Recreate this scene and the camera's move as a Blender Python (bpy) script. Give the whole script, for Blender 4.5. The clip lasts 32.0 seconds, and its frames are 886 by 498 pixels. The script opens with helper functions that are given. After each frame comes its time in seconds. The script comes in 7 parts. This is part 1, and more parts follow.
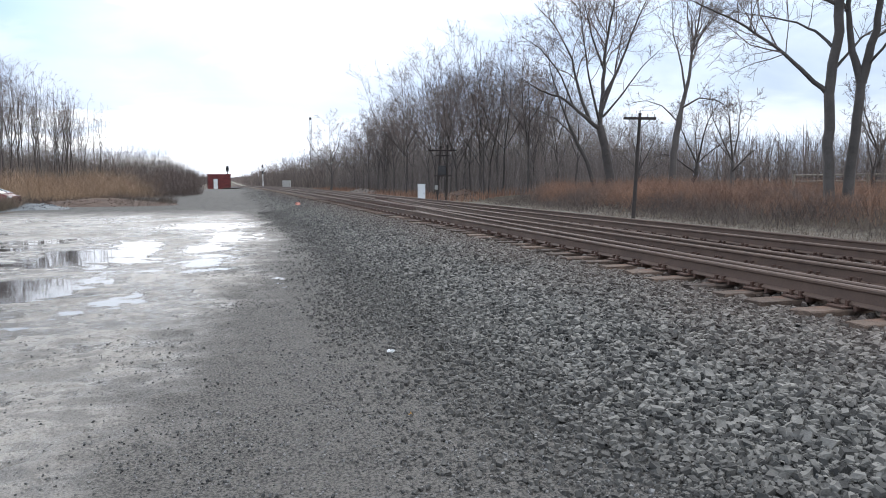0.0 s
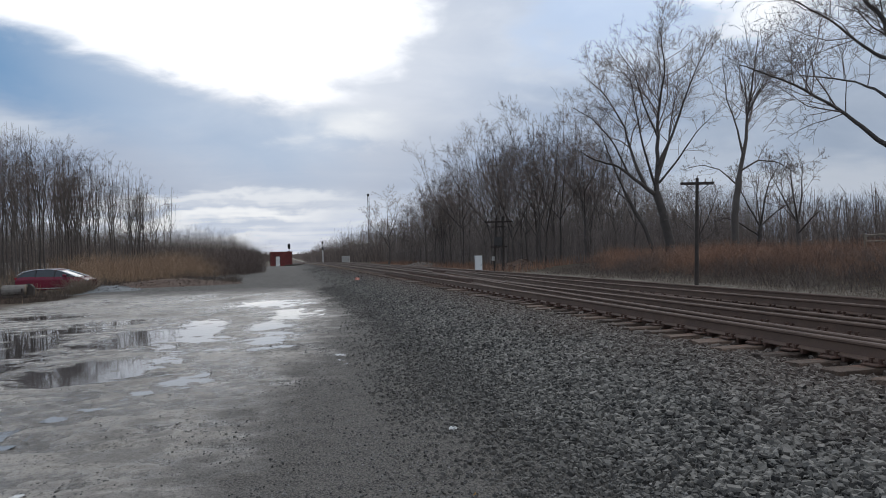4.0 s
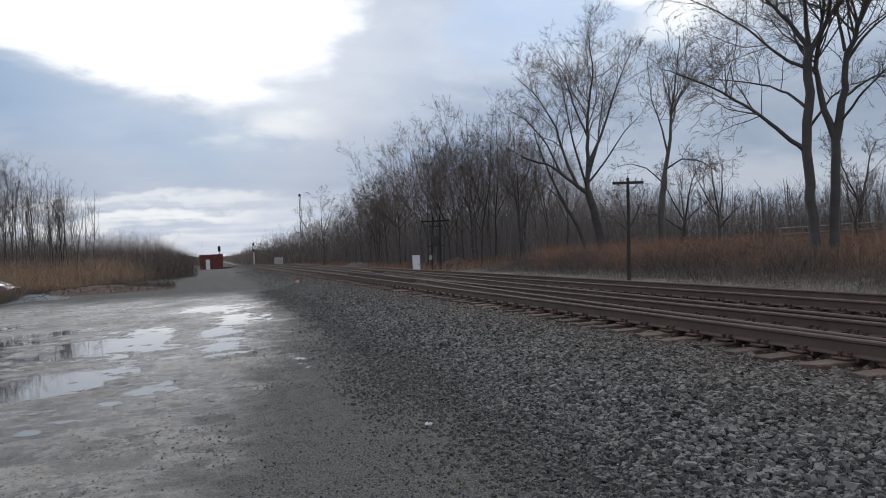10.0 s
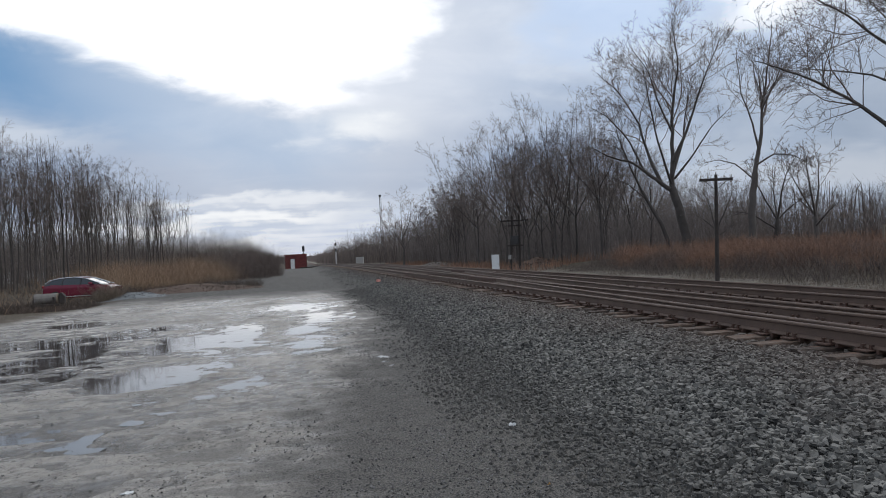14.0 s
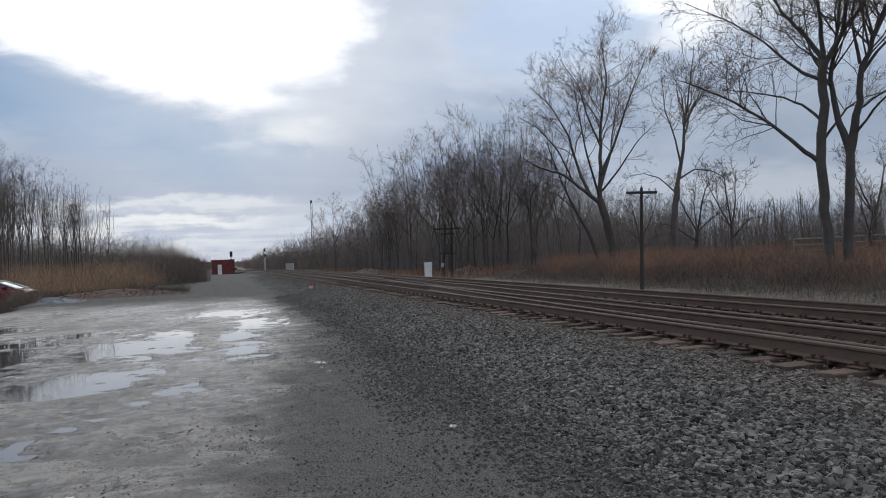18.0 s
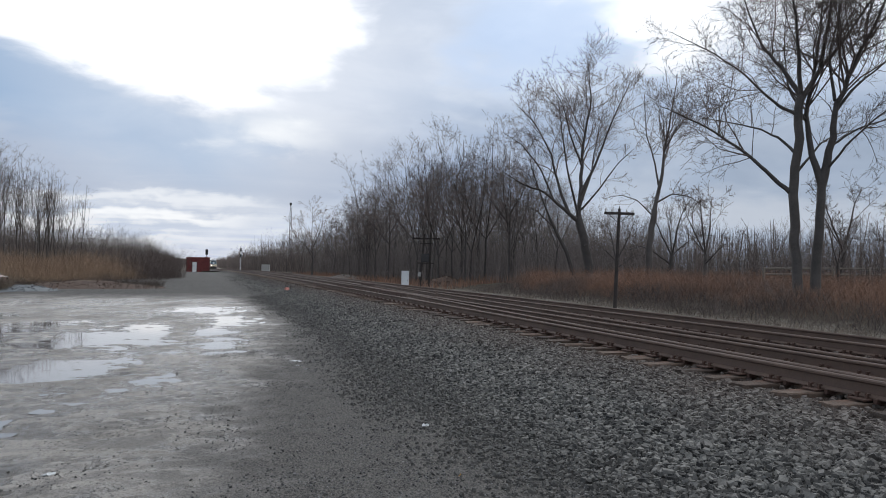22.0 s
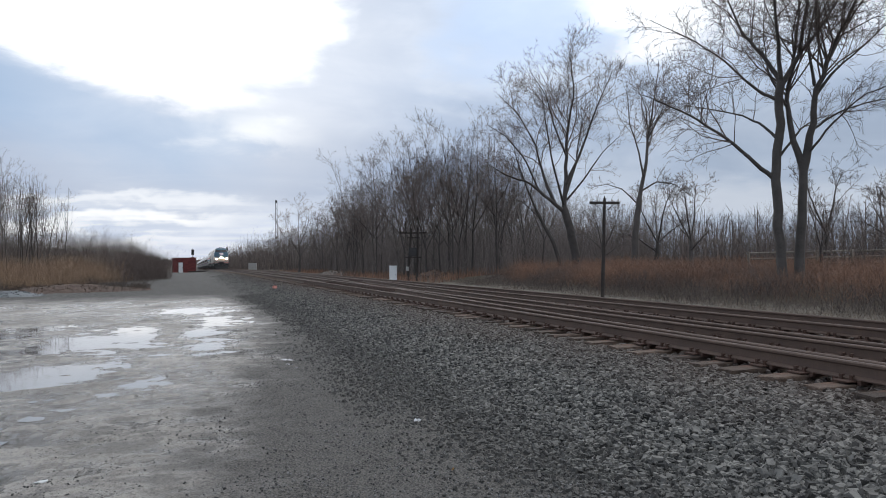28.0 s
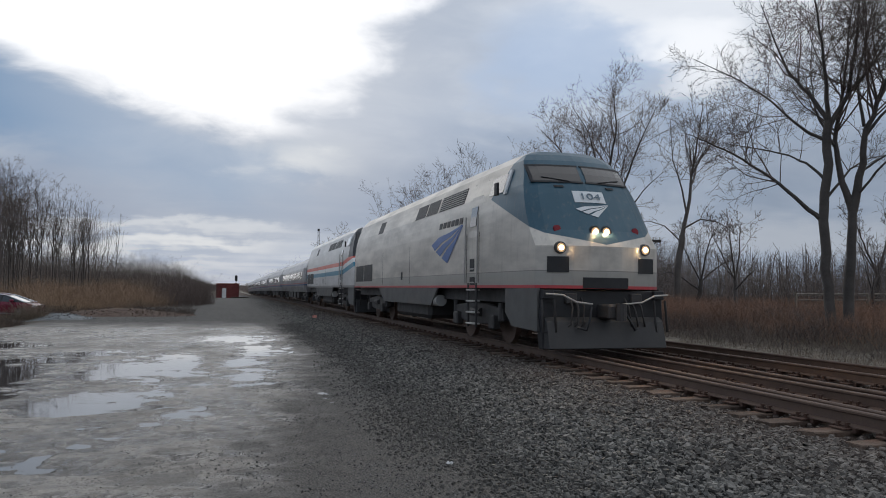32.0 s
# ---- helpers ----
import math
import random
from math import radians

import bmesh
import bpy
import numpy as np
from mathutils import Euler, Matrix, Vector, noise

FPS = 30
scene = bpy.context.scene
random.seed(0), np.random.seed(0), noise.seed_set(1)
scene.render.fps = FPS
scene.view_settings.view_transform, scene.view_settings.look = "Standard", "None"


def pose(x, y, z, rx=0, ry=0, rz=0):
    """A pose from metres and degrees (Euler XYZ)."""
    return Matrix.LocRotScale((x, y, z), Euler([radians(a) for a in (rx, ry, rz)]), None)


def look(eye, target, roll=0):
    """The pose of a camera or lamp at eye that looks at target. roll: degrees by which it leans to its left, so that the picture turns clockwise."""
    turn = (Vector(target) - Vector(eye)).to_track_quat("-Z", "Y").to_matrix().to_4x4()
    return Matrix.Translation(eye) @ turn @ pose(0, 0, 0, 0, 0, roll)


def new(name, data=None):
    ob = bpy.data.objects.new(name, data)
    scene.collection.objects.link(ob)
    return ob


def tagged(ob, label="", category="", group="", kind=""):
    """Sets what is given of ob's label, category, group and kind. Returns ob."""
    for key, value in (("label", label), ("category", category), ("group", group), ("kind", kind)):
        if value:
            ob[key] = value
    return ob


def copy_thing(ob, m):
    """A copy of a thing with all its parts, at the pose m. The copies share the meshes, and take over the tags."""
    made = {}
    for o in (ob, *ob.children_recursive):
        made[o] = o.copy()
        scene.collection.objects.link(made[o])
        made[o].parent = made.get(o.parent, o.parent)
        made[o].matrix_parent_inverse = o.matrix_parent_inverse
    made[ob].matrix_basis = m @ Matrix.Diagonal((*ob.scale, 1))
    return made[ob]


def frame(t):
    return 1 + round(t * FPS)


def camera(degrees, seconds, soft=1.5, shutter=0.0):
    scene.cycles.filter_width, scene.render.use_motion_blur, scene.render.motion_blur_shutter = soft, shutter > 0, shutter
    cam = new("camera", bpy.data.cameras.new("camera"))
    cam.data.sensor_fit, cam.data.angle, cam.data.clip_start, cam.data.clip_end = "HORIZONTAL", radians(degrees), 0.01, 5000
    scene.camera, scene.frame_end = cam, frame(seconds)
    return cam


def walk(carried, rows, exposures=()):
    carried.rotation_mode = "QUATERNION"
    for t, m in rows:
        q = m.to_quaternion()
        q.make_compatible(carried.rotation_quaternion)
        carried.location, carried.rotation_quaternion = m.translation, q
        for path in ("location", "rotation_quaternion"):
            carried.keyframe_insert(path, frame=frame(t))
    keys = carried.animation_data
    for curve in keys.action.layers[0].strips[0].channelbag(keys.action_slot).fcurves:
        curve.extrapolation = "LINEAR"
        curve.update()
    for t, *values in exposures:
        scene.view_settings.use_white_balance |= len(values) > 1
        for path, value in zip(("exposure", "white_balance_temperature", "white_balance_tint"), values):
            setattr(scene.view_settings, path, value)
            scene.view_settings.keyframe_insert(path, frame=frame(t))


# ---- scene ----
cam = camera(64.9, 32.0, soft=1.0)
PATH = [
    (0, (0.044, 0.14, 1.627), (0.64, 2.038, 1.426), 0.1),
    (0.5, (0.016, 0.125, 1.638), (0.579, 2.041, 1.521), 0.1),
    (1, (0.026, 0.117, 1.64), (0.5, 2.057, 1.546), -0.1),
    (1.5, (0.032, 0.115, 1.645), (0.471, 2.064, 1.566), -1.8),
    (2, (0.033, 0.11, 1.657), (0.436, 2.069, 1.622), -2.5),
    (2.5, (0.02, 0.124, 1.666), (0.421, 2.083, 1.686), -3.3),
    (3, (0.042, 0.14, 1.671), (0.415, 2.105, 1.705), -2.6),
    (3.5, (0.059, 0.13, 1.664), (0.494, 2.082, 1.68), -2.3),
    (5.5, (-0.346, -0.117, 1.713), (0.08, 1.837, 1.712), -0.2),
    (6, (-0.426, -0.181, 1.729), (0.032, 1.766, 1.749), -0.3),
    (6.5, (-0.356, -0.23, 1.734), (0.117, 1.714, 1.737), -1.4),
    (7, (-0.41, -0.201, 1.735), (0.089, 1.735, 1.759), -2.1),
    (7.5, (-0.492, -0.25, 1.749), (0.001, 1.688, 1.778), -0.6),
    (8, (-0.478, -0.262, 1.757), (0.092, 1.655, 1.79), -0.4),
    (8.5, (-0.466, -0.265, 1.742), (0.117, 1.648, 1.728), -2.1),
    (9, (-0.449, -0.247, 1.756), (0.068, 1.685, 1.753), -2.6),
    (9.5, (-0.435, -0.224, 1.759), (0.068, 1.711, 1.75), -1.8),
    (10, (-0.457, -0.243, 1.77), (0.171, 1.656, 1.763), -2.8),
    (10.5, (-0.438, -0.209, 1.771), (0.135, 1.707, 1.752), -3.3),
    (11, (-0.437, -0.225, 1.785), (0.086, 1.705, 1.787), -3.3),
    (11.5, (-0.44, -0.227, 1.781), (0.05, 1.712, 1.777), -3.5),
    (12, (-0.446, -0.255, 1.784), (0.047, 1.683, 1.813), -3.5),
    (12.5, (-0.439, -0.171, 1.788), (0.061, 1.765, 1.838), -3.2),
    (13, (-0.486, -0.223, 1.797), (0.083, 1.694, 1.8), -3.8),
    (13.5, (-0.479, -0.218, 1.794), (0.059, 1.709, 1.799), -3.7),
    (14, (-0.504, -0.234, 1.777), (-0.093, 1.724, 1.78), -2.9),
    (14.5, (-0.458, -0.21, 1.787), (0.008, 1.735, 1.791), -3.8),
    (16.5, (-0.438, -0.03, 1.726), (0.052, 1.907, 1.828), -2.4),
    (17, (-0.503, -0.304, 1.79), (-0.088, 1.646, 1.946), -3.4),
    (17.5, (-0.512, -0.32, 1.725), (-0.075, 1.626, 1.873), -2.9),
    (18, (-0.679, -0.402, 1.774), (-0.077, 1.506, 1.79), -2.2),
    (18.5, (-0.645, -0.628, 1.732), (-0.148, 1.309, 1.731), -1.4),
    (19, (-0.627, -0.653, 1.717), (-0.167, 1.293, 1.681), -1.7),
    (19.5, (-0.772, -0.699, 1.725), (-0.183, 1.212, 1.709), -1.0),
    (20, (-0.83, -0.655, 1.736), (-0.238, 1.255, 1.717), 0.6),
    (20.5, (-0.808, -0.653, 1.716), (-0.217, 1.258, 1.738), 0.4),
    (21, (-0.812, -0.641, 1.731), (-0.187, 1.259, 1.751), 0.3),
    (21.5, (-0.798, -0.644, 1.727), (-0.135, 1.242, 1.762), -0.1),
    (22, (-0.816, -0.661, 1.719), (-0.153, 1.226, 1.765), 1.0),
    (22.5, (-0.793, -0.674, 1.724), (-0.113, 1.207, 1.774), 0.0),
    (23, (-0.829, -0.699, 1.746), (-0.171, 1.189, 1.804), 0.2),
    (23.5, (-0.826, -0.67, 1.733), (-0.219, 1.235, 1.802), 1.0),
    (24, (-0.834, -0.683, 1.736), (-0.247, 1.227, 1.814), 0.9),
    (24.5, (-0.844, -0.712, 1.74), (-0.295, 1.21, 1.805), 1.4),
    (26.5, (-0.834, -0.719, 1.755), (-0.24, 1.189, 1.826), 0.1),
    (27, (-0.792, -0.666, 1.735), (-0.126, 1.219, 1.784), -0.4),
    (27.5, (-0.802, -0.706, 1.73), (-0.068, 1.154, 1.775), -0.8),
    (28, (-0.821, -0.686, 1.74), (-0.124, 1.188, 1.767), -0.6),
    (28.5, (-0.823, -0.707, 1.759), (-0.172, 1.183, 1.816), -0.8),
    (29, (-0.821, -0.703, 1.774), (-0.188, 1.193, 1.857), -1.0),
    (29.5, (-0.871, -0.745, 1.81), (-0.387, 1.193, 1.91), -0.3),
    (30, (-0.857, -0.727, 1.824), (-0.445, 1.23, 1.867), -1.6),
    (30.5, (-0.833, -0.703, 1.846), (-0.429, 1.254, 1.938), -1.0),
    (31, (-0.835, -0.69, 1.838), (-0.36, 1.25, 1.948), 0.3),
    (31.5, (-0.855, -0.669, 1.828), (-0.345, 1.263, 1.905), 0.7),
    (32, (-0.837, -0.829, 1.878), (-0.249, 1.079, 1.993), 0.8),
]
# the film camera's own brightness on the way: seconds, stops
STOPS = [(0, 0.55), (1, 0.08), (2, -0.1), (3, -0.45), (6, -0.52), (8, -0.46), (9, -0.24), (10, -0.48), (11, -0.26), (12, -0.36), (13, -0.47), (14, -0.44), (15, -0.6), (17, -0.8), (18.2, -0.45), (20, -0.17), (22, -0.38),
         (23, -0.42), (24, -0.5), (27, -0.55), (28, -0.28), (29, -0.5), (30, -0.65), (31, -0.82), (32, -0.78)]
walk(cam, [(t, look(eye, target, roll)) for t, eye, target, roll in PATH], [(t, stops, 6350, 10) for t, stops in STOPS])

# ---------------------------------------------------------------- helpers of this scene
rng = np.random.default_rng(7)


def smooth(a, b, v):
    u = np.clip((np.asarray(v, float) - a) / (b - a), 0, 1)
    return u * u * (3 - 2 * u)


def vnoise(x, y, seed=0):
    """Smooth value noise in 0..1."""
    x, y = np.asarray(x, float), np.asarray(y, float)
    xi, yi = np.floor(x), np.floor(y)
    fx, fy = x - xi, y - yi
    fx, fy = fx * fx * (3 - 2 * fx), fy * fy * (3 - 2 * fy)

    def h(i, j):
        v = np.sin(i * 127.1 + j * 311.7 + seed * 74.7) * 43758.5453
        return v - np.floor(v)
    return (h(xi, yi) * (1 - fx) + h(xi + 1, yi) * fx) * (1 - fy) + (h(xi, yi + 1) * (1 - fx) + h(xi + 1, yi + 1) * fx) * fy


def fbm(x, y, seed=0, octaves=4):
    total, amp = 0, 0.5
    for o in range(octaves):
        total = total + amp * vnoise(x * 2 ** o, y * 2 ** o, seed + o)
        amp *= 0.5
    return total


def part(name, data, material, parent=None, label=""):
    """Links a bmesh or a mesh as one object, under a thing or a part."""
    if isinstance(data, bmesh.types.BMesh):
        me = bpy.data.meshes.new(name)
        data.to_mesh(me)
        data.free()
    else:
        me = data
    if material is not None and not me.materials:
        me.materials.append(material)
    ob = new(name, me)
    if parent is not None:
        ob.parent = parent
    if label:
        tagged(ob, label=label)
    return ob


def empty(name, at, label, category, group="", kind="", rz=0):
    ob = new(name)
    ob.empty_display_size = 0.2
    ob.matrix_basis = pose(*at, 0, 0, rz)
    return tagged(ob, label, category, group, kind)


def mesh_of(name, verts, faces, smooth_faces=False):
    me = bpy.data.meshes.new(name)
    if isinstance(faces, np.ndarray):
        v = np.asarray(verts, np.float32)
        n, k = faces.shape
        me.vertices.add(len(v))
        me.vertices.foreach_set("co", v.ravel())
        me.loops.add(n * k)
        me.loops.foreach_set("vertex_index", faces.astype(np.int32).ravel())
        me.polygons.add(n)
        me.polygons.foreach_set("loop_start", np.arange(0, n * k, k, dtype=np.int32))
        me.polygons.foreach_set("use_smooth", np.full(n, smooth_faces))
        me.update(calc_edges=True)
        me.validate()
    else:
        me.from_pydata([tuple(v) for v in verts], [], faces)
        if smooth_faces:
            me.polygons.foreach_set("use_smooth", np.full(len(faces), True))
        me.update()
    return me


def box(bm, x0, x1, y0, y1, z0, z1, bevel=0.0):
    """A box, with its edges bevelled, added to bm."""
    made = bmesh.ops.create_cube(bm, size=1, matrix=Matrix.Translation(((x0 + x1) / 2, (y0 + y1) / 2, (z0 + z1) / 2)) @ Matrix.Diagonal((x1 - x0, y1 - y0, z1 - z0, 1)))
    if bevel:
        edges = {e for v in made["verts"] for e in v.link_edges}
        bmesh.ops.bevel(bm, geom=list(edges), offset=bevel, segments=1, affect="EDGES")
    return bm


def boxed(*a, bevel=0.0):
    return box(bmesh.new(), *a, bevel=bevel)


def cyl(bm, a, b, r0, r1=None, sides=10):
    """A capped, tapered rod from a to b, added to bm."""
    a, b = Vector(a), Vector(b)
    m = Matrix.Translation((a + b) / 2) @ (b - a).to_track_quat("Z", "Y").to_matrix().to_4x4()
    bmesh.ops.create_cone(bm, cap_ends=True, segments=sides, radius1=r0, radius2=r0 if r1 is None else r1, depth=(b - a).length, matrix=m)
    return bm


def rod(a, b, r0, r1=None, sides=10):
    return cyl(bmesh.new(), a, b, r0, r1, sides)


def prism(outline, axis, lo, hi, bevel=0.0):
    """A prism of an outline of two coordinates, along the axis x, y or z from lo to hi."""
    bm = bmesh.new()

    def at(p, h):
        return {"x": (h, p[0], p[1]), "y": (p[0], h, p[1]), "z": (p[0], p[1], h)}[axis]
    low, high = [bm.verts.new(at(p, lo)) for p in outline], [bm.verts.new(at(p, hi)) for p in outline]
    bm.faces.new(low)
    bm.faces.new(high[::-1])
    for i in range(len(outline)):
        j = (i + 1) % len(outline)
        bm.faces.new((low[i], high[i], high[j], low[j]))
    bmesh.ops.recalc_face_normals(bm, faces=bm.faces)
    if bevel:
        bmesh.ops.bevel(bm, geom=bm.edges[:], offset=bevel, segments=1, affect="EDGES")
    return bm


# ---------------------------------------------------------------- world, sun
SUN_AZ, SUN_EL = radians(-1.0), radians(19.0)
world = bpy.data.worlds.new("world")
scene.world = world
world.use_nodes = True


class Nodes:
    """Short hand for node trees."""

    def __init__(self, tree, fresh=True):
        self.tree = tree
        if fresh:
            tree.nodes.clear()

    def add(self, kind, **values):
        node = self.tree.nodes.new(kind)
        for key, value in values.items():
            if key in node.inputs:
                self.feed(node.inputs[key], value)
        return node

    def feed(self, socket, value):
        if isinstance(value, bpy.types.NodeSocket):
            self.tree.links.new(value, socket)
        else:
            socket.default_value = value

    def math(self, op, a, b=0.0, c=0.0, clamp=False):
        node = self.tree.nodes.new("ShaderNodeMath")
        node.operation, node.use_clamp = op, clamp
        for socket, value in zip(node.inputs, (a, b, c)):
            self.feed(socket, value)
        return node.outputs[0]

    def step(self, v, a, b, lo=0.0, hi=1.0):
        node = self.tree.nodes.new("ShaderNodeMapRange")
        node.interpolation_type = "SMOOTHSTEP"
        for socket, value in zip(node.inputs, (v, a, b, lo, hi)):
            self.feed(socket, value)
        return node.outputs[0]

    def mix(self, fac, a, b, blend="MIX"):
        node = self.tree.nodes.new("ShaderNodeMix")
        node.data_type, node.blend_type = "RGBA", blend
        self.feed(node.inputs[0], fac)
        for socket, value in zip(node.inputs[6:8], (a, b)):
            self.feed(socket, (*value, 1) if isinstance(value, tuple) and len(value) == 3 else value)
        return node.outputs[2]

    def noise(self, vector, scale, detail=4.0, rough=0.5, distortion=0.0):
        node = self.add("ShaderNodeTexNoise", Scale=scale, Detail=detail, Roughness=rough, Distortion=distortion)
        if vector is not None:
            self.feed(node.inputs["Vector"], vector)
        return node.outputs[0]

    def mapped(self, vector, scale=(1, 1, 1), location=(0, 0, 0)):
        node = self.add("ShaderNodeMapping", Vector=vector, Scale=scale, Location=location)
        return node.outputs[0]

    def xyz(self, x, y, z=0.0):
        node = self.tree.nodes.new("ShaderNodeCombineXYZ")
        for socket, value in zip(node.inputs, (x, y, z)):
            self.feed(socket, value)
        return node.outputs[0]


def build_sky():
    n = Nodes(world.node_tree)
    d = n.add("ShaderNodeTexCoord").outputs["Generated"]
    sep = n.add("ShaderNodeSeparateXYZ", Vector=d).outputs
    az = n.math("ARCTAN2", sep[0], sep[1])
    el = n.math("ARCSINE", sep[2])
    # layers of cloud: flat sheets, so that they close up towards the horizon
    low = n.math("ADD", n.math("MAXIMUM", sep[2], 0.0), 0.10)
    sheet = n.xyz(n.math("DIVIDE", sep[0], low), n.math("DIVIDE", sep[1], low))
    big = n.noise(n.mapped(sheet, (0.55, 1.0, 1), (3.1, 0.7, 0)), 0.55, 4, 0.5, 0.3)
    small = n.noise(n.mapped(sheet, (0.7, 1.6, 1), (1.0, 5.0, 0)), 1.5, 5, 0.5, 0.2)
    flat = n.xyz(az, n.math("MULTIPLY", el, 2.2))
    warp = n.noise(n.xyz(az, n.math("MULTIPLY", el, 3.0)), 4.0, 4, 0.5)
    rag = n.noise(flat, 11.0, 5, 0.6, 0.4)
    puff = n.noise(n.mapped(flat, (1, 1, 1), (7.3, 2.2, 0)), 6.0, 6, 0.55, 0.5)
    w = n.math("SUBTRACT", warp, 0.5)
    rag = n.math("SUBTRACT", rag, 0.5)
    elw = n.math("ADD", n.math("ADD", el, n.math("MULTIPLY", w, 0.07)), n.math("MULTIPLY", rag, 0.045))
    azw = n.math("ADD", n.math("ADD", az, n.math("MULTIPLY", w, 0.25)), n.math("MULTIPLY", rag, 0.10))
    # thickness of the overcast: light grey where thin, blue-grey where thick
    thick = n.math("ADD", n.math("MULTIPLY", big, 0.45), n.math("ADD", n.math("MULTIPLY", small, 0.25), n.math("MULTIPLY", puff, 0.42)))
    thick = n.step(thick, 0.44, 0.68)
    grey = n.mix(thick, (0.86, 0.93, 1.04), (0.54, 0.65, 0.83))
    # a darker belt of cloud between the bank and the horizon
    belt = n.math("MULTIPLY", n.step(elw, 0.03, 0.10), n.step(elw, 0.15, 0.25, 1.0, 0.0))
    belt = n.math("MULTIPLY", belt, n.step(azw, 0.40, 0.62, 1.0, 0.3))
    grey = n.mix(n.math("MULTIPLY", belt, n.math("ADD", 0.45, n.math("MULTIPLY", puff, 0.6), clamp=True)), grey, (0.32, 0.42, 0.60))
    # the thick bank below and left of the sun
    edge = n.math("ADD", n.math("MULTIPLY", n.math("MINIMUM", n.math("ADD", az, 0.02), 0.0), -0.28), 0.203)
    under = n.math("SUBTRACT", elw, edge)
    bank = n.math("MULTIPLY", n.step(under, -0.14, -0.05), n.step(under, -0.02, 0.012, 1.0, 0.0))
    bank = n.math("MULTIPLY", bank, n.step(azw, 0.00, 0.16, 1.0, 0.0))
    grey = n.mix(n.math("MULTIPLY", bank, n.math("ADD", 0.70, n.math("MULTIPLY", puff, 0.5), clamp=True)), grey, (0.19, 0.385, 0.66))
    # the thin part before the sun
    thin = n.math("MULTIPLY", n.step(under, -0.008, 0.026), n.step(n.math("SUBTRACT", azw, n.math("MULTIPLY", n.math("SUBTRACT", el, 0.21), 0.9)), 0.03, 0.13, 1.0, 0.0))
    thin = n.math("MULTIPLY", thin, n.step(elw, 0.40, 0.62, 1.0, 0.15))
    grey = n.mix(thin, grey, (1.85, 1.85, 1.86))
    halo = n.step(n.math("ADD", n.math("POWER", n.math("SUBTRACT", az, 0.02), 2.0), n.math("POWER", n.math("MULTIPLY", n.math("SUBTRACT", el, 0.30), 1.3), 2.0)), 0.0, 0.16, 1.0, 0.0)
    grey = n.mix(n.math("MULTIPLY", halo, n.math("ADD", 0.15, n.math("MULTIPLY", puff, 0.45))), grey, (1.25, 1.25, 1.27))
    # rifts low down over the horizon
    rift = n.noise(n.xyz(n.math("MULTIPLY", az, 2.6), n.math("MULTIPLY", el, 22.0), 2.4), 1.0, 5, 0.55, 0.5)
    rift = n.math("MULTIPLY", n.step(rift, 0.50, 0.66), n.step(el, 0.06, 0.16, 1.0, 0.0))
    rift = n.math("MULTIPLY", rift, n.step(n.math("ABSOLUTE", az), 0.25, 0.9, 1.0, 0.25))
    grey = n.mix(n.math("MULTIPLY", rift, 0.22), grey, (1.05, 1.08, 1.12))
    # long bright rifts, and a thin place under the bank
    for e, half, a0, a1, gain in ((0.080, 0.005, -0.30, 0.12, 0.6), (0.055, 0.005, -0.34, 0.08, 0.9), (0.022, 0.004, -0.4, 0.02, 0.5), (0.176, 0.013, -0.02, 0.17, 0.95), (0.165, 0.016, -0.60, -0.24, 0.45)):
        lift = n.math("ADD", n.math("SUBTRACT", elw, e), n.math("MULTIPLY", n.math("SUBTRACT", small, 0.5), 0.03))
        line = n.math("MULTIPLY", n.step(n.math("ABSOLUTE", lift), 0.0, half * 2.6, 1.0, 0.0), n.math("MULTIPLY", n.step(azw, a0, a0 + 0.12), n.step(azw, a1 - 0.1, a1 + 0.04, 1.0, 0.0)))
        grey = n.mix(n.math("MULTIPLY", line, gain), grey, (1.10, 1.13, 1.16))
    # heavier cloud low down, away from the sun
    heavy = n.math("MULTIPLY", n.step(azw, 0.38, 0.75), n.step(elw, 0.15, 0.30, 1.0, 0.0))
    grey = n.mix(n.math("MULTIPLY", heavy, n.math("ADD", 0.45, n.math("MULTIPLY", puff, 0.6), clamp=True)), grey, (0.39, 0.465, 0.585))
    gap = n.math("MULTIPLY", n.step(n.math("ABSOLUTE", n.math("SUBTRACT", elw, 0.075)), 0.006, 0.034, 1.0, 0.0), n.step(azw, 0.5, 0.66))
    grey = n.mix(n.math("MULTIPLY", gap, 0.40), grey, (0.86, 0.88, 0.92))
    # a thinner veil high up on that side
    veil = n.math("MULTIPLY", n.step(azw, 0.25, 0.55), n.step(elw, 0.20, 0.36))
    grey = n.mix(n.math("MULTIPLY", veil, n.math("ADD", 0.45, n.math("MULTIPLY", puff, 0.6), clamp=True)), grey, (1.42, 1.46, 1.52))
    clear_az, clear_el = n.math("SUBTRACT", azw, 0.47), n.math("MULTIPLY", n.math("SUBTRACT", elw, 0.325), 1.5)
    blue = n.math("ADD", n.math("POWER", clear_az, 2.0), n.math("POWER", clear_el, 2.0))
    grey = n.mix(n.math("MULTIPLY", n.step(blue, 0.0005, 0.020, 1.0, 0.0), 0.65), grey, (0.58, 0.77, 1.08))
    hole = n.math("ADD", n.math("POWER", n.math("MULTIPLY", n.math("SUBTRACT", azw, 0.63), 1.0), 2.0), n.math("POWER", n.math("MULTIPLY", n.math("SUBTRACT", elw, 0.312), 1.6), 2.0))
    grey = n.mix(n.math("MULTIPLY", n.step(hole, 0.0, 0.011, 1.0, 0.0), 0.9), grey, (1.55, 1.57, 1.6))
    sky = n.tree.nodes.new("ShaderNodeTexSky")
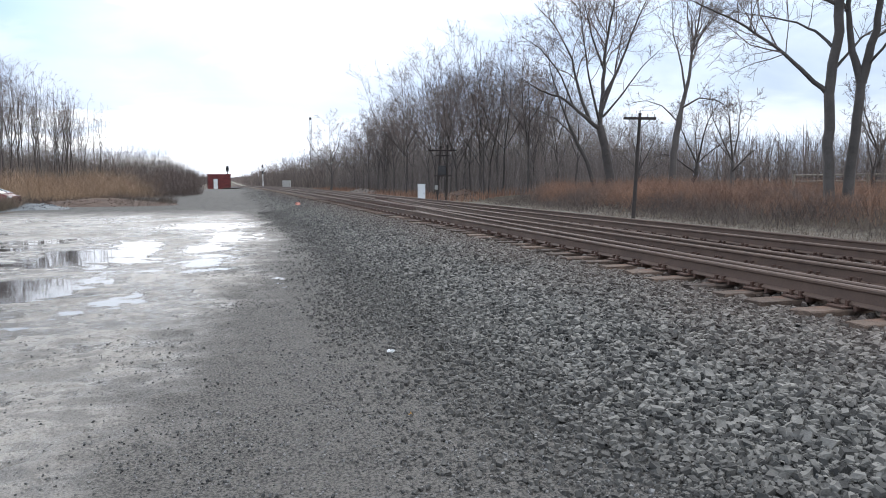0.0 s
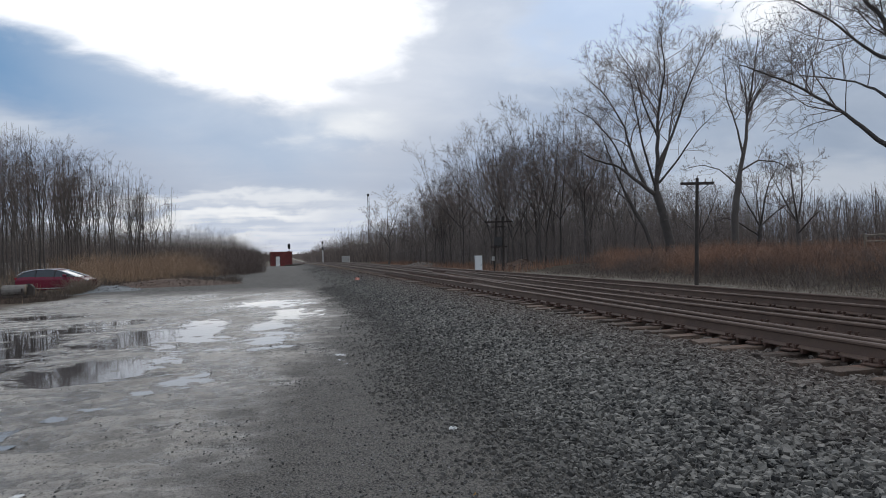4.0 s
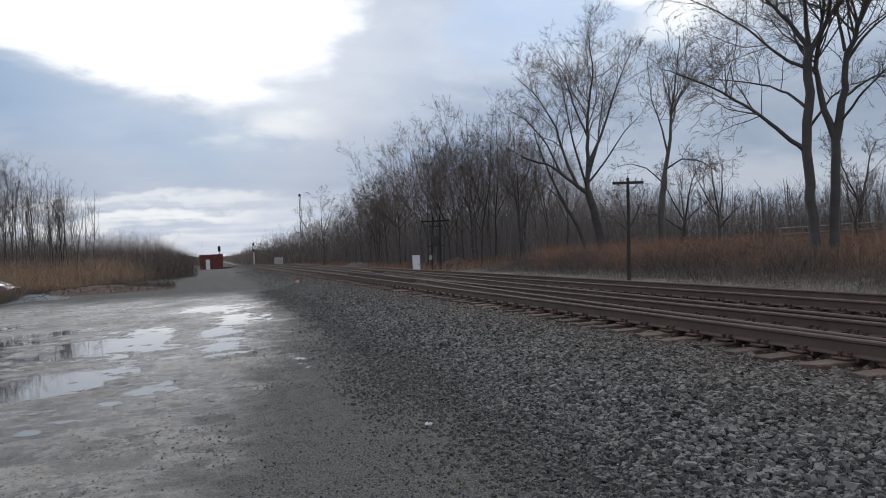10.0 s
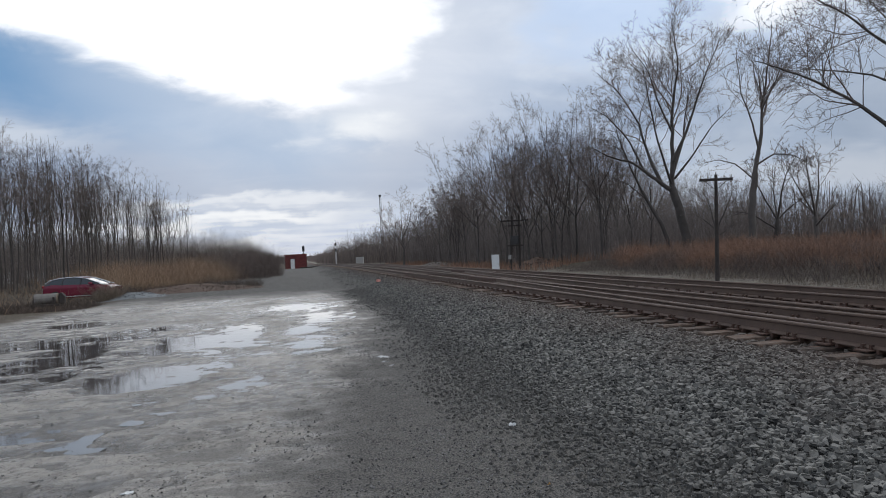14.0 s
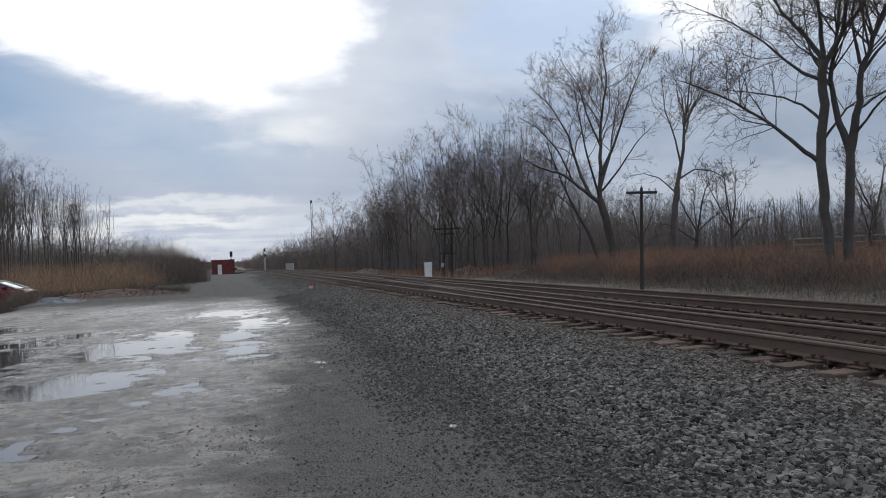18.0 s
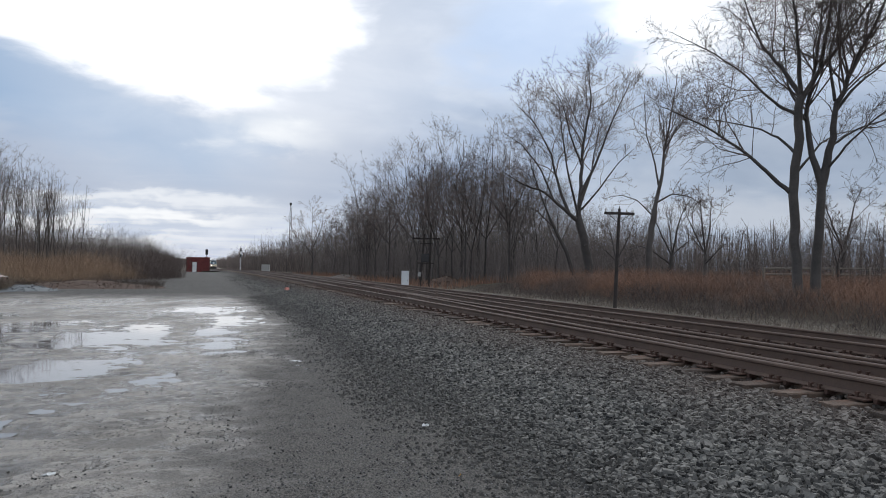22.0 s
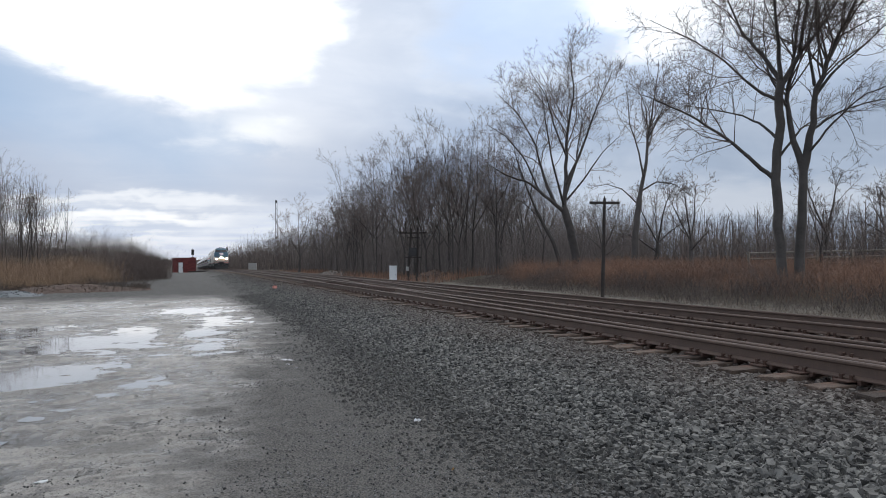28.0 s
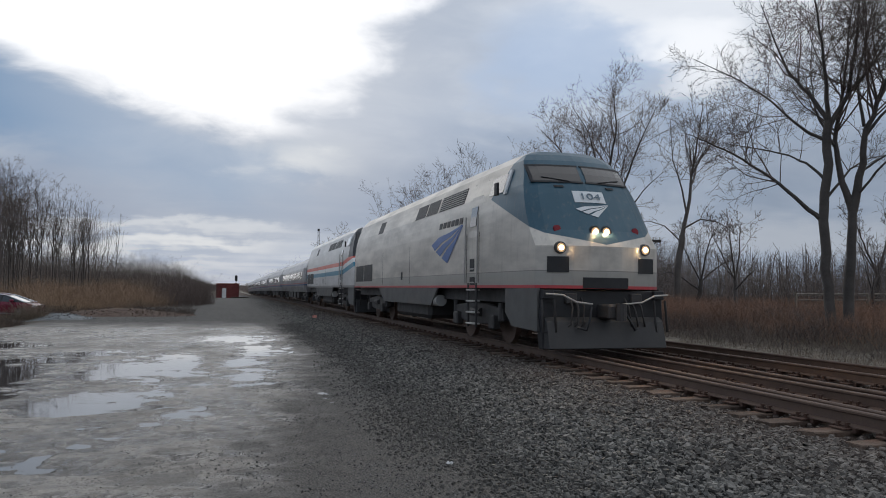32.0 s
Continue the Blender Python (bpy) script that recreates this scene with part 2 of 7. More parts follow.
    sky.sky_type, sky.sun_disc, sky.sun_elevation, sky.sun_rotation = "NISHITA", False, SUN_EL, SUN_AZ
    clear = n.add("ShaderNodeBackground", Color=sky.outputs[0], Strength=0.05)
    cloud = n.add("ShaderNodeBackground", Color=grey, Strength=1.13)
    mixed = n.add("ShaderNodeMixShader", Fac=0.94)
    n.tree.links.new(clear.outputs[0], mixed.inputs[1])
    n.tree.links.new(cloud.outputs[0], mixed.inputs[2])
    out = n.add("ShaderNodeOutputWorld")
    n.tree.links.new(mixed.outputs[0], out.inputs[0])


build_sky()
sun = new("sun", bpy.data.lights.new("sun", "SUN"))
sun.data.energy, sun.data.angle, sun.data.color = 0.5, radians(60), (1.0, 0.96, 0.90)
sun.matrix_basis = look((0, 0, 30), (-30 * math.sin(SUN_AZ), -30 * math.cos(SUN_AZ), 30 - 30 * math.tan(SUN_EL)))


# ---------------------------------------------------------------- materials
def mat(name, base, other=None, rough=0.7, scale=6.0, fine=60.0, amount=0.5, bump=0.2, metal=0.0, rough_var=0.12, per="object", spread=0.0, dirt=None, spec=0.5, bump_dist=0.02):
    """Two tones mixed by coarse and fine noise, with grain in the relief; per: what random value varies the tone (object or island)."""
    m = bpy.data.materials.new(name)
    m.use_nodes = True
    n = Nodes(m.node_tree)
    other = other or tuple(c * 0.6 for c in base)
    at = n.add("ShaderNodeTexCoord").outputs["Object"]
    coarse = n.noise(at, scale, 4, 0.55)
    grain = n.noise(at, fine, 3, 0.6)
    fac = n.math("ADD", n.math("MULTIPLY", n.math("SUBTRACT", coarse, 0.5), 2.2 * amount), n.math("MULTIPLY", n.math("SUBTRACT", grain, 0.5), 1.2 * amount))
    fac = n.math("ADD", fac, 0.45, clamp=True)
    color = n.mix(fac, base, other)
    if spread:
        if per == "island":
            r = n.add("ShaderNodeNewGeometry").outputs["Random Per Island"]
        else:
            r = n.add("ShaderNodeObjectInfo").outputs["Random"]
        gain = n.step(r, 0.0, 1.0, 1.0 - spread, 1.0 + spread)
        color = n.mix(1.0, color, n.xyz(gain, gain, gain), "MULTIPLY")
    if dirt:
        stain = n.step(n.noise(at, scale * 0.35, 5, 0.6, 0.4), 0.5, 0.72)
        color = n.mix(n.math("MULTIPLY", stain, 0.7), color, dirt)
    bsdf = n.add("ShaderNodeBsdfPrincipled", Metallic=metal)
    n.feed(bsdf.inputs["Base Color"], color)
    n.feed(bsdf.inputs["Roughness"], n.math("ADD", n.math("MULTIPLY", n.math("SUBTRACT", coarse, 0.5), 2 * rough_var), rough, clamp=True))
    bsdf.inputs["Specular IOR Level"].default_value = spec
    if bump:
        b = n.add("ShaderNodeBump", Strength=bump, Distance=bump_dist, Height=grain)
        n.tree.links.new(b.outputs[0], bsdf.inputs["Normal"])
    out = n.add("ShaderNodeOutputMaterial")
    n.tree.links.new(bsdf.outputs[0], out.inputs[0])
    return m


def glowing(name, color, strength):
    m = bpy.data.materials.new(name)
    m.use_nodes = True
    n = Nodes(m.node_tree)
    e = n.add("ShaderNodeEmission", Color=(*color, 1), Strength=strength)
    out = n.add("ShaderNodeOutputMaterial")
    n.tree.links.new(e.outputs[0], out.inputs[0])
    return m


def glassy(name, tint, rough=0.03):
    m = bpy.data.materials.new(name)
    m.use_nodes = True
    n = Nodes(m.node_tree)
    b = n.add("ShaderNodeBsdfPrincipled", Roughness=rough)
    b.inputs["Base Color"].default_value = (*tint, 1)
    b.inputs["IOR"].default_value = 1.5
    b.inputs["Coat Weight"].default_value = 0.6
    out = n.add("ShaderNodeOutputMaterial")
    n.tree.links.new(b.outputs[0], out.inputs[0])
    return m


def ground_material():
    """Wet grey mud in the lot, dark cinders at its edge, grit under the ballast, dead grass and leaf litter beyond."""
    m = bpy.data.materials.new("ground")
    m.use_nodes = True
    n = Nodes(m.node_tree)
    geo = n.add("ShaderNodeNewGeometry").outputs["Position"]
    sep = n.add("ShaderNodeSeparateXYZ", Vector=geo).outputs
    wob = n.math("SUBTRACT", n.noise(geo, 0.45, 4, 0.55), 0.5)
    wob2 = n.math("SUBTRACT", n.noise(geo, 1.7, 4, 0.6), 0.5)
    x = n.math("ADD", sep[0], n.math("ADD", n.math("MULTIPLY", wob, 2.2), n.math("MULTIPLY", wob2, 1.9)))
    y = n.math("ADD", sep[1], n.math("MULTIPLY", wob, 6.0))
    coarse = n.noise(n.mapped(geo, (1, 0.45, 1)), 0.8, 5, 0.6)
    mid = n.noise(n.mapped(geo, (1, 0.6, 1)), 5.0, 5, 0.65)
    fine = n.noise(geo, 55.0, 4, 0.7)
    grit = n.add("ShaderNodeTexVoronoi", Vector=geo, Scale=42.0).outputs["Distance"]
    # mud
    mud = n.mix(n.step(coarse, 0.35, 0.7), (0.425, 0.382, 0.330), (0.285, 0.255, 0.220))
    mud = n.mix(n.math("MULTIPLY", n.step(mid, 0.45, 0.75), 0.6), mud, (0.38, 0.35, 0.31))
    mud = n.mix(n.math("MULTIPLY", n.step(fine, 0.48, 0.66), 0.8), mud, (0.115, 0.105, 0.093))
    clod = n.noise(n.mapped(geo, (1, 0.7, 1)), 17.0, 4, 0.7)
    mud = n.mix(n.math("MULTIPLY", n.step(clod, 0.52, 0.68), 0.75), mud, (0.12, 0.11, 0.098))
    mud = n.mix(n.math("MULTIPLY", n.step(clod, 0.30, 0.44, 1.0, 0.0), 0.6), mud, (0.46, 0.425, 0.38))
    speck = n.add("ShaderNodeTexVoronoi", Vector=n.mapped(geo, (1, 0.8, 1)), Scale=19.0).outputs["Distance"]
    sown = n.step(n.noise(geo, 1.3, 3, 0.6), 0.40, 0.60)
    mud = n.mix(n.math("MULTIPLY", n.step(speck, 0.16, 0.26, 1.0, 0.0), n.math("ADD", n.math("MULTIPLY", sown, 0.65), 0.2)), mud, (0.055, 0.050, 0.045))
    mud = n.mix(n.math("MULTIPLY", n.step(speck, 0.55, 0.72), 0.5), mud, (0.45, 0.41, 0.36))
    patch = n.noise(n.mapped(geo, (0.7, 1.1, 1), (4, 2, 0)), 1.6, 5, 0.62, 0.5)
    mud = n.mix(n.math("MULTIPLY", n.step(patch, 0.50, 0.60), 0.62), mud, (0.125, 0.115, 0.102))
    cinder = n.mix(n.step(fine, 0.40, 0.62), (0.205, 0.190, 0.170), (0.064, 0.060, 0.056))
    cinder = n.mix(n.math("MULTIPLY", n.step(mid, 0.5, 0.8), 0.5), cinder, (0.215, 0.198, 0.175))
    litter = n.mix(n.step(mid, 0.35, 0.7), (0.110, 0.088, 0.062), (0.07, 0.055, 0.042))
    litter = n.mix(n.math("MULTIPLY", n.step(fine, 0.45, 0.75), 0.6), litter, (0.15, 0.125, 0.09))
    # dark grit, darkest between grains: shade in the stones' gaps put into the colour
    gravel = n.mix(n.step(grit, 0.1, 0.6), (0.110, 0.102, 0.090), (0.030, 0.028, 0.026))
    gravel = n.mix(n.math("MULTIPLY", n.step(sep[0], 3.6, 5.4), n.math("ADD", n.math("MULTIPLY", mid, 0.5), 0.25)), gravel, (0.115, 0.075, 0.055))
    # the lot ends 36 to 50 m ahead; a gravel way goes on beside the track
    dark = n.step(n.math("ADD", x, n.math("MULTIPLY", n.math("SUBTRACT", n.math("MINIMUM", sep[1], 17.0), 10.0), -0.17)), -0.75, 0.75)
    streak = n.noise(n.mapped(geo, (0.55, 1.5, 1), (2, 9, 0)), 1.1, 6, 0.65, 0.6)
    mud = n.mix(n.math("MULTIPLY", n.step(streak, 0.50, 0.58), 0.42), mud, (0.105, 0.096, 0.085))
    # the hollows hold wet, darker mud
    low = n.math("ADD", sep[2], n.math("MULTIPLY", n.math("MULTIPLY", sep[1], sep[1]), 2.7e-5))
    hollow = n.math("ADD", low, n.math("MULTIPLY", n.math("SUBTRACT", clod, 0.5), 0.022))
    mud = n.mix(n.step(hollow, -0.018, 0.010, 0.72, 0.0), mud, (0.085, 0.077, 0.068))
    color = n.mix(dark, mud, cinder)
    stones = n.step(x, 1.5, 3.0)
    color = n.mix(stones, color, gravel)
    past = n.step(y, 30.0, 40.0)
    road = n.mix(n.step(n.math("ADD", n.math("MULTIPLY", mid, 0.5), n.math("MULTIPLY", fine, 0.5)), 0.38, 0.62), (0.150, 0.141, 0.128), (0.070, 0.066, 0.060))
    color = n.mix(n.math("MULTIPLY", past, n.math("SUBTRACT", 1.0, n.step(x, 3.0, 4.6))), color, road)
    pale = n.mix(n.step(n.math("ADD", n.math("MULTIPLY", mid, 0.6), n.math("MULTIPLY", fine, 0.4)), 0.38, 0.62), (0.30, 0.265, 0.215), (0.135, 0.115, 0.092))
    litter = n.mix(n.math("MULTIPLY", n.step(x, 12.5, 13.5), n.step(x, 17.6, 19.4, 1.0, 0.0)), litter, pale)
    field = n.math("MAXIMUM", n.step(x, 13.6, 14.8), n.step(n.math("ADD", x, n.math("MULTIPLY", sep[1], -0.035)), -12.3, -10.3, 1.0, 0.0))
    color = n.mix(field, color, litter)
    # wetness
    wet = n.math("MULTIPLY", n.math("SUBTRACT", 1.0, dark), n.math("SUBTRACT", 1.0, past))
    wet = n.math("MULTIPLY", wet, n.math("SUBTRACT", 1.0, field))
    film = n.math("ADD", n.math("MULTIPLY", coarse, 0.55), n.math("ADD", n.math("MULTIPLY", mid, 0.35), n.math("MULTIPLY", clod, 0.2)))
    dry = n.math("MULTIPLY", n.step(low, -0.016, 0.014), n.step(film, 0.36, 0.62, 0.35, 1.0))
    wet_rough = n.step(dry, 0.0, 1.0, 0.10, 0.60)
    rough = n.math("ADD", n.math("MULTIPLY", wet, n.math("SUBTRACT", wet_rough, 0.78)), 0.78)
    bsdf = n.add("ShaderNodeBsdfPrincipled")
    n.feed(bsdf.inputs["Base Color"], color)
    n.feed(bsdf.inputs["Roughness"], rough)
    n.feed(bsdf.inputs["Specular IOR Level"], n.math("ADD", n.math("MULTIPLY", wet, 0.33), 0.12))
    height = n.math("ADD", n.math("MULTIPLY", n.math("ADD", fine, clod), 0.6), n.math("ADD", n.math("MULTIPLY", mid, 0.9), n.math("MULTIPLY", grit, n.math("MULTIPLY", stones, 0.8))))
    bump = n.add("ShaderNodeBump", Strength=0.95, Distance=0.05, Height=height)
    n.tree.links.new(bump.outputs[0], bsdf.inputs["Normal"])
    out = n.add("ShaderNodeOutputMaterial")
    n.tree.links.new(bsdf.outputs[0], out.inputs[0])
    return m


def water_material():
    m = bpy.data.materials.new("puddle_water")
    m.use_nodes = True
    n = Nodes(m.node_tree)
    geo = n.add("ShaderNodeNewGeometry").outputs["Position"]
    murk = n.mix(n.noise(geo, 2.0, 3), (0.036, 0.033, 0.034), (0.055, 0.050, 0.048))
    b = n.add("ShaderNodeBsdfPrincipled", Roughness=0.02)
    n.feed(b.inputs["Base Color"], murk)
    b.inputs["IOR"].default_value = 1.33
    bump = n.add("ShaderNodeBump", Strength=0.03, Distance=0.01, Height=n.noise(geo, 14.0, 2))
    n.tree.links.new(bump.outputs[0], b.inputs["Normal"])
    out = n.add("ShaderNodeOutputMaterial")
    n.tree.links.new(b.outputs[0], out.inputs[0])
    return m


GROUND, WATER = ground_material(), water_material()
STONE = mat("ballast_stone", (0.170, 0.160, 0.140), (0.040, 0.038, 0.035), 0.75, 9, 90, 0.5, 0.25, per="island", spread=0.85)


def rust_dust(m, amount=0.5):
    """Brown dust that the rails shed over the stones beside them."""
    tree = m.node_tree
    bsdf = next(k for k in tree.nodes if k.type == "BSDF_PRINCIPLED")
    old = bsdf.inputs["Base Color"].links[0].from_socket
    n = Nodes(tree, False)
    geo = n.add("ShaderNodeNewGeometry").outputs["Position"]
    x = n.add("ShaderNodeSeparateXYZ", Vector=geo).outputs[0]
    fac = n.math("MULTIPLY", n.step(n.math("ADD", x, n.math("MULTIPLY", n.noise(geo, 0.9, 3), 1.6)), 4.0, 6.6), amount)
    color = n.mix(fac, old, (0.105, 0.066, 0.047))
    # cinder dirt washed over the lowest stones
    dirt = n.step(n.math("ADD", x, n.math("MULTIPLY", n.noise(geo, 1.1, 4), 1.8)), 2.4, 4.3, 0.7, 0.0)
    n.feed(bsdf.inputs["Base Color"], n.mix(dirt, color, (0.066, 0.061, 0.054)))


rust_dust(STONE)
PEBBLE = mat("wet_pebble", (0.165, 0.158, 0.147), (0.06, 0.058, 0.056), 0.6, 30, 120, 0.5, 0.2, per="island", spread=0.85)
TIE = mat("weathered_tie", (0.122, 0.082, 0.058), (0.045, 0.034, 0.027), 0.85, 7, 45, 0.7, 0.6, per="object", spread=0.45, dirt=(0.15, 0.068, 0.040))
RUST = mat("rusty_rail", (0.132, 0.082, 0.058), (0.072, 0.049, 0.039), 0.7, 3, 40, 0.6, 0.2)
SHINE = mat("worn_railhead", (0.78, 0.75, 0.73), (0.58, 0.54, 0.52), 0.42, 2, 30, 0.4, 0.05, metal=0.2)
PLATE = mat("rusty_plate", (0.10, 0.050, 0.033), (0.045, 0.027, 0.02), 0.8, 12, 60, 0.6, 0.4)
BARK = mat("grey_bark", (0.120, 0.104, 0.092), (0.060, 0.052, 0.047), 0.9, 2.2, 18, 0.6, 0.6, per="object", spread=0.25)
PALE_BARK = mat("pale_bark", (0.098, 0.086, 0.076), (0.048, 0.042, 0.038), 0.9, 1.6, 14, 0.7, 0.6, per="object", spread=0.2)
TWIG = mat("bare_twigs", (0.190, 0.150, 0.132), (0.120, 0.095, 0.084), 0.9, 2, 20, 0.5, 0.0, per="object", spread=0.3)
UNDERWOOD = mat("dark_underwood", (0.160, 0.128, 0.110), (0.095, 0.077, 0.067), 0.95, 0.4, 5, 0.7, 0.0, per="island", spread=0.4)
# lighter copy of the twig tones: distance haze is put into the colour
HAZE_TWIG = mat("hazed_twigs", (0.225, 0.190, 0.170), (0.140, 0.118, 0.107), 0.95, 0.4, 5, 0.7, 0.0, per="island", spread=0.4)
RED_GRASS = mat("rust_red_dead_grass", (0.310, 0.170, 0.105), (0.165, 0.105, 0.078), 0.9, 0.22, 3, 0.9, 0.0, per="island", spread=0.4)
TAN_REED = mat("tan_dead_reeds", (0.36, 0.245, 0.155), (0.20, 0.135, 0.095), 0.9, 0.12, 3, 0.8, 0.0, per="island", spread=0.4)
DARK_BRUSH = mat("dark_brush", (0.135, 0.100, 0.085), (0.075, 0.06, 0.054), 0.95, 0.5, 4, 0.7, 0.0, per="island", spread=0.4)
PALE_GRASS = mat("bleached_grass", (0.26, 0.205, 0.15), (0.14, 0.11, 0.085), 0.9, 1, 6, 0.6, 0.0, per="island", spread=0.4)
CREOSOTE = mat("dark_pole_wood", (0.060, 0.047, 0.040), (0.030, 0.024, 0.022), 0.85, 5, 50, 0.6, 0.4)
WHITE_PAINT = mat("white_painted_steel", (0.78, 0.79, 0.78), (0.62, 0.63, 0.62), 0.5, 3, 40, 0.4, 0.05, dirt=(0.42, 0.38, 0.33))
GREY_PAINT = mat("grey_painted_steel", (0.42, 0.41, 0.38), (0.32, 0.31, 0.29), 0.55, 3, 40, 0.4, 0.05)
BLACK = mat("black_paint", (0.022, 0.022, 0.024), (0.012, 0.012, 0.013), 0.6, 5, 50, 0.4, 0.1)
DARK_STEEL = mat("dirty_running_gear", (0.055, 0.050, 0.047), (0.028, 0.026, 0.025), 0.65, 4, 40, 0.6, 0.2)

# ---------------------------------------------------------------- ground
# puddles: centre x, y, half width, half length
PUDDLES = [(-2.33, 16.2, 0.8, 2.0), (-2.57, 11.4, 0.5, 1.1), (-3.35, 11.2, 0.45, 0.9), (-2.3, 8.65, 0.20, 0.30), (-1.8, 9.15, 0.21, 0.30), (-1.45, 10.35, 0.26, 0.42), (-2.8, 7.6, 0.19, 0.42), (-0.36, 14.4, 0.38, 0.85),
           (-0.66, 26.5, 0.7, 1.9), (0.10, 22.0, 0.55, 2.2), (-0.28, 17.4, 0.5, 1.3), (-3.37, 16.5, 0.45, 1.3), (-1.82, 18.1, 0.42, 1.9), (0.9, 11.4, 0.22, 0.4), (-5.3, 14.9, 0.75, 2.2), (-3.56, 8.1, 0.2, 0.35),
           (-6.2, 18.2, 1.0, 0.9), (-7.5, 23.5, 1.3, 0.7), (-4.2, 20.6, 0.9, 0.9)]
NEAR_RAILS, FAR_RAILS = (5.86, 7.295), (9.79, 11.225)
NEAR_MID, FAR_MID = sum(NEAR_RAILS) / 2, sum(FAR_RAILS) / 2
NEAR_TIE, FAR_TIE = 0.395, 0.310  # tops of the ties


def fall(y):
    """The ground falls away ahead."""
    y = np.maximum(np.asarray(y, float), 0)
    return np.where(y < 260, -2.7e-5 * y * y, -1.825 - 3.22 * (1 - np.exp(-(np.maximum(y, 260) - 260) / 230)))


def height(x, y):
    x, y = np.asarray(x, float), np.asarray(y, float)
    ox, oy = x, y
    z = fall(y)
    foot = 1.75 + 0.35 * (vnoise(y * 0.3, 0 * y, 3) - 0.5)
    z = z + (NEAR_TIE - 0.075) * smooth(foot, 5.1, x) + 0.02 * smooth(5.5, 6.1, x) - 0.085 * smooth(7.9, 9.1, x) - 0.39 * smooth(12.0, 13.8, x)
    z = z + 0.75 * smooth(17.4, 22.0, x) * smooth(64, 44, y) + 0.35 * smooth(20, 60, x)
    z = z - 0.16 * smooth(-9, -12, x) * smooth(30, 40, y) * smooth(-20, -16, x) + 0.35 * smooth(-17, -24, x) + 0.5 * smooth(-24, -60, x)
    lot = smooth(2.2, 1.0, x) * smooth(-13, -10, x) * smooth(48, 40, y)
    z = z + lot * ((fbm(x * 0.8, y * 0.6, 11) - 0.47) * 0.05 + (fbm(x * 1.6, y * 3.2, 5) - 0.47) * 0.042 + (fbm(x * 3.1, y * 4.6, 16) - 0.47) * 0.055 + (fbm(x * 9, y * 11, 8) - 0.47) * 0.026)
    wx, wy = x + 0.7 * (fbm(x * 1.7, y * 1.0, 14) - 0.47), y + 1.9 * (fbm(x * 1.3, y * 1.3, 15) - 0.47)
    for cx, cy, rx, ry in PUDDLES:
        x, y = (wx, wy)
        d = ((x - cx) / rx) ** 2 + ((y - cy) / ry) ** 2
        z = z - 0.035 * np.exp(-d * 0.9) * (d < 9)
    x, y = ox, oy
    rough = 1 - smooth(60, 14, np.abs(x - 4)) * smooth(200, 90, np.abs(y))
    return z + rough * (fbm(x * 0.05, y * 0.05, 21) - 0.47) * 1.2


def spaced(*runs):
    """Grid lines: runs of (from, to, step)."""
    out = []
    for a, b, s in runs:
        out.extend(np.arange(a, b - s * 0.01, s))
    return np.array(out)


def build_ground():
    gx = np.r_[-np.geomspace(2500, 50, 26), spaced((-48, -14, 1.6), (-14, -8, 0.14), (-8, 2.4, 0.06), (2.4, 16, 0.22), (16, 46, 1.2)), np.geomspace(48, 2500, 26)]
    gy = np.r_[-np.geomspace(2500, 14, 24), spaced((-12, 3, 0.6), (3, 12, 0.05), (12, 24, 0.09), (24, 36, 0.2), (36, 60, 0.6), (60, 420, 5)), np.geomspace(425, 3000, 30)]
    xx, yy = np.meshgrid(gx, gy)
    zz = height(xx, yy)
    v = np.stack([xx, yy, zz], -1).reshape(-1, 3)
    nx, ny = len(gx), len(gy)
    i = (np.arange(ny - 1)[:, None] * nx + np.arange(nx - 1)).ravel()
    f = np.stack([i, i + 1, i + nx + 1, i + nx], -1)
    tagged(part("ground", mesh_of("ground", v, f, True), GROUND), "wet muddy gravel lot, cinders and dead grass", "ground", kind="structure")
    for cx, cy, rx, ry in PUDDLES:
        a = np.linspace(0, 2 * np.pi, 40, endpoint=False)
        k = 2.0 + 0.12 * np.sin(3 * a + cx) + 0.1 * np.sin(5 * a + cy)
        ring = np.stack([cx + rx * k * np.cos(a), cy + ry * k * np.sin(a), np.full(40, float(fall(cy)) - 0.017)], -1)
        me = mesh_of("puddle", ring, [list(range(40))])
        tagged(part("puddle", me, WATER), "shallow rain puddle reflecting the sky in the muddy lot", "puddle", "puddles in the lot", kind="structure")


build_ground()


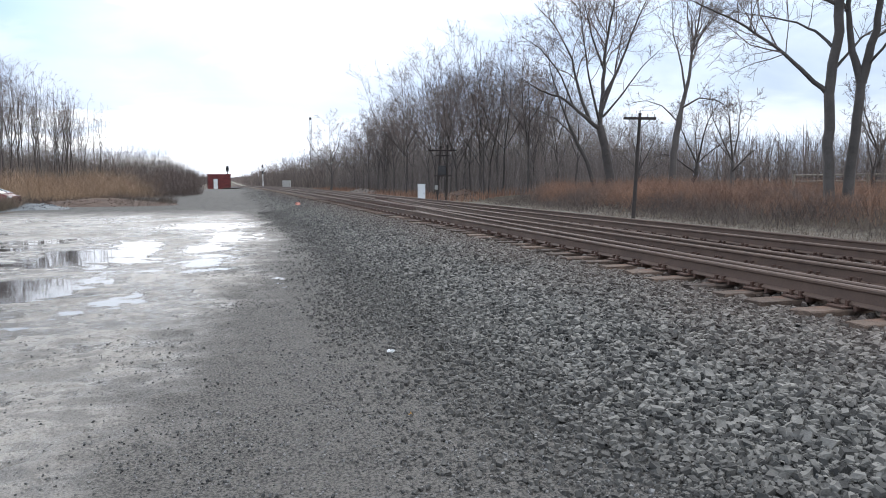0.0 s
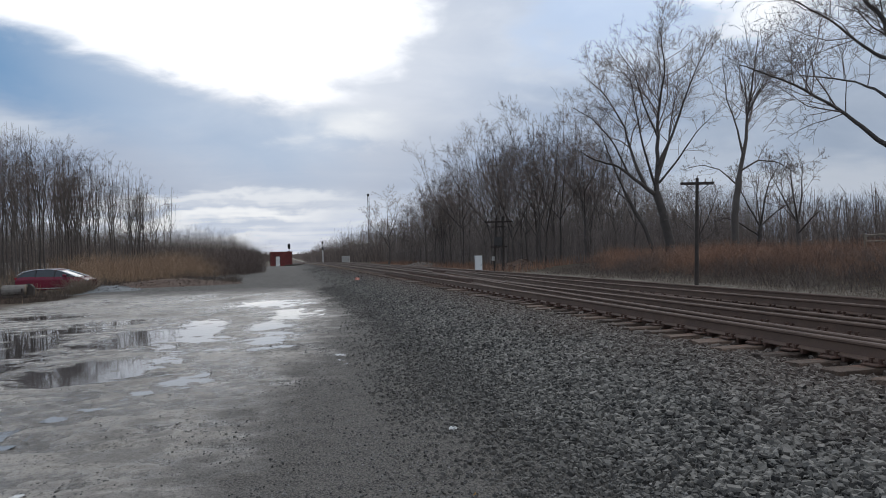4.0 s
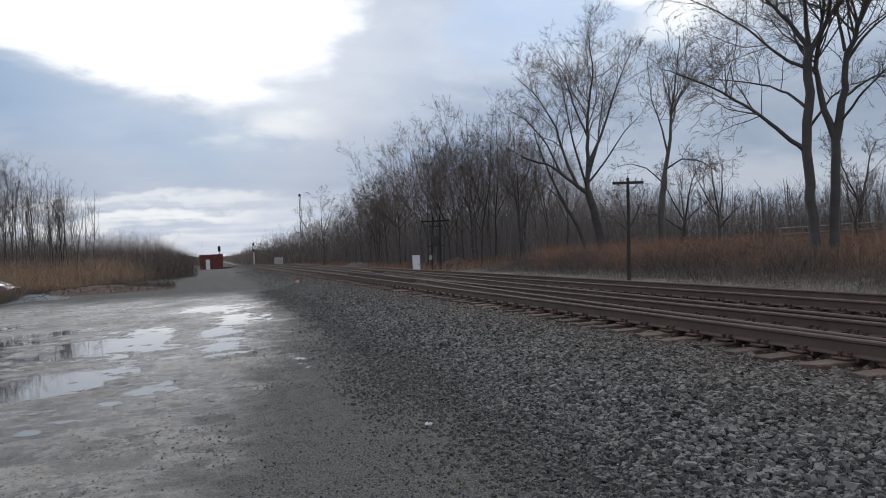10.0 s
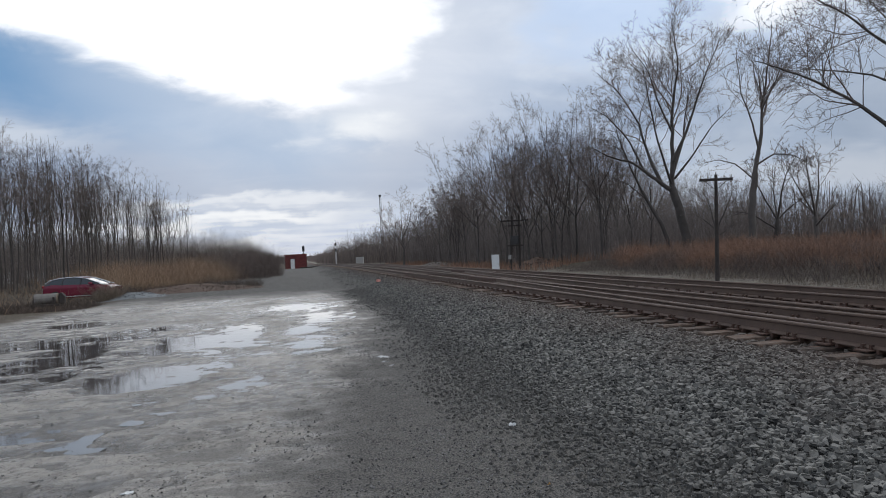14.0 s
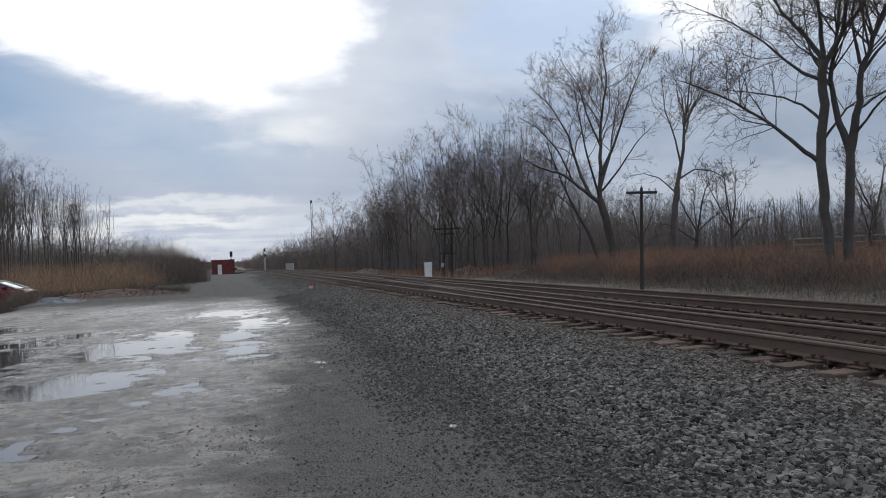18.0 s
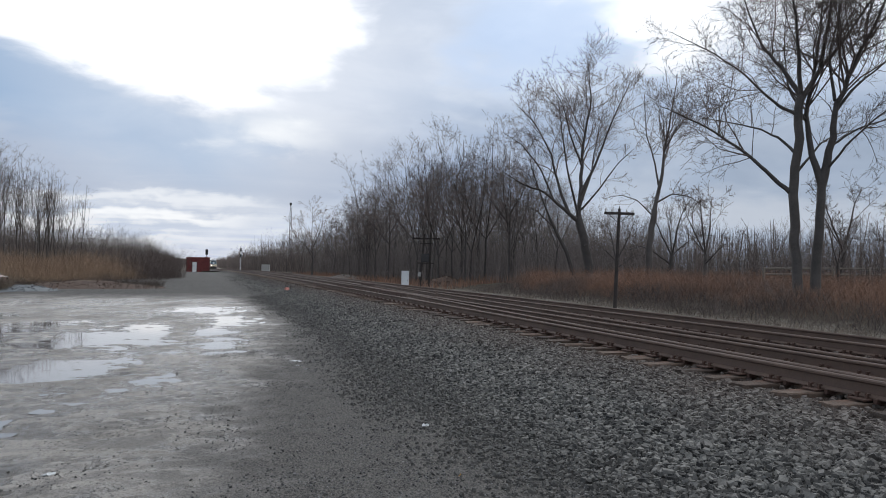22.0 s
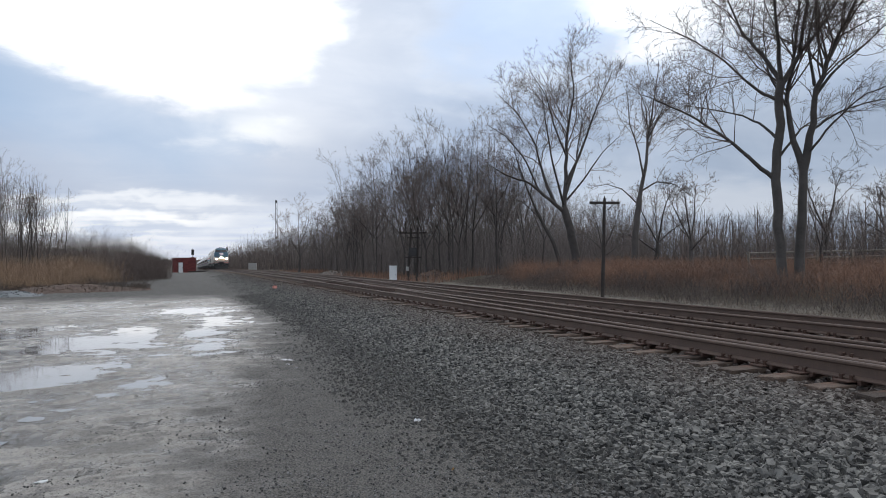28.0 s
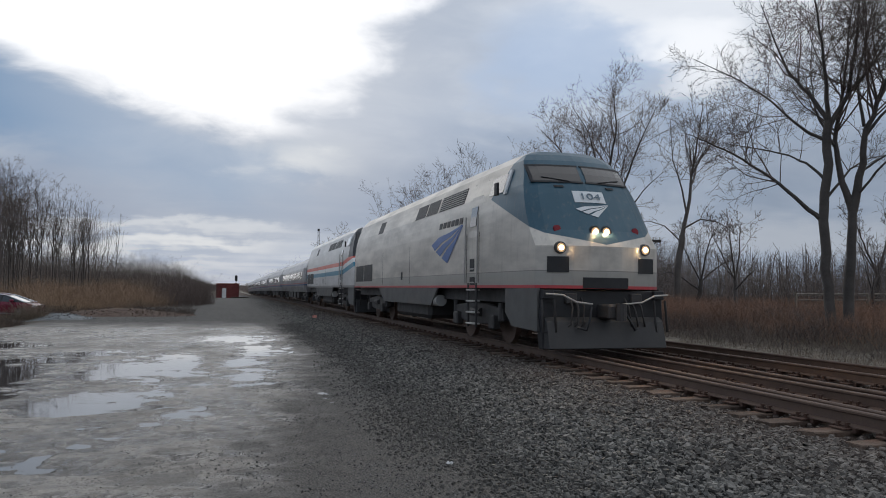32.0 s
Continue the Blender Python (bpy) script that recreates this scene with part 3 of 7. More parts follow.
def stones(n_try, area, size, seed, mean_y=None, sink=0.22, flat=0.75):
    """Angular stones strewn over an area: eight corners each, twelve triangles."""
    r = np.random.default_rng(seed)
    x = r.uniform(area[0], area[1], n_try)
    y = area[2] + (area[3] - area[2]) * r.random(n_try) ** (1.0 if mean_y is None else mean_y)
    s = (size[0] + (size[1] - size[0]) * r.random(n_try) ** 1.5) * (0.75 + 0.5 * r.random(n_try))
    corner = np.array([(-1, -1, -1), (1, -1, -1), (1, 1, -1), (-1, 1, -1), (-1, -1, 1), (1, -1, 1), (1, 1, 1), (-1, 1, 1)], float) * 0.5
    c = corner[None] * (0.65 + 0.7 * r.random((n_try, 8, 3)))
    c[:, 4:, :2] *= r.uniform(0.45, 0.95, (n_try, 1, 1))
    c *= (s[:, None] * np.stack([np.ones(n_try), r.uniform(0.55, 0.95, n_try), flat * r.uniform(0.4, 1.1, n_try)], -1))[:, None, :]
    tilt, turn = r.normal(0, 0.4, n_try), r.uniform(0, 2 * np.pi, n_try)
    ct, st = np.cos(tilt)[:, None], np.sin(tilt)[:, None]
    c = np.stack([c[..., 0] * ct - c[..., 2] * st, c[..., 1], c[..., 0] * st + c[..., 2] * ct], -1)
    cr, sr = np.cos(turn)[:, None], np.sin(turn)[:, None]
    c = np.stack([c[..., 0] * cr - c[..., 1] * sr, c[..., 0] * sr + c[..., 1] * cr, c[..., 2]], -1)
    z = height(x, y) + s * flat * (0.5 - sink) * r.uniform(0.3, 1.3, n_try)
    c *= (0.55 + 0.45 * smooth(1.2, 3.2, x))[:, None, None]
    c += np.stack([x, y, z], -1)[:, None, :]
    quad = np.array([(4, 5, 6, 7), (0, 1, 5, 4), (1, 2, 6, 5), (2, 3, 7, 6), (3, 0, 4, 7)])
    f = (np.arange(n_try)[:, None, None] * 8 + quad[None]).reshape(-1, 4)
    return c.reshape(-1, 3), f, x, y, s


def ballast_edge(x, y, r):
    """Where stones lie: thinning out towards the lot, off the ties' tops."""
    edge = 2.1 + 0.04 * (y - 5).clip(0, 14) + 1.1 * (fbm(y * 0.35, x * 0.8, 40) - 0.47)
    keep = r.random(len(x)) < smooth(edge - 1.7, edge + 1.3, x + 0.9 * (fbm(x * 1.6, y * 1.1, 41) - 0.47))
    on_tie = (x > 5.22) & (x < 7.9) & (np.abs((y / 0.595) % 1 - 0.5) > 0.27)
    return keep & ~(on_tie & (r.random(len(x)) < 0.88))


def strew(name, n_try, area, size, seed, material, label, mask=None, mean_y=None, sink=0.22, flat=0.75):
    v, f, x, y, s = stones(n_try, area, size, seed, mean_y, sink, flat)
    if mask is not None:
        keep = mask(x, y, np.random.default_rng(seed + 1))
        v = v.reshape(-1, 8, 3)[keep].reshape(-1, 3)
        f = f.reshape(-1, 5, 4)[: keep.sum()].reshape(-1, 4)
    return tagged(part(name, mesh_of(name, v, f), material), label, "gravel", kind="stuff")


strew("ballast", 9000, (0.9, 12.6, -9, 2.7), (0.05, 0.09), 99, STONE, "loose grey crushed-stone ballast beside the track", ballast_edge)
strew("ballast", 62000, (0.9, 5.5, 2.6, 10), (0.022, 0.066), 100, STONE, "loose grey crushed-stone ballast beside the track", ballast_edge)
strew("ballast", 46000, (0.9, 5.5, 10, 20), (0.026, 0.066), 101, STONE, "loose grey crushed-stone ballast beside the track", ballast_edge)
strew("ballast", 30000, (1.0, 5.6, 20, 36), (0.032, 0.060), 102, STONE, "loose grey crushed-stone ballast beside the track", ballast_edge)
strew("ballast", 13000, (5.2, 12.6, 2.0, 24), (0.05, 0.085), 104, STONE, "grey crushed-stone ballast between the rails", ballast_edge)
strew("ballast", 14000, (1.8, 12.8, 34, 90), (0.035, 0.075), 106, STONE, "grey crushed-stone ballast further along the track", ballast_edge, 1.6)
strew("cinders", 34000, (-1.2, 3.2, 2.8, 18), (0.010, 0.032), 108, PEBBLE, "dark wet cinders and chips at the edge of the lot", lambda x, y, r: r.random(len(x)) < smooth(-1.2, 0.6, x - 0.05 * (y - 9)) * (0.25 + 1.5 * smooth(0.40, 0.60, fbm(x * 1.3, y * 1.1, 44))), 1.3)
strew("loose_stones", 4000, (-7.0, 3.0, 30, 70), (0.02, 0.05), 112, STONE, "scattered stones on the gravel way beside the track", None, 1.5)
strew("pebbles", 9000, (-8.0, 1.2, 2.8, 24), (0.012, 0.05), 114, STONE, "grey stones and clods half sunk in the wet mud", lambda x, y, r: r.random(len(x)) < 0.06 + 1.2 * smooth(0.47, 0.60, fbm(x * 1.9, y * 1.3, 46)), 1.6, 0.42, 0.5)
strew("pebbles", 24000, (-8.0, 1.0, 2.8, 24), (0.006, 0.030), 110, PEBBLE, "dark pebbles strewn over the wet mud", lambda x, y, r: r.random(len(x)) < 0.08 + 1.2 * smooth(0.46, 0.62, fbm(x * 1.5, y * 1.1, 45)), 1.6)


# ---------------------------------------------------------------- track
def rail_mesh(y0, y1, x, top, steps=60):
    """A rail: foot, web and head, along the track."""
    half = [(0.076, 0), (0.076, 0.012), (0.012, 0.034), (0.012, 0.135), (0.036, 0.150), (0.037, 0.172), (0.026, 0.186)]
    outline = half + [(-a, b) for a, b in half[::-1]]
    ys = np.r_[np.linspace(y0, 60, 30), np.geomspace(64, y1, steps)] if y1 > 60 else np.linspace(y0, y1, 12)
    v, f, k = [], [], len(outline)
    for y in ys:
        xm = x(y) if callable(x) else x
        v.extend((xm + a, y, top - 0.186 + b + float(fall(y))) for a, b in outline)
    for i in range(len(ys) - 1):
        for j in range(k):
            jj = (j + 1) % k
            f.append((i * k + j, i * k + jj, (i + 1) * k + jj, (i + 1) * k + j))
    f.append(tuple(range(k))[::-1])
    f.append(tuple(range((len(ys) - 1) * k, len(ys) * k)))
    me = mesh_of("rail", v, f)
    me.materials.append(RUST)
    me.materials.append(SHINE)
    for p in me.polygons:
        if p.normal.z > 0.35 and p.center.z - float(fall(p.center.y)) > top - 0.012:
            p.material_index = 1
    return me


def tie_mesh(seed):
    r = random.Random(seed)
    bm = bmesh.new()
    box(bm, -1.30 + r.uniform(-0.07, 0.05), 1.30 + r.uniform(-0.05, 0.05), -0.115, 0.115, -0.18, 0)
    bmesh.ops.bevel(bm, geom=bm.edges[:], offset=0.012, segments=1, affect="EDGES")
    for v in bm.verts:
        v.co += Vector((r.uniform(-0.015, 0.015), r.uniform(-0.012, 0.012), r.uniform(-0.008, 0.006)))
    me = bpy.data.meshes.new("tie")
    bm.to_mesh(me)
    bm.free()
    me.materials.append(TIE)
    return me


def plate_mesh():
    """A tie plate with four spikes and a pair of anchors."""
    bm = bmesh.new()
    box(bm, -0.19, 0.19, -0.10, 0.10, 0, 0.02, 0.004)
    for sx in (-1, 1):
        for sy in (-0.06, 0.06):
            box(bm, sx * 0.10 - 0.014, sx * 0.10 + 0.014, sy - 0.014, sy + 0.014, 0.02, 0.065)
            box(bm, sx * 0.088 - 0.022, sx * 0.088 + 0.022, sy - 0.018, sy + 0.018, 0.055, 0.075)
    for sy in (-0.15, 0.15):
        box(bm, -0.10, 0.10, sy - 0.02, sy + 0.02, -0.02, 0.03)
    me = bpy.data.meshes.new("tie_plate")
    bm.to_mesh(me)
    bm.free()
    me.materials.append(PLATE)
    return me


def build_track(mid, rails, tie_top, label, parts):
    track = empty("railway_track", (0, 0, 0), label, "railway track", "two parallel tracks", "structure")
    for x, lift in zip(rails, (0.0, -0.028) if mid < 8 else (0.012, -0.012)):
        part("rail", rail_mesh(-40, 900, x, tie_top + 0.205 + lift), None, track, "rust-brown steel rail with a worn bright head")
    kinds, plate = [tie_mesh(s) for s in range(9)], plate_mesh()
    r = random.Random(5 + int(mid))
    v, f = [], []
    for i in range(-12, 560):
        y = i * 0.595 + r.uniform(-0.03, 0.03)
        z = tie_top + float(fall(y)) - 0.004
        if -2 <= i < parts:
            m = pose(mid + r.uniform(-0.05, 0.05), y, z + r.uniform(-0.015, 0.004), 0, 0, r.uniform(-1.2, 1.2))
            ob = part("tie", r.choice(kinds), None, track)
            ob.matrix_basis = m
            if i < parts * 0.7:
                for x in rails:
                    p = part("tie_plate", plate, None, track)
                    p.matrix_basis = pose(x, y, z)
        else:
            base = len(v)
            v.extend((mid + sx * 1.3, y + sy * 0.115, z + sz) for sz in (-0.17, 0) for sx, sy in ((-1, -1), (1, -1), (1, 1), (-1, 1)))
            f.extend(tuple(base + k for k in q) for q in ((4, 5, 6, 7), (0, 1, 5, 4), (1, 2, 6, 5), (2, 3, 7, 6), (3, 0, 4, 7)))
    rest = part("ties", mesh_of("ties", v, f), TIE, track)
    tagged(rest, kind="stuff")
    return track


def cross_shift(y):
    """How far the crossover has left the near track."""
    g = FAR_RAILS[0] - NEAR_RAILS[0]
    half = 0.000741 * max(0.0, min(y, 71.6 - y, 28.0) + 16) ** 2 + 0.065 * max(0.0, min(y, 71.6 - y) - 28)
    return max(0.05, half) if y < 35.8 else min(g - 0.05, g - half)


def build_crossover():
    """Rails that lead from the near track over to the far one, on long ties, with guard rails and a switch stand."""
    ob = empty("railway_crossover", (0, 0, 0), "crossover rails leading between the two rusty tracks", "railway track", kind="structure")
    top0, top1 = NEAR_TIE + 0.182, FAR_TIE + 0.203
    mid_top = (top0 + top1) / 2
    for x in NEAR_RAILS:
        for y0, y1 in ((-18, 27), (27.05, 45), (45.05, 90)):
            me = rail_mesh(y0, y1, lambda y, x=x: x + cross_shift(y), top0 if y0 < 0 else top1 if y0 > 40 else mid_top, 40)
            part("rail", me, None, ob, "rust-brown crossover rail")
    for x, y, side in ((NEAR_RAILS[0], 28.0, 1), (FAR_RAILS[1], 43.6, -1)):
        part("guard_rail", rail_mesh(y - 3.5, y + 3.5, x + side * 0.12, (top0 if side > 0 else top1) - 0.004), None, ob)
    for x, y, t in ((NEAR_RAILS[1], 28.2, top0), (FAR_RAILS[0], 43.4, top1)):
        part("frog", prism([(x - 0.10, y - 2.6), (x + 0.10, y - 2.6), (x + 0.16, y + 2.4), (x - 0.16, y + 2.4)], "z", t - 0.19 + float(fall(y)), t - 0.022 + float(fall(y)), 0.01), PLATE, ob, "dark cast-steel frog of the crossing")
    r = random.Random(77)
    for i in range(40, 80):
        y = (i + 0.5) * 0.595 + r.uniform(-0.03, 0.03)
        z = (NEAR_TIE + FAR_TIE) / 2 + float(fall(y)) - 0.03
        xm = NEAR_MID + cross_shift(y)
        t = part("tie", boxed(-1.35, 1.35, -0.115, 0.115, -0.16, 0, bevel=0.012), TIE, ob)
        t.matrix_basis = pose(xm, y, z, 0, 0, r.uniform(-1, 1))


build_track(NEAR_MID, NEAR_RAILS, NEAR_TIE, "rusty main track on weathered wooden ties in grey ballast", 100)
build_track(FAR_MID, FAR_RAILS, FAR_TIE, "second track, slightly lower, on weathered wooden ties", 70)
build_crossover()


# ---------------------------------------------------------------- trees
def tube_mesh(name, polys):
    """Tapered tubes, one for each polyline of (points, radii, sides)."""
    verts, faces, base = [], [], 0
    for pts, radii, k in polys:
        n = len(pts)
        t = np.gradient(pts, axis=0)
        t /= np.linalg.norm(t, axis=1)[:, None] + 1e-9
        ref = np.array((0.9, 0.1, 0.42)) if abs(t[0, 2]) > 0.8 else np.array((0.05, 0.1, 1.0))
        u = np.cross(t, ref)
        u /= np.linalg.norm(u, axis=1)[:, None] + 1e-9
        w = np.cross(t, u)
        a = np.arange(k) * 2 * np.pi / k
        ring = pts[:, None, :] + radii[:, None, None] * (u[:, None, :] * np.cos(a)[None, :, None] + w[:, None, :] * np.sin(a)[None, :, None])
        verts.append(ring.reshape(-1, 3))
        i = (np.arange(n - 1)[:, None] * k + np.arange(k)).ravel()
        j = (np.arange(n - 1)[:, None] * k + (np.arange(k) + 1) % k).ravel()
        faces.append(np.stack([i, j, j + k, i + k], -1) + base)
        base += n * k
    return mesh_of(name, np.concatenate(verts), np.concatenate(faces), True)


def limb(r, start, way, length, r0, r1, n, wander=0.16, up=0.05):
    """One wandering branch."""
    pts = [np.array(start, float)]
    d = np.array(way, float)
    d /= np.linalg.norm(d)
    for _ in range(n - 1):
        d = d + r.normal(0, wander, 3) + np.array((0, 0, up))
        d /= np.linalg.norm(d)
        pts.append(pts[-1] + d * length / (n - 1))
    return np.array(pts), np.linspace(r0, r1, n)


def side(r, pts, f, spread):
    """A point at the fraction f of a branch and a way that leaves it sideways."""
    i = min(int(f * (len(pts) - 1)), len(pts) - 2)
    g = f * (len(pts) - 1) - i
    along = pts[i + 1] - pts[i]
    along /= np.linalg.norm(along) + 1e-9
    out = r.normal(0, 1, 3)
    out -= along * out.dot(along)
    out /= np.linalg.norm(out) + 1e-9
    return pts[i] * (1 - g) + pts[i + 1] * g, along * (1 - spread) + out * spread


def sprout(r, pts, radii, polys, level, many, size, up, droop, thin=1.0):
    """Side branches of a branch, and theirs in turn: they leave at a sharp angle and bend upwards."""
    total = np.linalg.norm(np.diff(pts, axis=0), axis=1).sum()
    for _ in range(max(2, int(many[0] * total + r.random()))):
        f = r.uniform(0.22, 1.0) ** 0.75
        at, way = side(r, pts, f, r.uniform(0.36, 0.70))
        length = size[0] * total * r.uniform(0.45, 1.15) * (1.2 - 0.6 * f)
        thick = max(0.0060 * thin, min(0.55 * np.interp(f, np.linspace(0, 1, len(radii)), radii), 0.011 * length))
        last = len(many) == 1
        p, q = limb(r, at, way + np.array((0, 0, up)), length, thick, max(0.0036 * thin, thick * 0.25), 3 if last else 5, 0.21, droop if level else 0.06)
        polys.append((p, q, 4 if level == 0 and thick > 0.03 else 3))
        if not last:
            sprout(r, p, q, polys, level + 1, many[1:], size[1:], up, droop, thin)


def tree_from(name, seed, limbs, label, bark, group="", many=(2.7, 3.2, 3.6), size=(0.48, 0.5, 0.5), droop=0.03, thin=1.0, category="tree", high=None):
    """A bare tree from its trunk and main limbs: lists of (across, up, back) with radii from the first to the last point."""
    r = np.random.default_rng(seed)
    heavy, light = [], []
    for points, r0, r1 in limbs:
        c = np.array(points, float)
        steps = np.linspace(0, len(c) - 1, max(6, 3 * len(c)))
        p = np.stack([np.interp(steps, np.arange(len(c)), c[:, a]) for a in range(3)], -1)
        p[1:-1] += r.normal(0, 0.04, (len(p) - 2, 3)) * np.clip(r0 * 4, 0.3, 1)
        radii = r0 + (r1 - r0) * np.linspace(0, 1, len(p)) ** 0.8
        heavy.append((p, radii, 8 if r0 > 0.12 else 6))
        if points[0][2] > 0.5:
            sprout(r, p, radii, light, 0, many, size, 0.12, droop, thin)
    if high:
        # the twigs end at the given height
        fit = high / max(p[-1, 2] for p, _, _ in light)
        heavy = [(p * (1, 1, fit), q, k) for p, q, k in heavy]
        light = [(p * (1, 1, fit), q, k) for p, q, k in light]
    ob = empty(name, (0, 0, 0), label, category, group)
    part("trunk", tube_mesh("trunk", heavy), bark, ob, "bark-covered trunk and main limbs")
    part("crown", tube_mesh("crown", light), TWIG, ob, "fine bare winter twigs")
    return ob


def slim_tree(seed, high, label, bark, lean=0.0, forks=3, spread=0.30, group="bare woodland trees", many=(1.4, 2.5, 2.8), thin=1.35, stout=1.0, low=(0.20, 0.36)):
    """A slender woodland tree, bare: a trunk that divides into ascending limbs, which divide again."""
    r = np.random.default_rng(seed)
    z0 = high * r.uniform(*low)
    foot = np.array((0.0, 0.0, -0.3))
    crotch = np.array((r.normal(0, 0.12) + lean * z0, r.normal(0, 0.12), z0))
    base = 0.0088 * stout * high * r.uniform(0.8, 1.15)
    limbs = [([tuple(foot), tuple((foot + crotch) / 2 + r.normal(0, 0.06, 3)), tuple(crotch)], base, base * 0.7)]
    turn = r.uniform(0, 6.28)
    for k in range(forks):
        a = turn + k * 2.4
        s = spread * r.uniform(0.5, 1.1) * (0.25 if k == 0 else 1)
        root = crotch if k < 3 else crotch + np.array((0, 0, (high - z0) * 0.12 * (k - 2)))
        top = high * (1.0 if k == 0 else r.uniform(0.74, 0.98))
        rise = top - root[2]
        out = np.array((math.cos(a), math.sin(a), 0.0)) * s * rise
        bend = out * 0.62 + np.array((r.normal(0, 0.2), r.normal(0, 0.2), rise * 0.42))
        tip = root + out + np.array((0, 0, rise))
        limbs.append(([tuple(root), tuple(root + bend * 0.55), tuple(root + bend), tuple((root + bend + tip) / 2 + r.normal(0, 0.12, 3)), tuple(tip)], base * (0.62 if k == 0 else 0.46), 0.009))
    return tree_from("bare_tree", seed, limbs, label, bark, group, many, (0.42, 0.52, 0.52), 0.03, thin, high=high)


def at_ground(x, y, up=0.0):
    return float(height(x, y)) + up


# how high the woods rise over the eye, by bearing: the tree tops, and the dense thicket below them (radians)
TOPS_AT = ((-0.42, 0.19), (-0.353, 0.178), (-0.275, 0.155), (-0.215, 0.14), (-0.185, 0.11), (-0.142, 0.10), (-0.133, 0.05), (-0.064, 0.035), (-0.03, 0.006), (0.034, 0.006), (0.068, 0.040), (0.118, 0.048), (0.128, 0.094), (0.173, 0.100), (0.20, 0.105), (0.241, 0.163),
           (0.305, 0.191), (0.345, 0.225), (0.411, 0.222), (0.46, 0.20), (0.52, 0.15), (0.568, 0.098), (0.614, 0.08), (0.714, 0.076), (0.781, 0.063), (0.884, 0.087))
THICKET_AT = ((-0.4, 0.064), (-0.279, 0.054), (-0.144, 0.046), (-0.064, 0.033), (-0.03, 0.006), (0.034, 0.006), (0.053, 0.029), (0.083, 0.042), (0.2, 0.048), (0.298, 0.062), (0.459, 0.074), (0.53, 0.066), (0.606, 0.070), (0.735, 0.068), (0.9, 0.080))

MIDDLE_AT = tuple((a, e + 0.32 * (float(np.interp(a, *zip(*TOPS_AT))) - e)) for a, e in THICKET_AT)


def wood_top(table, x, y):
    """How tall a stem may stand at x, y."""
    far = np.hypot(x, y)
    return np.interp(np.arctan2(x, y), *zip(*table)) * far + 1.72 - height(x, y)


def facing(limbs, k=1.0):
    """Limbs given as (across, up) or (across, up, back) to (x, y, z)."""
    return [([(p[0] * k, (p[2] if len(p) > 2 else 0.0) * k, p[1] * k) for p in pts], a, b) for pts, a, b in limbs]


# the broad tree that stands over the brush, its limbs across the line of sight
BROAD = facing([([(0.1, -0.4), (-0.05, 1.5), (-0.35, 3.2), (-0.8, 4.7)], 0.33, 0.27),
                ([(-0.8, 4.6), (-0.62, 7.3, 0.3), (-0.53, 10.2, 0.5), (0.05, 13.2, 0.4), (-0.3, 16.2, 0.2)], 0.19, 0.018),
                ([(-0.8, 4.5), (-2.0, 5.5, -0.5), (-3.2, 6.5, -0.9), (-4.7, 7.0, -1.3), (-6.0, 7.8, -1.6)], 0.175, 0.020),
                ([(-1.5, 5.1), (-2.35, 7.3, 0.5), (-2.8, 9.4, 0.9), (-4.0, 11.8, 1.4), (-5.6, 13.6, 1.6)], 0.135, 0.016),
                ([(-0.6, 8.5), (-1.4, 10.5, -0.6), (-2.0, 12.8, -1.0), (-3.1, 14.5, -1.4)], 0.09, 0.014),
                ([(-0.62, 6.5), (0.5, 8.9, 0.5), (1.6, 12.0, 0.9), (2.8, 14.8, 1.2)], 0.135, 0.016),
                ([(-0.6, 5.3), (0.7, 6.8, -0.6), (1.9, 8.5, -1.1), (2.9, 9.4, -1.5)], 0.085, 0.014),
                ([(-2.6, 6.0, -0.7), (-3.6, 8.4, -1.0), (-5.0, 10.0, -1.2), (-6.2, 10.8, -1.2)], 0.085, 0.014),
                ([(-0.7, 5.6), (0.1, 8.0, 1.6), (0.4, 10.4, 2.6), (0.9, 13.0, 3.2)], 0.11, 0.016),
                ([(-0.8, 4.9), (-1.5, 7.5, -1.8), (-1.9, 10.0, -2.8), (-2.2, 12.4, -3.4)], 0.11, 0.016)])
# the thinner stem that leans away at its foot
LEANING = facing([([(0.0, -0.4), (-0.8, 2.2), (-2.0, 4.6)], 0.15, 0.12),
                  ([(-2.0, 4.6), (-2.8, 6.6, 0.2), (-3.4, 8.4, 0.3), (-3.7, 10.2, 0.2)], 0.09, 0.012),
                  ([(-1.7, 4.0), (-3.0, 5.2, -0.4), (-4.4, 5.9, -0.6)], 0.06, 0.010),
                  ([(-2.4, 5.6), (-2.2, 7.6, 0.6), (-1.8, 9.2, 0.9)], 0.06, 0.010)])
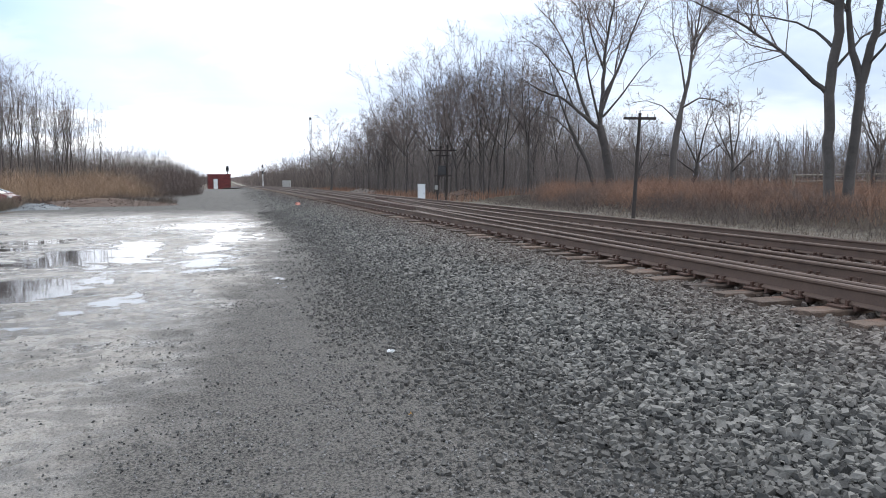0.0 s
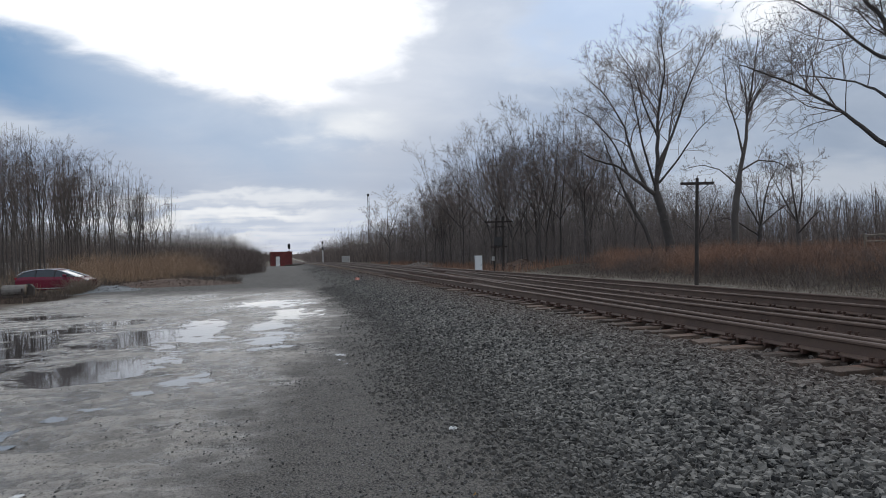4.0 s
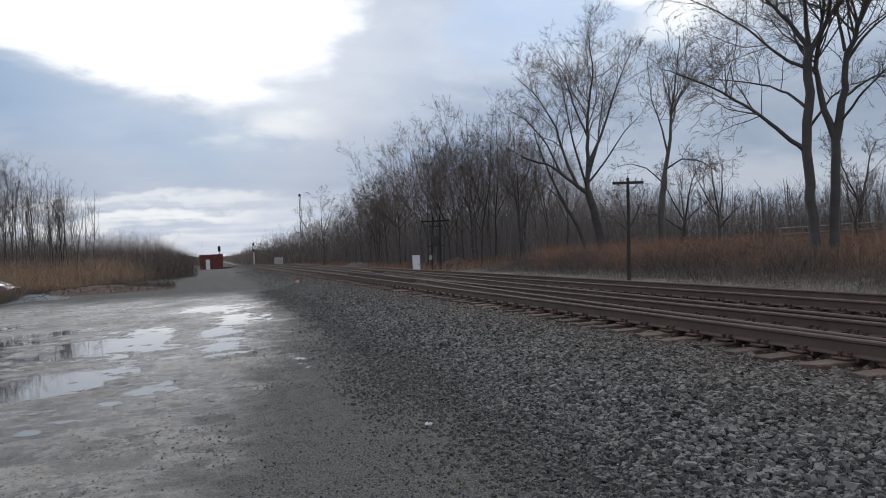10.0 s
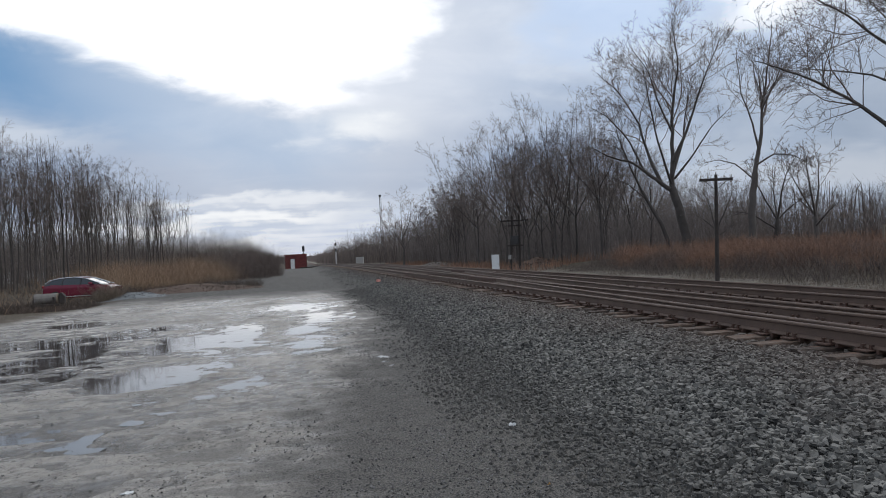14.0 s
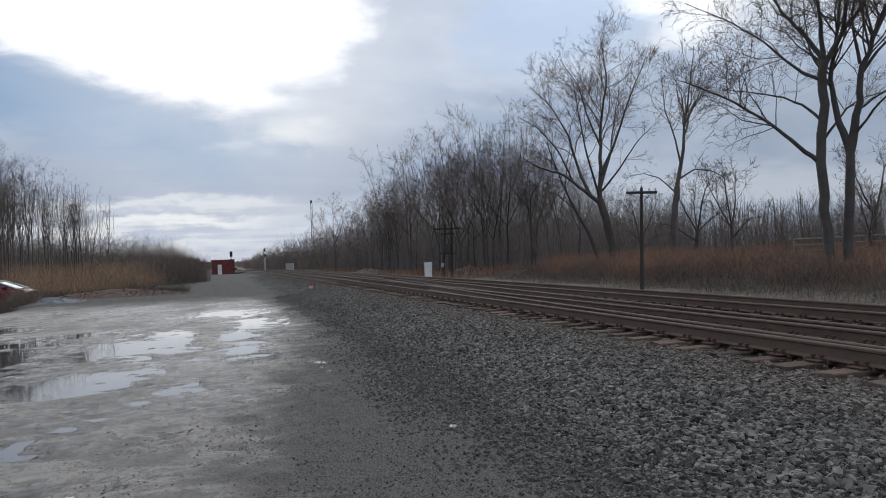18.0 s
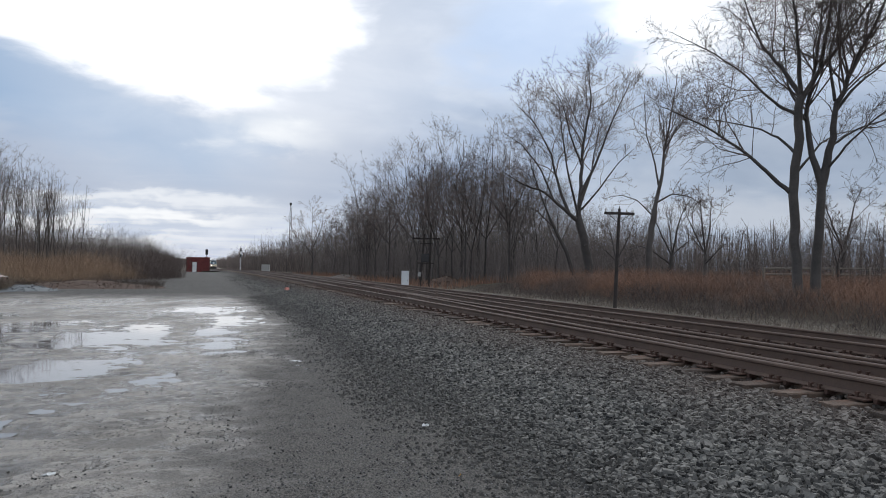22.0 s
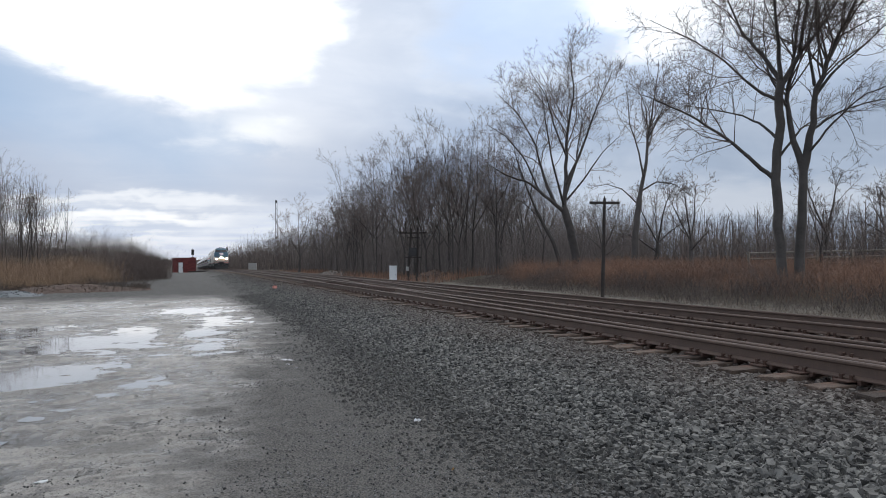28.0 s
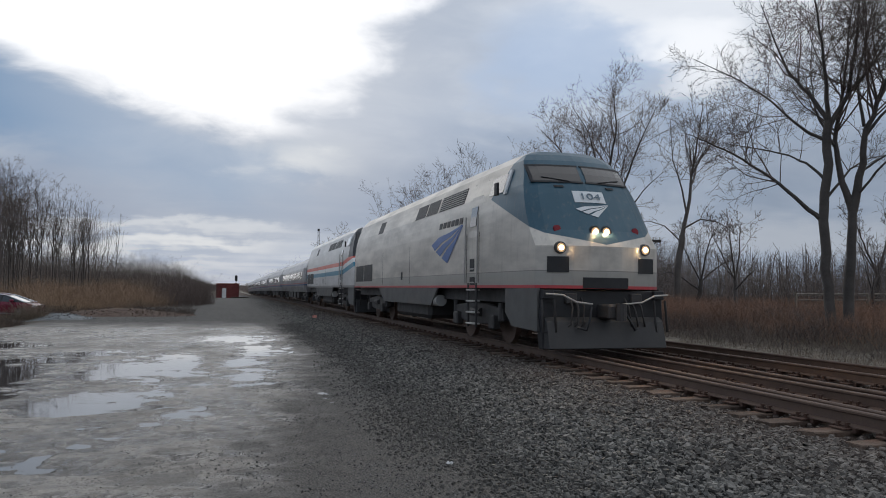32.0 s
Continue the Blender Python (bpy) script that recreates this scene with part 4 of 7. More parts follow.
# the two tall trunks near the far bank
TALL_A = facing([([(0.15, -0.4), (0.0, 2.0), (-0.05, 4.2), (0.05, 6.2), (0.2, 8.3)], 0.205, 0.165),
                 ([(-0.15, 4.3), (-0.9, 5.0, -0.4), (-1.8, 5.9, -0.8), (-3.0, 6.8, -1.2), (-4.2, 7.5, -1.6), (-5.1, 7.9, -1.8)], 0.102, 0.016),
                 ([(-0.05, 6.0), (-0.55, 6.6, 0.2), (-1.3, 7.1, 0.5), (-2.6, 7.6, 0.9), (-3.8, 7.9, 1.2)], 0.075, 0.012),
                 ([(0.1, 7.5), (-0.5, 7.8, -0.2), (-1.1, 8.3, -0.5), (-2.0, 9.3, -0.8), (-3.2, 10.2, -1.0), (-4.8, 11.2, -1.2)], 0.082, 0.012),
                 ([(0.2, 8.2), (-0.4, 9.4, 0.3), (-1.2, 10.6, 0.6), (-1.8, 12.2, 1.0), (-2.3, 14.0, 1.2)], 0.116, 0.016),
                 ([(0.2, 8.2), (0.1, 10.0, -0.5), (-0.1, 12.0, -0.9), (-0.5, 14.5, -1.2)], 0.109, 0.016),
                 ([(0.2, 8.1), (0.9, 9.4, 0.3), (1.8, 10.6, 0.5), (2.9, 12.4, 0.8), (3.8, 14.0, 1.0)], 0.122, 0.016),
                 ([(0.9, 9.4, 0.3), (1.2, 11.4, -0.5), (1.3, 13.6, -1.0), (1.6, 15.0, -1.4)], 0.082, 0.016),
                 ([(0.1, 5.2), (0.9, 6.4, 1.2), (1.6, 7.0, 2.0), (2.4, 7.2, 2.6)], 0.061, 0.012)])
TALL_B = facing([([(-0.1, -0.4), (0.0, 2.0), (0.15, 4.6)], 0.215, 0.16),
                 ([(0.15, 4.6), (-0.25, 6.0), (-0.45, 7.4, 0.2), (-0.1, 9.4, 0.4), (0.1, 11.4, 0.5), (0.4, 14.0, 0.6)], 0.160, 0.016),
                 ([(0.15, 4.6), (0.45, 6.2), (0.65, 7.7, -0.2), (1.3, 9.4, -0.3), (2.2, 11.4, -0.5), (3.0, 13.6, -0.7)], 0.185, 0.016),
                 ([(0.65, 7.6), (1.3, 8.6, 0.5), (2.4, 9.6, 1.0), (3.6, 10.8, 1.4)], 0.079, 0.012),
                 ([(0.5, 6.2), (1.4, 6.9, 0.6), (2.6, 7.3, 1.0), (4.0, 7.5, 1.2)], 0.059, 0.012),
                 ([(0.3, 5.2), (1.1, 6.2, -0.8), (2.1, 7.1, -1.4), (3.2, 7.4, -1.8)], 0.059, 0.012),
                 ([(0.6, 8.0), (0.4, 10.0, 0.9), (0.9, 12.5, 1.6), (1.2, 14.5, 2.0)], 0.079, 0.016),
                 ([(-0.45, 7.3), (-1.1, 8.8, 0.8), (-1.3, 10.6, 1.2), (-1.2, 12.8, 1.6)], 0.059, 0.012)])
# the thin crooked tree between them
CROOKED = facing([([(0.0, -0.4), (0.1, 2.4), (0.35, 4.6)], 0.216, 0.176),
                  ([(0.35, 4.6), (0.75, 6.6, 0.2), (0.95, 8.4, 0.3), (1.3, 10.6, 0.2), (1.6, 12.9, 0.2)], 0.137, 0.016),
                  ([(0.6, 6.0), (0.3, 7.6, -0.4), (-0.2, 9.2, -0.7), (-0.3, 11.4, -0.9)], 0.072, 0.012),
                  ([(0.9, 8.2), (1.7, 9.8, 0.4), (2.3, 11.3, 0.8)], 0.065, 0.012),
                  ([(0.3, 4.2), (-0.6, 5.2, 0.5), (-1.6, 5.6, 0.9), (-2.4, 5.5, 1.0)], 0.058, 0.012),
                  ([(0.4, 5.0), (1.3, 5.5, -0.5), (2.3, 5.3, -0.9), (3.2, 4.6, -1.2)], 0.065, 0.012),
                  ([(1.0, 8.6), (0.6, 10.2, 0.9), (0.5, 12.0, 1.4)], 0.050, 0.010)])
SHRUBBY = facing([([(0, -0.3), (0.2, 1.2), (0.3, 2.0)], 0.167, 0.128),
                  ([(0.3, 2.0), (-0.4, 3.4, 0.3), (-0.9, 4.6, 0.5), (-1.2, 5.6, 0.6)], 0.074, 0.010),
                  ([(0.3, 2.0), (0.6, 3.6, -0.3), (0.9, 4.8, -0.4), (1.5, 5.8, -0.6)], 0.081, 0.010),
                  ([(0.3, 2.0), (1.2, 2.9, 0.5), (2.0, 3.4, 0.8), (2.9, 3.4, 1.0)], 0.056, 0.010),
                  ([(0.2, 1.4), (-0.8, 2.2, -0.5), (-1.7, 2.6, -0.8), (-2.5, 2.3, -1.0)], 0.056, 0.010),
                  ([(0.3, 2.0), (0.1, 4.0, 1.0), (0.3, 5.4, 1.6)], 0.056, 0.010)])


def stand(ob, x, y, turn, k=1.0):
    ob.matrix_basis = pose(x, y, at_ground(x, y), 0, 0, turn) @ Matrix.Scale(k, 4)
    return ob


stand(tree_from("bare_tree", 31, BROAD, "broad old bare tree with a forked dark trunk", BARK, many=(2.3, 3.6, 4.4), size=(0.42, 0.50, 0.55), droop=0.03, thin=1.3), 25.7, 43.1, -30.6)
stand(tree_from("bare_tree", 36, LEANING, "thin bare tree leaning away from a broad one", BARK, many=(3.0, 3.4, 3.6), droop=0.05), 24.9, 43.3, -30.6)
stand(tree_from("bare_tree", 32, TALL_A, "tall bare tree with long arching limbs", PALE_BARK, many=(2.8, 4.4, 5.6), size=(0.48, 0.55, 0.6), droop=-0.05, thin=1.15), 22.15, 21.4, -45)
stand(tree_from("bare_tree", 33, TALL_B, "tall bare tree with a trunk forked in two", PALE_BARK, many=(2.8, 4.4, 5.6), size=(0.48, 0.55, 0.6), droop=-0.05, thin=1.15), 22.8, 20.9, -47)
stand(tree_from("bare_tree", 34, CROOKED, "thin crooked bare tree behind the brush", BARK, many=(2.6, 3.8, 4.4), thin=1.3), 27.6, 38.8, -36, 1.1)
SHRUB_TREE = stand(tree_from("bare_tree", 35, SHRUBBY, "low spreading bare tree with a twisted trunk", BARK, many=(3.8, 4.4, 4.4), droop=-0.05, thin=1.7), 29.0, 38.6, -38)
for x, y, turn, k in ((31.2, 37.4, 60, 1.05), (27.2, 41.5, 150, 0.8), (35.6, 31.0, 200, 0.7), (41.5, 36.0, 20, 1.2), (33.5, 24.5, 110, 0.8), (38.0, 25.2, 280, 1.15), (44.0, 33.0, 330, 0.9)):
    copy_thing(SHRUB_TREE, pose(x, y, at_ground(x, y), 0, 0, turn) @ Matrix.Scale(k, 4))

WOOD_LABELS = ("slender bare tree in the leafless wood", "bare tree with many ascending limbs in the wood", "pale-barked slender bare tree in the wood")
KIND_HIGH = (13, 12, 14, 11, 12.5, 9.5, 13.5, 10.5)
KINDS = [slim_tree(50 + i, h, WOOD_LABELS[i % 3], PALE_BARK if i % 3 == 2 else BARK, 0.03 * (i % 3 - 1), f, s)
         for i, (h, f, s) in enumerate(zip(KIND_HIGH, (5, 6, 4, 5, 5, 5, 4, 6), (0.52, 0.62, 0.44, 0.66, 0.55, 0.60, 0.42, 0.70)))]
# thin poles of the wood on the other side
POLE_HIGH = (12, 13, 11, 12.5, 10)
POLES = [slim_tree(80 + i, h, "thin straight bare tree at the edge of the field", BARK, 0.015 * (i % 3 - 1), 5, 0.26, "bare trees behind the reeds", (1.2, 2.2, 2.3), 1.25, 0.62, (0.30, 0.48)) for i, h in enumerate(POLE_HIGH)]


def plant(kinds, highs, spots, seed, low, high, used):
    """Trees of several kinds, as tall as the wood's top allows at each spot."""
    r = random.Random(seed)
    for x, y in spots:
        i = r.randrange(len(kinds))
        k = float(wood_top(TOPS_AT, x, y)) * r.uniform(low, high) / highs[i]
        turn = (r.uniform(-2, 2), r.uniform(-2, 2), r.uniform(0, 360))
        if k < 0.3:
            continue
        m = pose(x, y, at_ground(x, y), *turn) @ Matrix.Diagonal((min(k, 1.15), min(k, 1.15), min(k, 1.7), 1))
        if i in used:
            copy_thing(kinds[i], m @ Matrix.Diagonal([1 / v for v in kinds[i].scale] + [1]))
        else:
            kinds[i].matrix_basis = m
            used.add(i)


def scatter(seed, n, x_of, y0, y1, power=1.0):
    """Spots in a strip along the track: x_of gives the strip's near edge and depth at y."""
    r = random.Random(seed)
    out = []
    for _ in range(n):
        y = y0 + (y1 - y0) * r.random() ** power
        near, deep = x_of(y)
        out.append((near + deep * r.random() ** 1.6, y))
    return out


EDGE_TREES = [(27.0, 112.0), (20.6, 61.5), (22.2, 58.5), (24.2, 53.5), (23.0, 56.0), (26.0, 52.0), (21.0, 70.0), (19.8, 77.0), (22.0, 72.0), (23.5, 75.5), (21.2, 66.5), (21.5, 84.0), (23.6, 61.0)]
stand(slim_tree(71, 12.6, "wide-crowned bare tree at the wood's far end", BARK, 0.05, 6, 0.62, "", (1.5, 2.2, 2.4), 2.6, 1.7, (0.24, 0.28)), 15.3, 104.5, 20)
stand(slim_tree(72, 12.4, "dark-trunked bare tree at the wood's far edge", BARK, -0.02, 6, 0.50, "", (1.6, 2.4, 2.4), 2.6, 1.7, (0.22, 0.26)), 21.2, 105.0, 75)
USED = set()
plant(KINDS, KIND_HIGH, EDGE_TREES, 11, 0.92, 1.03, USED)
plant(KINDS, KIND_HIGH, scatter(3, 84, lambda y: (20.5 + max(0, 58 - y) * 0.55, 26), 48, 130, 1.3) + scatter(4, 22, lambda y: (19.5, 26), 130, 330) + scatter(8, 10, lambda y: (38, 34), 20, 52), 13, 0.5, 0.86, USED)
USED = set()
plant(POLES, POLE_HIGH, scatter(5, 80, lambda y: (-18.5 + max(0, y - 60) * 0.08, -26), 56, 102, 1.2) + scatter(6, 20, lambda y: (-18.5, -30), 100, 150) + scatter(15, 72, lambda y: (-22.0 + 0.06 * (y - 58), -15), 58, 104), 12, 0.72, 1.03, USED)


def stems(name, n, area, tall, thick, seed, material, label, dense=None, lean=0.12, category="brush", parts=2, power=1.0, lumps=0.0, twigs=0, cap=None):
    """Upright stems with a bend, three sides each, too many to count; cap: the table that bounds their height."""
    r = np.random.default_rng(seed)
    x = r.uniform(area[0], area[1], n)
    y = area[2] + (area[3] - area[2]) * r.random(n) ** power
    if dense is not None:
        keep = r.random(n) < dense(x, y)
        x, y = x[keep], y[keep]
    n = len(x)
    h = r.uniform(tall[0], tall[1], n)
    if dense is not None:
        h = h * (0.4 + 0.6 * np.clip(dense(x, y), 0, 1))
    if lumps:
        h = h * (1 - lumps + 2 * lumps * fbm(x * 0.35, y * 0.22, seed))
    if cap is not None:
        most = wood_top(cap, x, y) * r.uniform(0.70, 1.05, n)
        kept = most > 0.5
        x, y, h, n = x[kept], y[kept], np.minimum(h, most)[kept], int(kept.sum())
    w = r.uniform(thick[0], thick[1], n)
    z = height(x, y) - 0.05
    dx, dy = r.normal(0, lean, n) * h, r.normal(0, lean, n) * h
    a0 = r.uniform(0, 2 * np.pi, n)
    levels = np.linspace(0, 1, parts)
    v = np.zeros((n, parts, 3, 3))
    for i, f in enumerate(levels):
        for k in range(3):
            a = a0 + k * 2 * np.pi / 3
            rad = w * (1 - 0.8 * f)
            v[:, i, k] = np.stack([x + dx * f ** 1.6 + rad * np.cos(a), y + dy * f ** 1.6 + rad * np.sin(a), z + h * f], -1)
    quad = []
    for i in range(parts - 1):
        for k in range(3):
            kk = (k + 1) % 3
            quad.append((i * 3 + k, i * 3 + kk, i * 3 + 3 + kk, i * 3 + 3 + k))
    f = (np.arange(n)[:, None, None] * parts * 3 + np.array(quad)[None]).reshape(-1, 4)
    v = v.reshape(-1, 3)
    if twigs:
        # side twigs that leave the stem upwards
        m = n * twigs
        i = np.repeat(np.arange(n), twigs)
        g = r.uniform(0.2, 0.98, m)
        root = np.stack([x[i] + dx[i] * g ** 1.6, y[i] + dy[i] * g ** 1.6, z[i] + h[i] * g], -1)
        a, long = r.uniform(0, 2 * np.pi, m), h[i] * r.uniform(0.12, 0.34, m) * (1.2 - 0.6 * g)
        tip = root + np.stack([np.cos(a) * long * 0.65, np.sin(a) * long * 0.65, long * r.uniform(0.3, 1.0, m)], -1)
        tw = np.zeros((m, 2, 3, 3))
        for k in range(3):
            b = k * 2 * np.pi / 3
            off = np.stack([np.cos(b) * w[i], np.sin(b) * w[i], 0 * w[i]], -1) * 0.55
            tw[:, 0, k], tw[:, 1, k] = root + off, tip + off * 0.4
        tf = (np.arange(m)[:, None, None] * 6 + np.array([(0, 1, 4, 3), (1, 2, 5, 4), (2, 0, 3, 5)])[None]).reshape(-1, 4) + len(v)
        v, f = np.concatenate([v, tw.reshape(-1, 3)]), np.concatenate([f, tf])
    return tagged(part(name, mesh_of(name, v, f), material), label, category, kind="stuff")


def bank(x, y):
    """Where the red brush stands: over the bank, thinner at its foot, broken up in clumps."""
    return smooth(18.7, 20.6, x + 2.0 * (fbm(x * 0.4, y * 0.25, 61) - 0.47)) * (0.25 + 1.2 * fbm(x * 0.7, y * 0.5, 60)) * smooth(0.40, 0.47, np.arctan2(x, y) + 0.05 * (fbm(x * 0.2, y * 0.2, 63) - 0.47))


stems("red_brush", 52000, (16.8, 27.0, 9, 58), (0.45, 1.2), (0.003, 0.007), 200, RED_GRASS, "rust-red dead grass and brush on the bank", bank, 0.62, parts=3, lumps=0.75, twigs=3)
stems("red_brush", 9000, (23, 46, 12, 50), (0.5, 1.1), (0.006, 0.012), 202, RED_GRASS, "rust-red dead grass and brush on the bank", lambda x, y: smooth(0.36, 0.44, np.arctan2(x, y)), 0.6, lumps=0.5, twigs=3)
stems("dark_brush", 15000, (16.9, 23.0, 6, 52), (0.3, 1.05), (0.004, 0.008), 204, UNDERWOOD, "dark leafless brush at the foot of the bank", lambda x, y: smooth(17.4, 19.2, x + 1.6 * (fbm(x * 0.5, y * 0.3, 67) - 0.47)) * smooth(0.40, 0.58, fbm(x * 0.5, y * 0.4, 66)) * smooth(0.40, 0.46, np.arctan2(x, y)), 0.6, parts=3, lumps=0.6, twigs=5)
stems("bleached_grass", 21000, (14.4, 19.0, 6, 70), (0.08, 0.28), (0.005, 0.012), 206, PALE_GRASS, "bleached dead grass along the far ditch", lambda x, y: 0.2 + 1.2 * smooth(0.45, 0.65, fbm(x * 0.7, y * 0.35, 71)), 0.4)
stems("red_brush", 6500, (15.6, 24, 50, 130), (0.3, 1.0), (0.02, 0.035), 208, RED_GRASS, "rust-red dead grass before the wood", lambda x, y: 0.2 + fbm(x * 0.2, y * 0.1, 72), 0.2)
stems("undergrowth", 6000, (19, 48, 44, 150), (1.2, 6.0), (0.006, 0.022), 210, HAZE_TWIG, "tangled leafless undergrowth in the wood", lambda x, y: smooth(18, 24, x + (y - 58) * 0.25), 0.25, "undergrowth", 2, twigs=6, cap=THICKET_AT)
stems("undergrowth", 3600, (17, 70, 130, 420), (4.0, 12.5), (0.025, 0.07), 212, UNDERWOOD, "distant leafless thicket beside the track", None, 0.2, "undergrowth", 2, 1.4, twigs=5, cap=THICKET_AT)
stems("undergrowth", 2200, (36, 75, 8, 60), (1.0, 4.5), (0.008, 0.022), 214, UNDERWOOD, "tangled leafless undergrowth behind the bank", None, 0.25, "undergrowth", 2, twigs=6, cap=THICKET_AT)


def reed_bed(x, y):
    return smooth(1.05, 0.15, ((x + 14.5) / 9.5) ** 2 + ((y - 72) / 17.0) ** 2 + 0.5 * (fbm(x * 0.3, y * 0.3, 75) - 0.47))


stems("reeds", 26000, (-25, -4.5, 54, 92), (1.0, 2.4), (0.006, 0.013), 216, TAN_REED, "tall tan dead reeds in a bed beyond the lot", reed_bed, 0.5, "reeds", parts=3, lumps=0.75, twigs=3)
stems("dark_bush", 4800, (-9.5, -0.6, 66, 100), (1.2, 2.9), (0.005, 0.011), 218, DARK_BRUSH, "dense dark leafless bush at the end of the reeds", lambda x, y: smooth(1.0, 0.6, ((x + 5.3) / 3.4) ** 2 + ((y - 82) / 15) ** 2 + 0.4 * (fbm(x, y, 77) - 0.47)), 0.42, "bush", parts=3, lumps=0.5, twigs=10)
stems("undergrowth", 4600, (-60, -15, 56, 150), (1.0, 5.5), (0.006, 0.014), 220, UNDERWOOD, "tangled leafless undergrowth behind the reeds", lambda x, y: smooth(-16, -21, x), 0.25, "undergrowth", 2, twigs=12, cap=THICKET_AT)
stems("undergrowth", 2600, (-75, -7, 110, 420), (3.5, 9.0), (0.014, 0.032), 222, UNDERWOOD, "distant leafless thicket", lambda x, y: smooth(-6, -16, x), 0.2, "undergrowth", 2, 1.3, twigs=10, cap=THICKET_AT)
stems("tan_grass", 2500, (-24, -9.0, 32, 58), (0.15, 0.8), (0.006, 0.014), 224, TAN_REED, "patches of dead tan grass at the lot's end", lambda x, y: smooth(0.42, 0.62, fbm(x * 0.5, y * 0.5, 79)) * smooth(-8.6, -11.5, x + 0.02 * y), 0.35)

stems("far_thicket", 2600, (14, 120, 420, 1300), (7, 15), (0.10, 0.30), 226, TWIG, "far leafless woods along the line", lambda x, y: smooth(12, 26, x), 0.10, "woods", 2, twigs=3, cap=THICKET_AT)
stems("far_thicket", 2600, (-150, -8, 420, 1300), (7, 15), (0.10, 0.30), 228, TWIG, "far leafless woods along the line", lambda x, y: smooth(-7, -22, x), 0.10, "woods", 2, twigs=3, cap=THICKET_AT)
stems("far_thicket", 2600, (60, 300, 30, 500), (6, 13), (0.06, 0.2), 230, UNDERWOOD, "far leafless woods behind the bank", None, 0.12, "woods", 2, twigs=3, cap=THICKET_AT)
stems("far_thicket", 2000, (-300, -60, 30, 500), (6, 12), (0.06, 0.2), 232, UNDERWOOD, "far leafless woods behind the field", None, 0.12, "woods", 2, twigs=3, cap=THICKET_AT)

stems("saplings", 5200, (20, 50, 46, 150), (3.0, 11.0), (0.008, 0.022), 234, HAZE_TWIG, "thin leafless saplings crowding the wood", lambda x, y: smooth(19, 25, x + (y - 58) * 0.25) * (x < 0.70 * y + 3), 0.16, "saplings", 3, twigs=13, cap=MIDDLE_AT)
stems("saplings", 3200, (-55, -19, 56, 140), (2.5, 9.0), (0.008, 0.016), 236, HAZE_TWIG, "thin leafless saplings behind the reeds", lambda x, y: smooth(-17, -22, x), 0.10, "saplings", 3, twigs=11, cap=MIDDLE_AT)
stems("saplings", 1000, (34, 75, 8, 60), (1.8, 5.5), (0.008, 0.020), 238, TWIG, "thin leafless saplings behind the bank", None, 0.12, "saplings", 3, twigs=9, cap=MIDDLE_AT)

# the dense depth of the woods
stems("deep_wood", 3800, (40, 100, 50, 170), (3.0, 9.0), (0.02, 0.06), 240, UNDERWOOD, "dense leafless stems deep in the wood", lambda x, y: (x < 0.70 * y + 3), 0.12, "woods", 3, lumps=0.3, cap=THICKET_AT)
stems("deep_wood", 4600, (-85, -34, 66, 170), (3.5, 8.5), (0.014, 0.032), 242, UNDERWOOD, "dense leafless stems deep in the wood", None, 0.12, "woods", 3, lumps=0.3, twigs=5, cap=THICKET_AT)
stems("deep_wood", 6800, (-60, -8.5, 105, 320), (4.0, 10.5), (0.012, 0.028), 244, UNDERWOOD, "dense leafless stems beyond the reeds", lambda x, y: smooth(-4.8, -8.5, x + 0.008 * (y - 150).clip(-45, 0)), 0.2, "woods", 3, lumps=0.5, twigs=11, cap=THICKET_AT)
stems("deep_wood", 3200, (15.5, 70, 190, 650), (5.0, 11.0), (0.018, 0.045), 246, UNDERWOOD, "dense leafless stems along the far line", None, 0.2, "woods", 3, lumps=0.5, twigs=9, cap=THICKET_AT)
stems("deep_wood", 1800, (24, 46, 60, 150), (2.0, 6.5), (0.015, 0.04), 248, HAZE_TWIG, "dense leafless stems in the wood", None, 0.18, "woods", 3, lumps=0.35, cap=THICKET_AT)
stems("grass_tuft", 2600, (-11.9, -10.1, 41.4, 43.0), (0.4, 1.15), (0.005, 0.010), 250, PALE_GRASS, "tuft of dead tan grass before the car", lambda x, y: smooth(1.0, 0.3, ((x + 11.0) / 0.9) ** 2 + ((y - 42.2) / 0.8) ** 2), 0.5, "grass")
WEED = mat("dark_dead_weeds", (0.110, 0.082, 0.062), (0.055, 0.043, 0.036), 0.95, 0.5, 4, 0.7, 0.0, per="island", spread=0.5)
stems("grass_tuft", 2600, (-15.0, -9.8, 33.0, 36.4), (0.15, 0.55), (0.006, 0.012), 252, WEED, "dark dead weeds round the log", None, 0.5, "weeds")
stems("brown_weeds", 5500, (-13.5, -3.0, 45.3, 53.0), (0.2, 1.1), (0.004, 0.009), 254, WEED, "brown dead weeds over the earth heap", lambda x, y: 0.2 + fbm(x * 0.6, y * 0.5, 92), 0.6, "weeds", parts=3, lumps=0.7, twigs=3)
stems("brown_weeds", 7000, (17.6, 20.6, 7, 46), (0.25, 0.8), (0.004, 0.009), 256, DARK_BRUSH, "grey-brown dead weeds at the foot of the bank", lambda x, y: 0.3 + fbm(x * 0.8, y * 0.5, 90), 0.6, "weeds", lumps=0.5)

stems("brown_weeds", 7000, (-30, -11.5, 34, 60), (0.15, 0.75), (0.005, 0.013), 258, WEED, "brown dead weeds at the edge of the lot", lambda x, y: (0.25 + fbm(x * 0.5, y * 0.4, 91)) * smooth(-10.5, -12.5, x + 0.03 * (y - 40)), 0.5, "weeds", lumps=0.5)

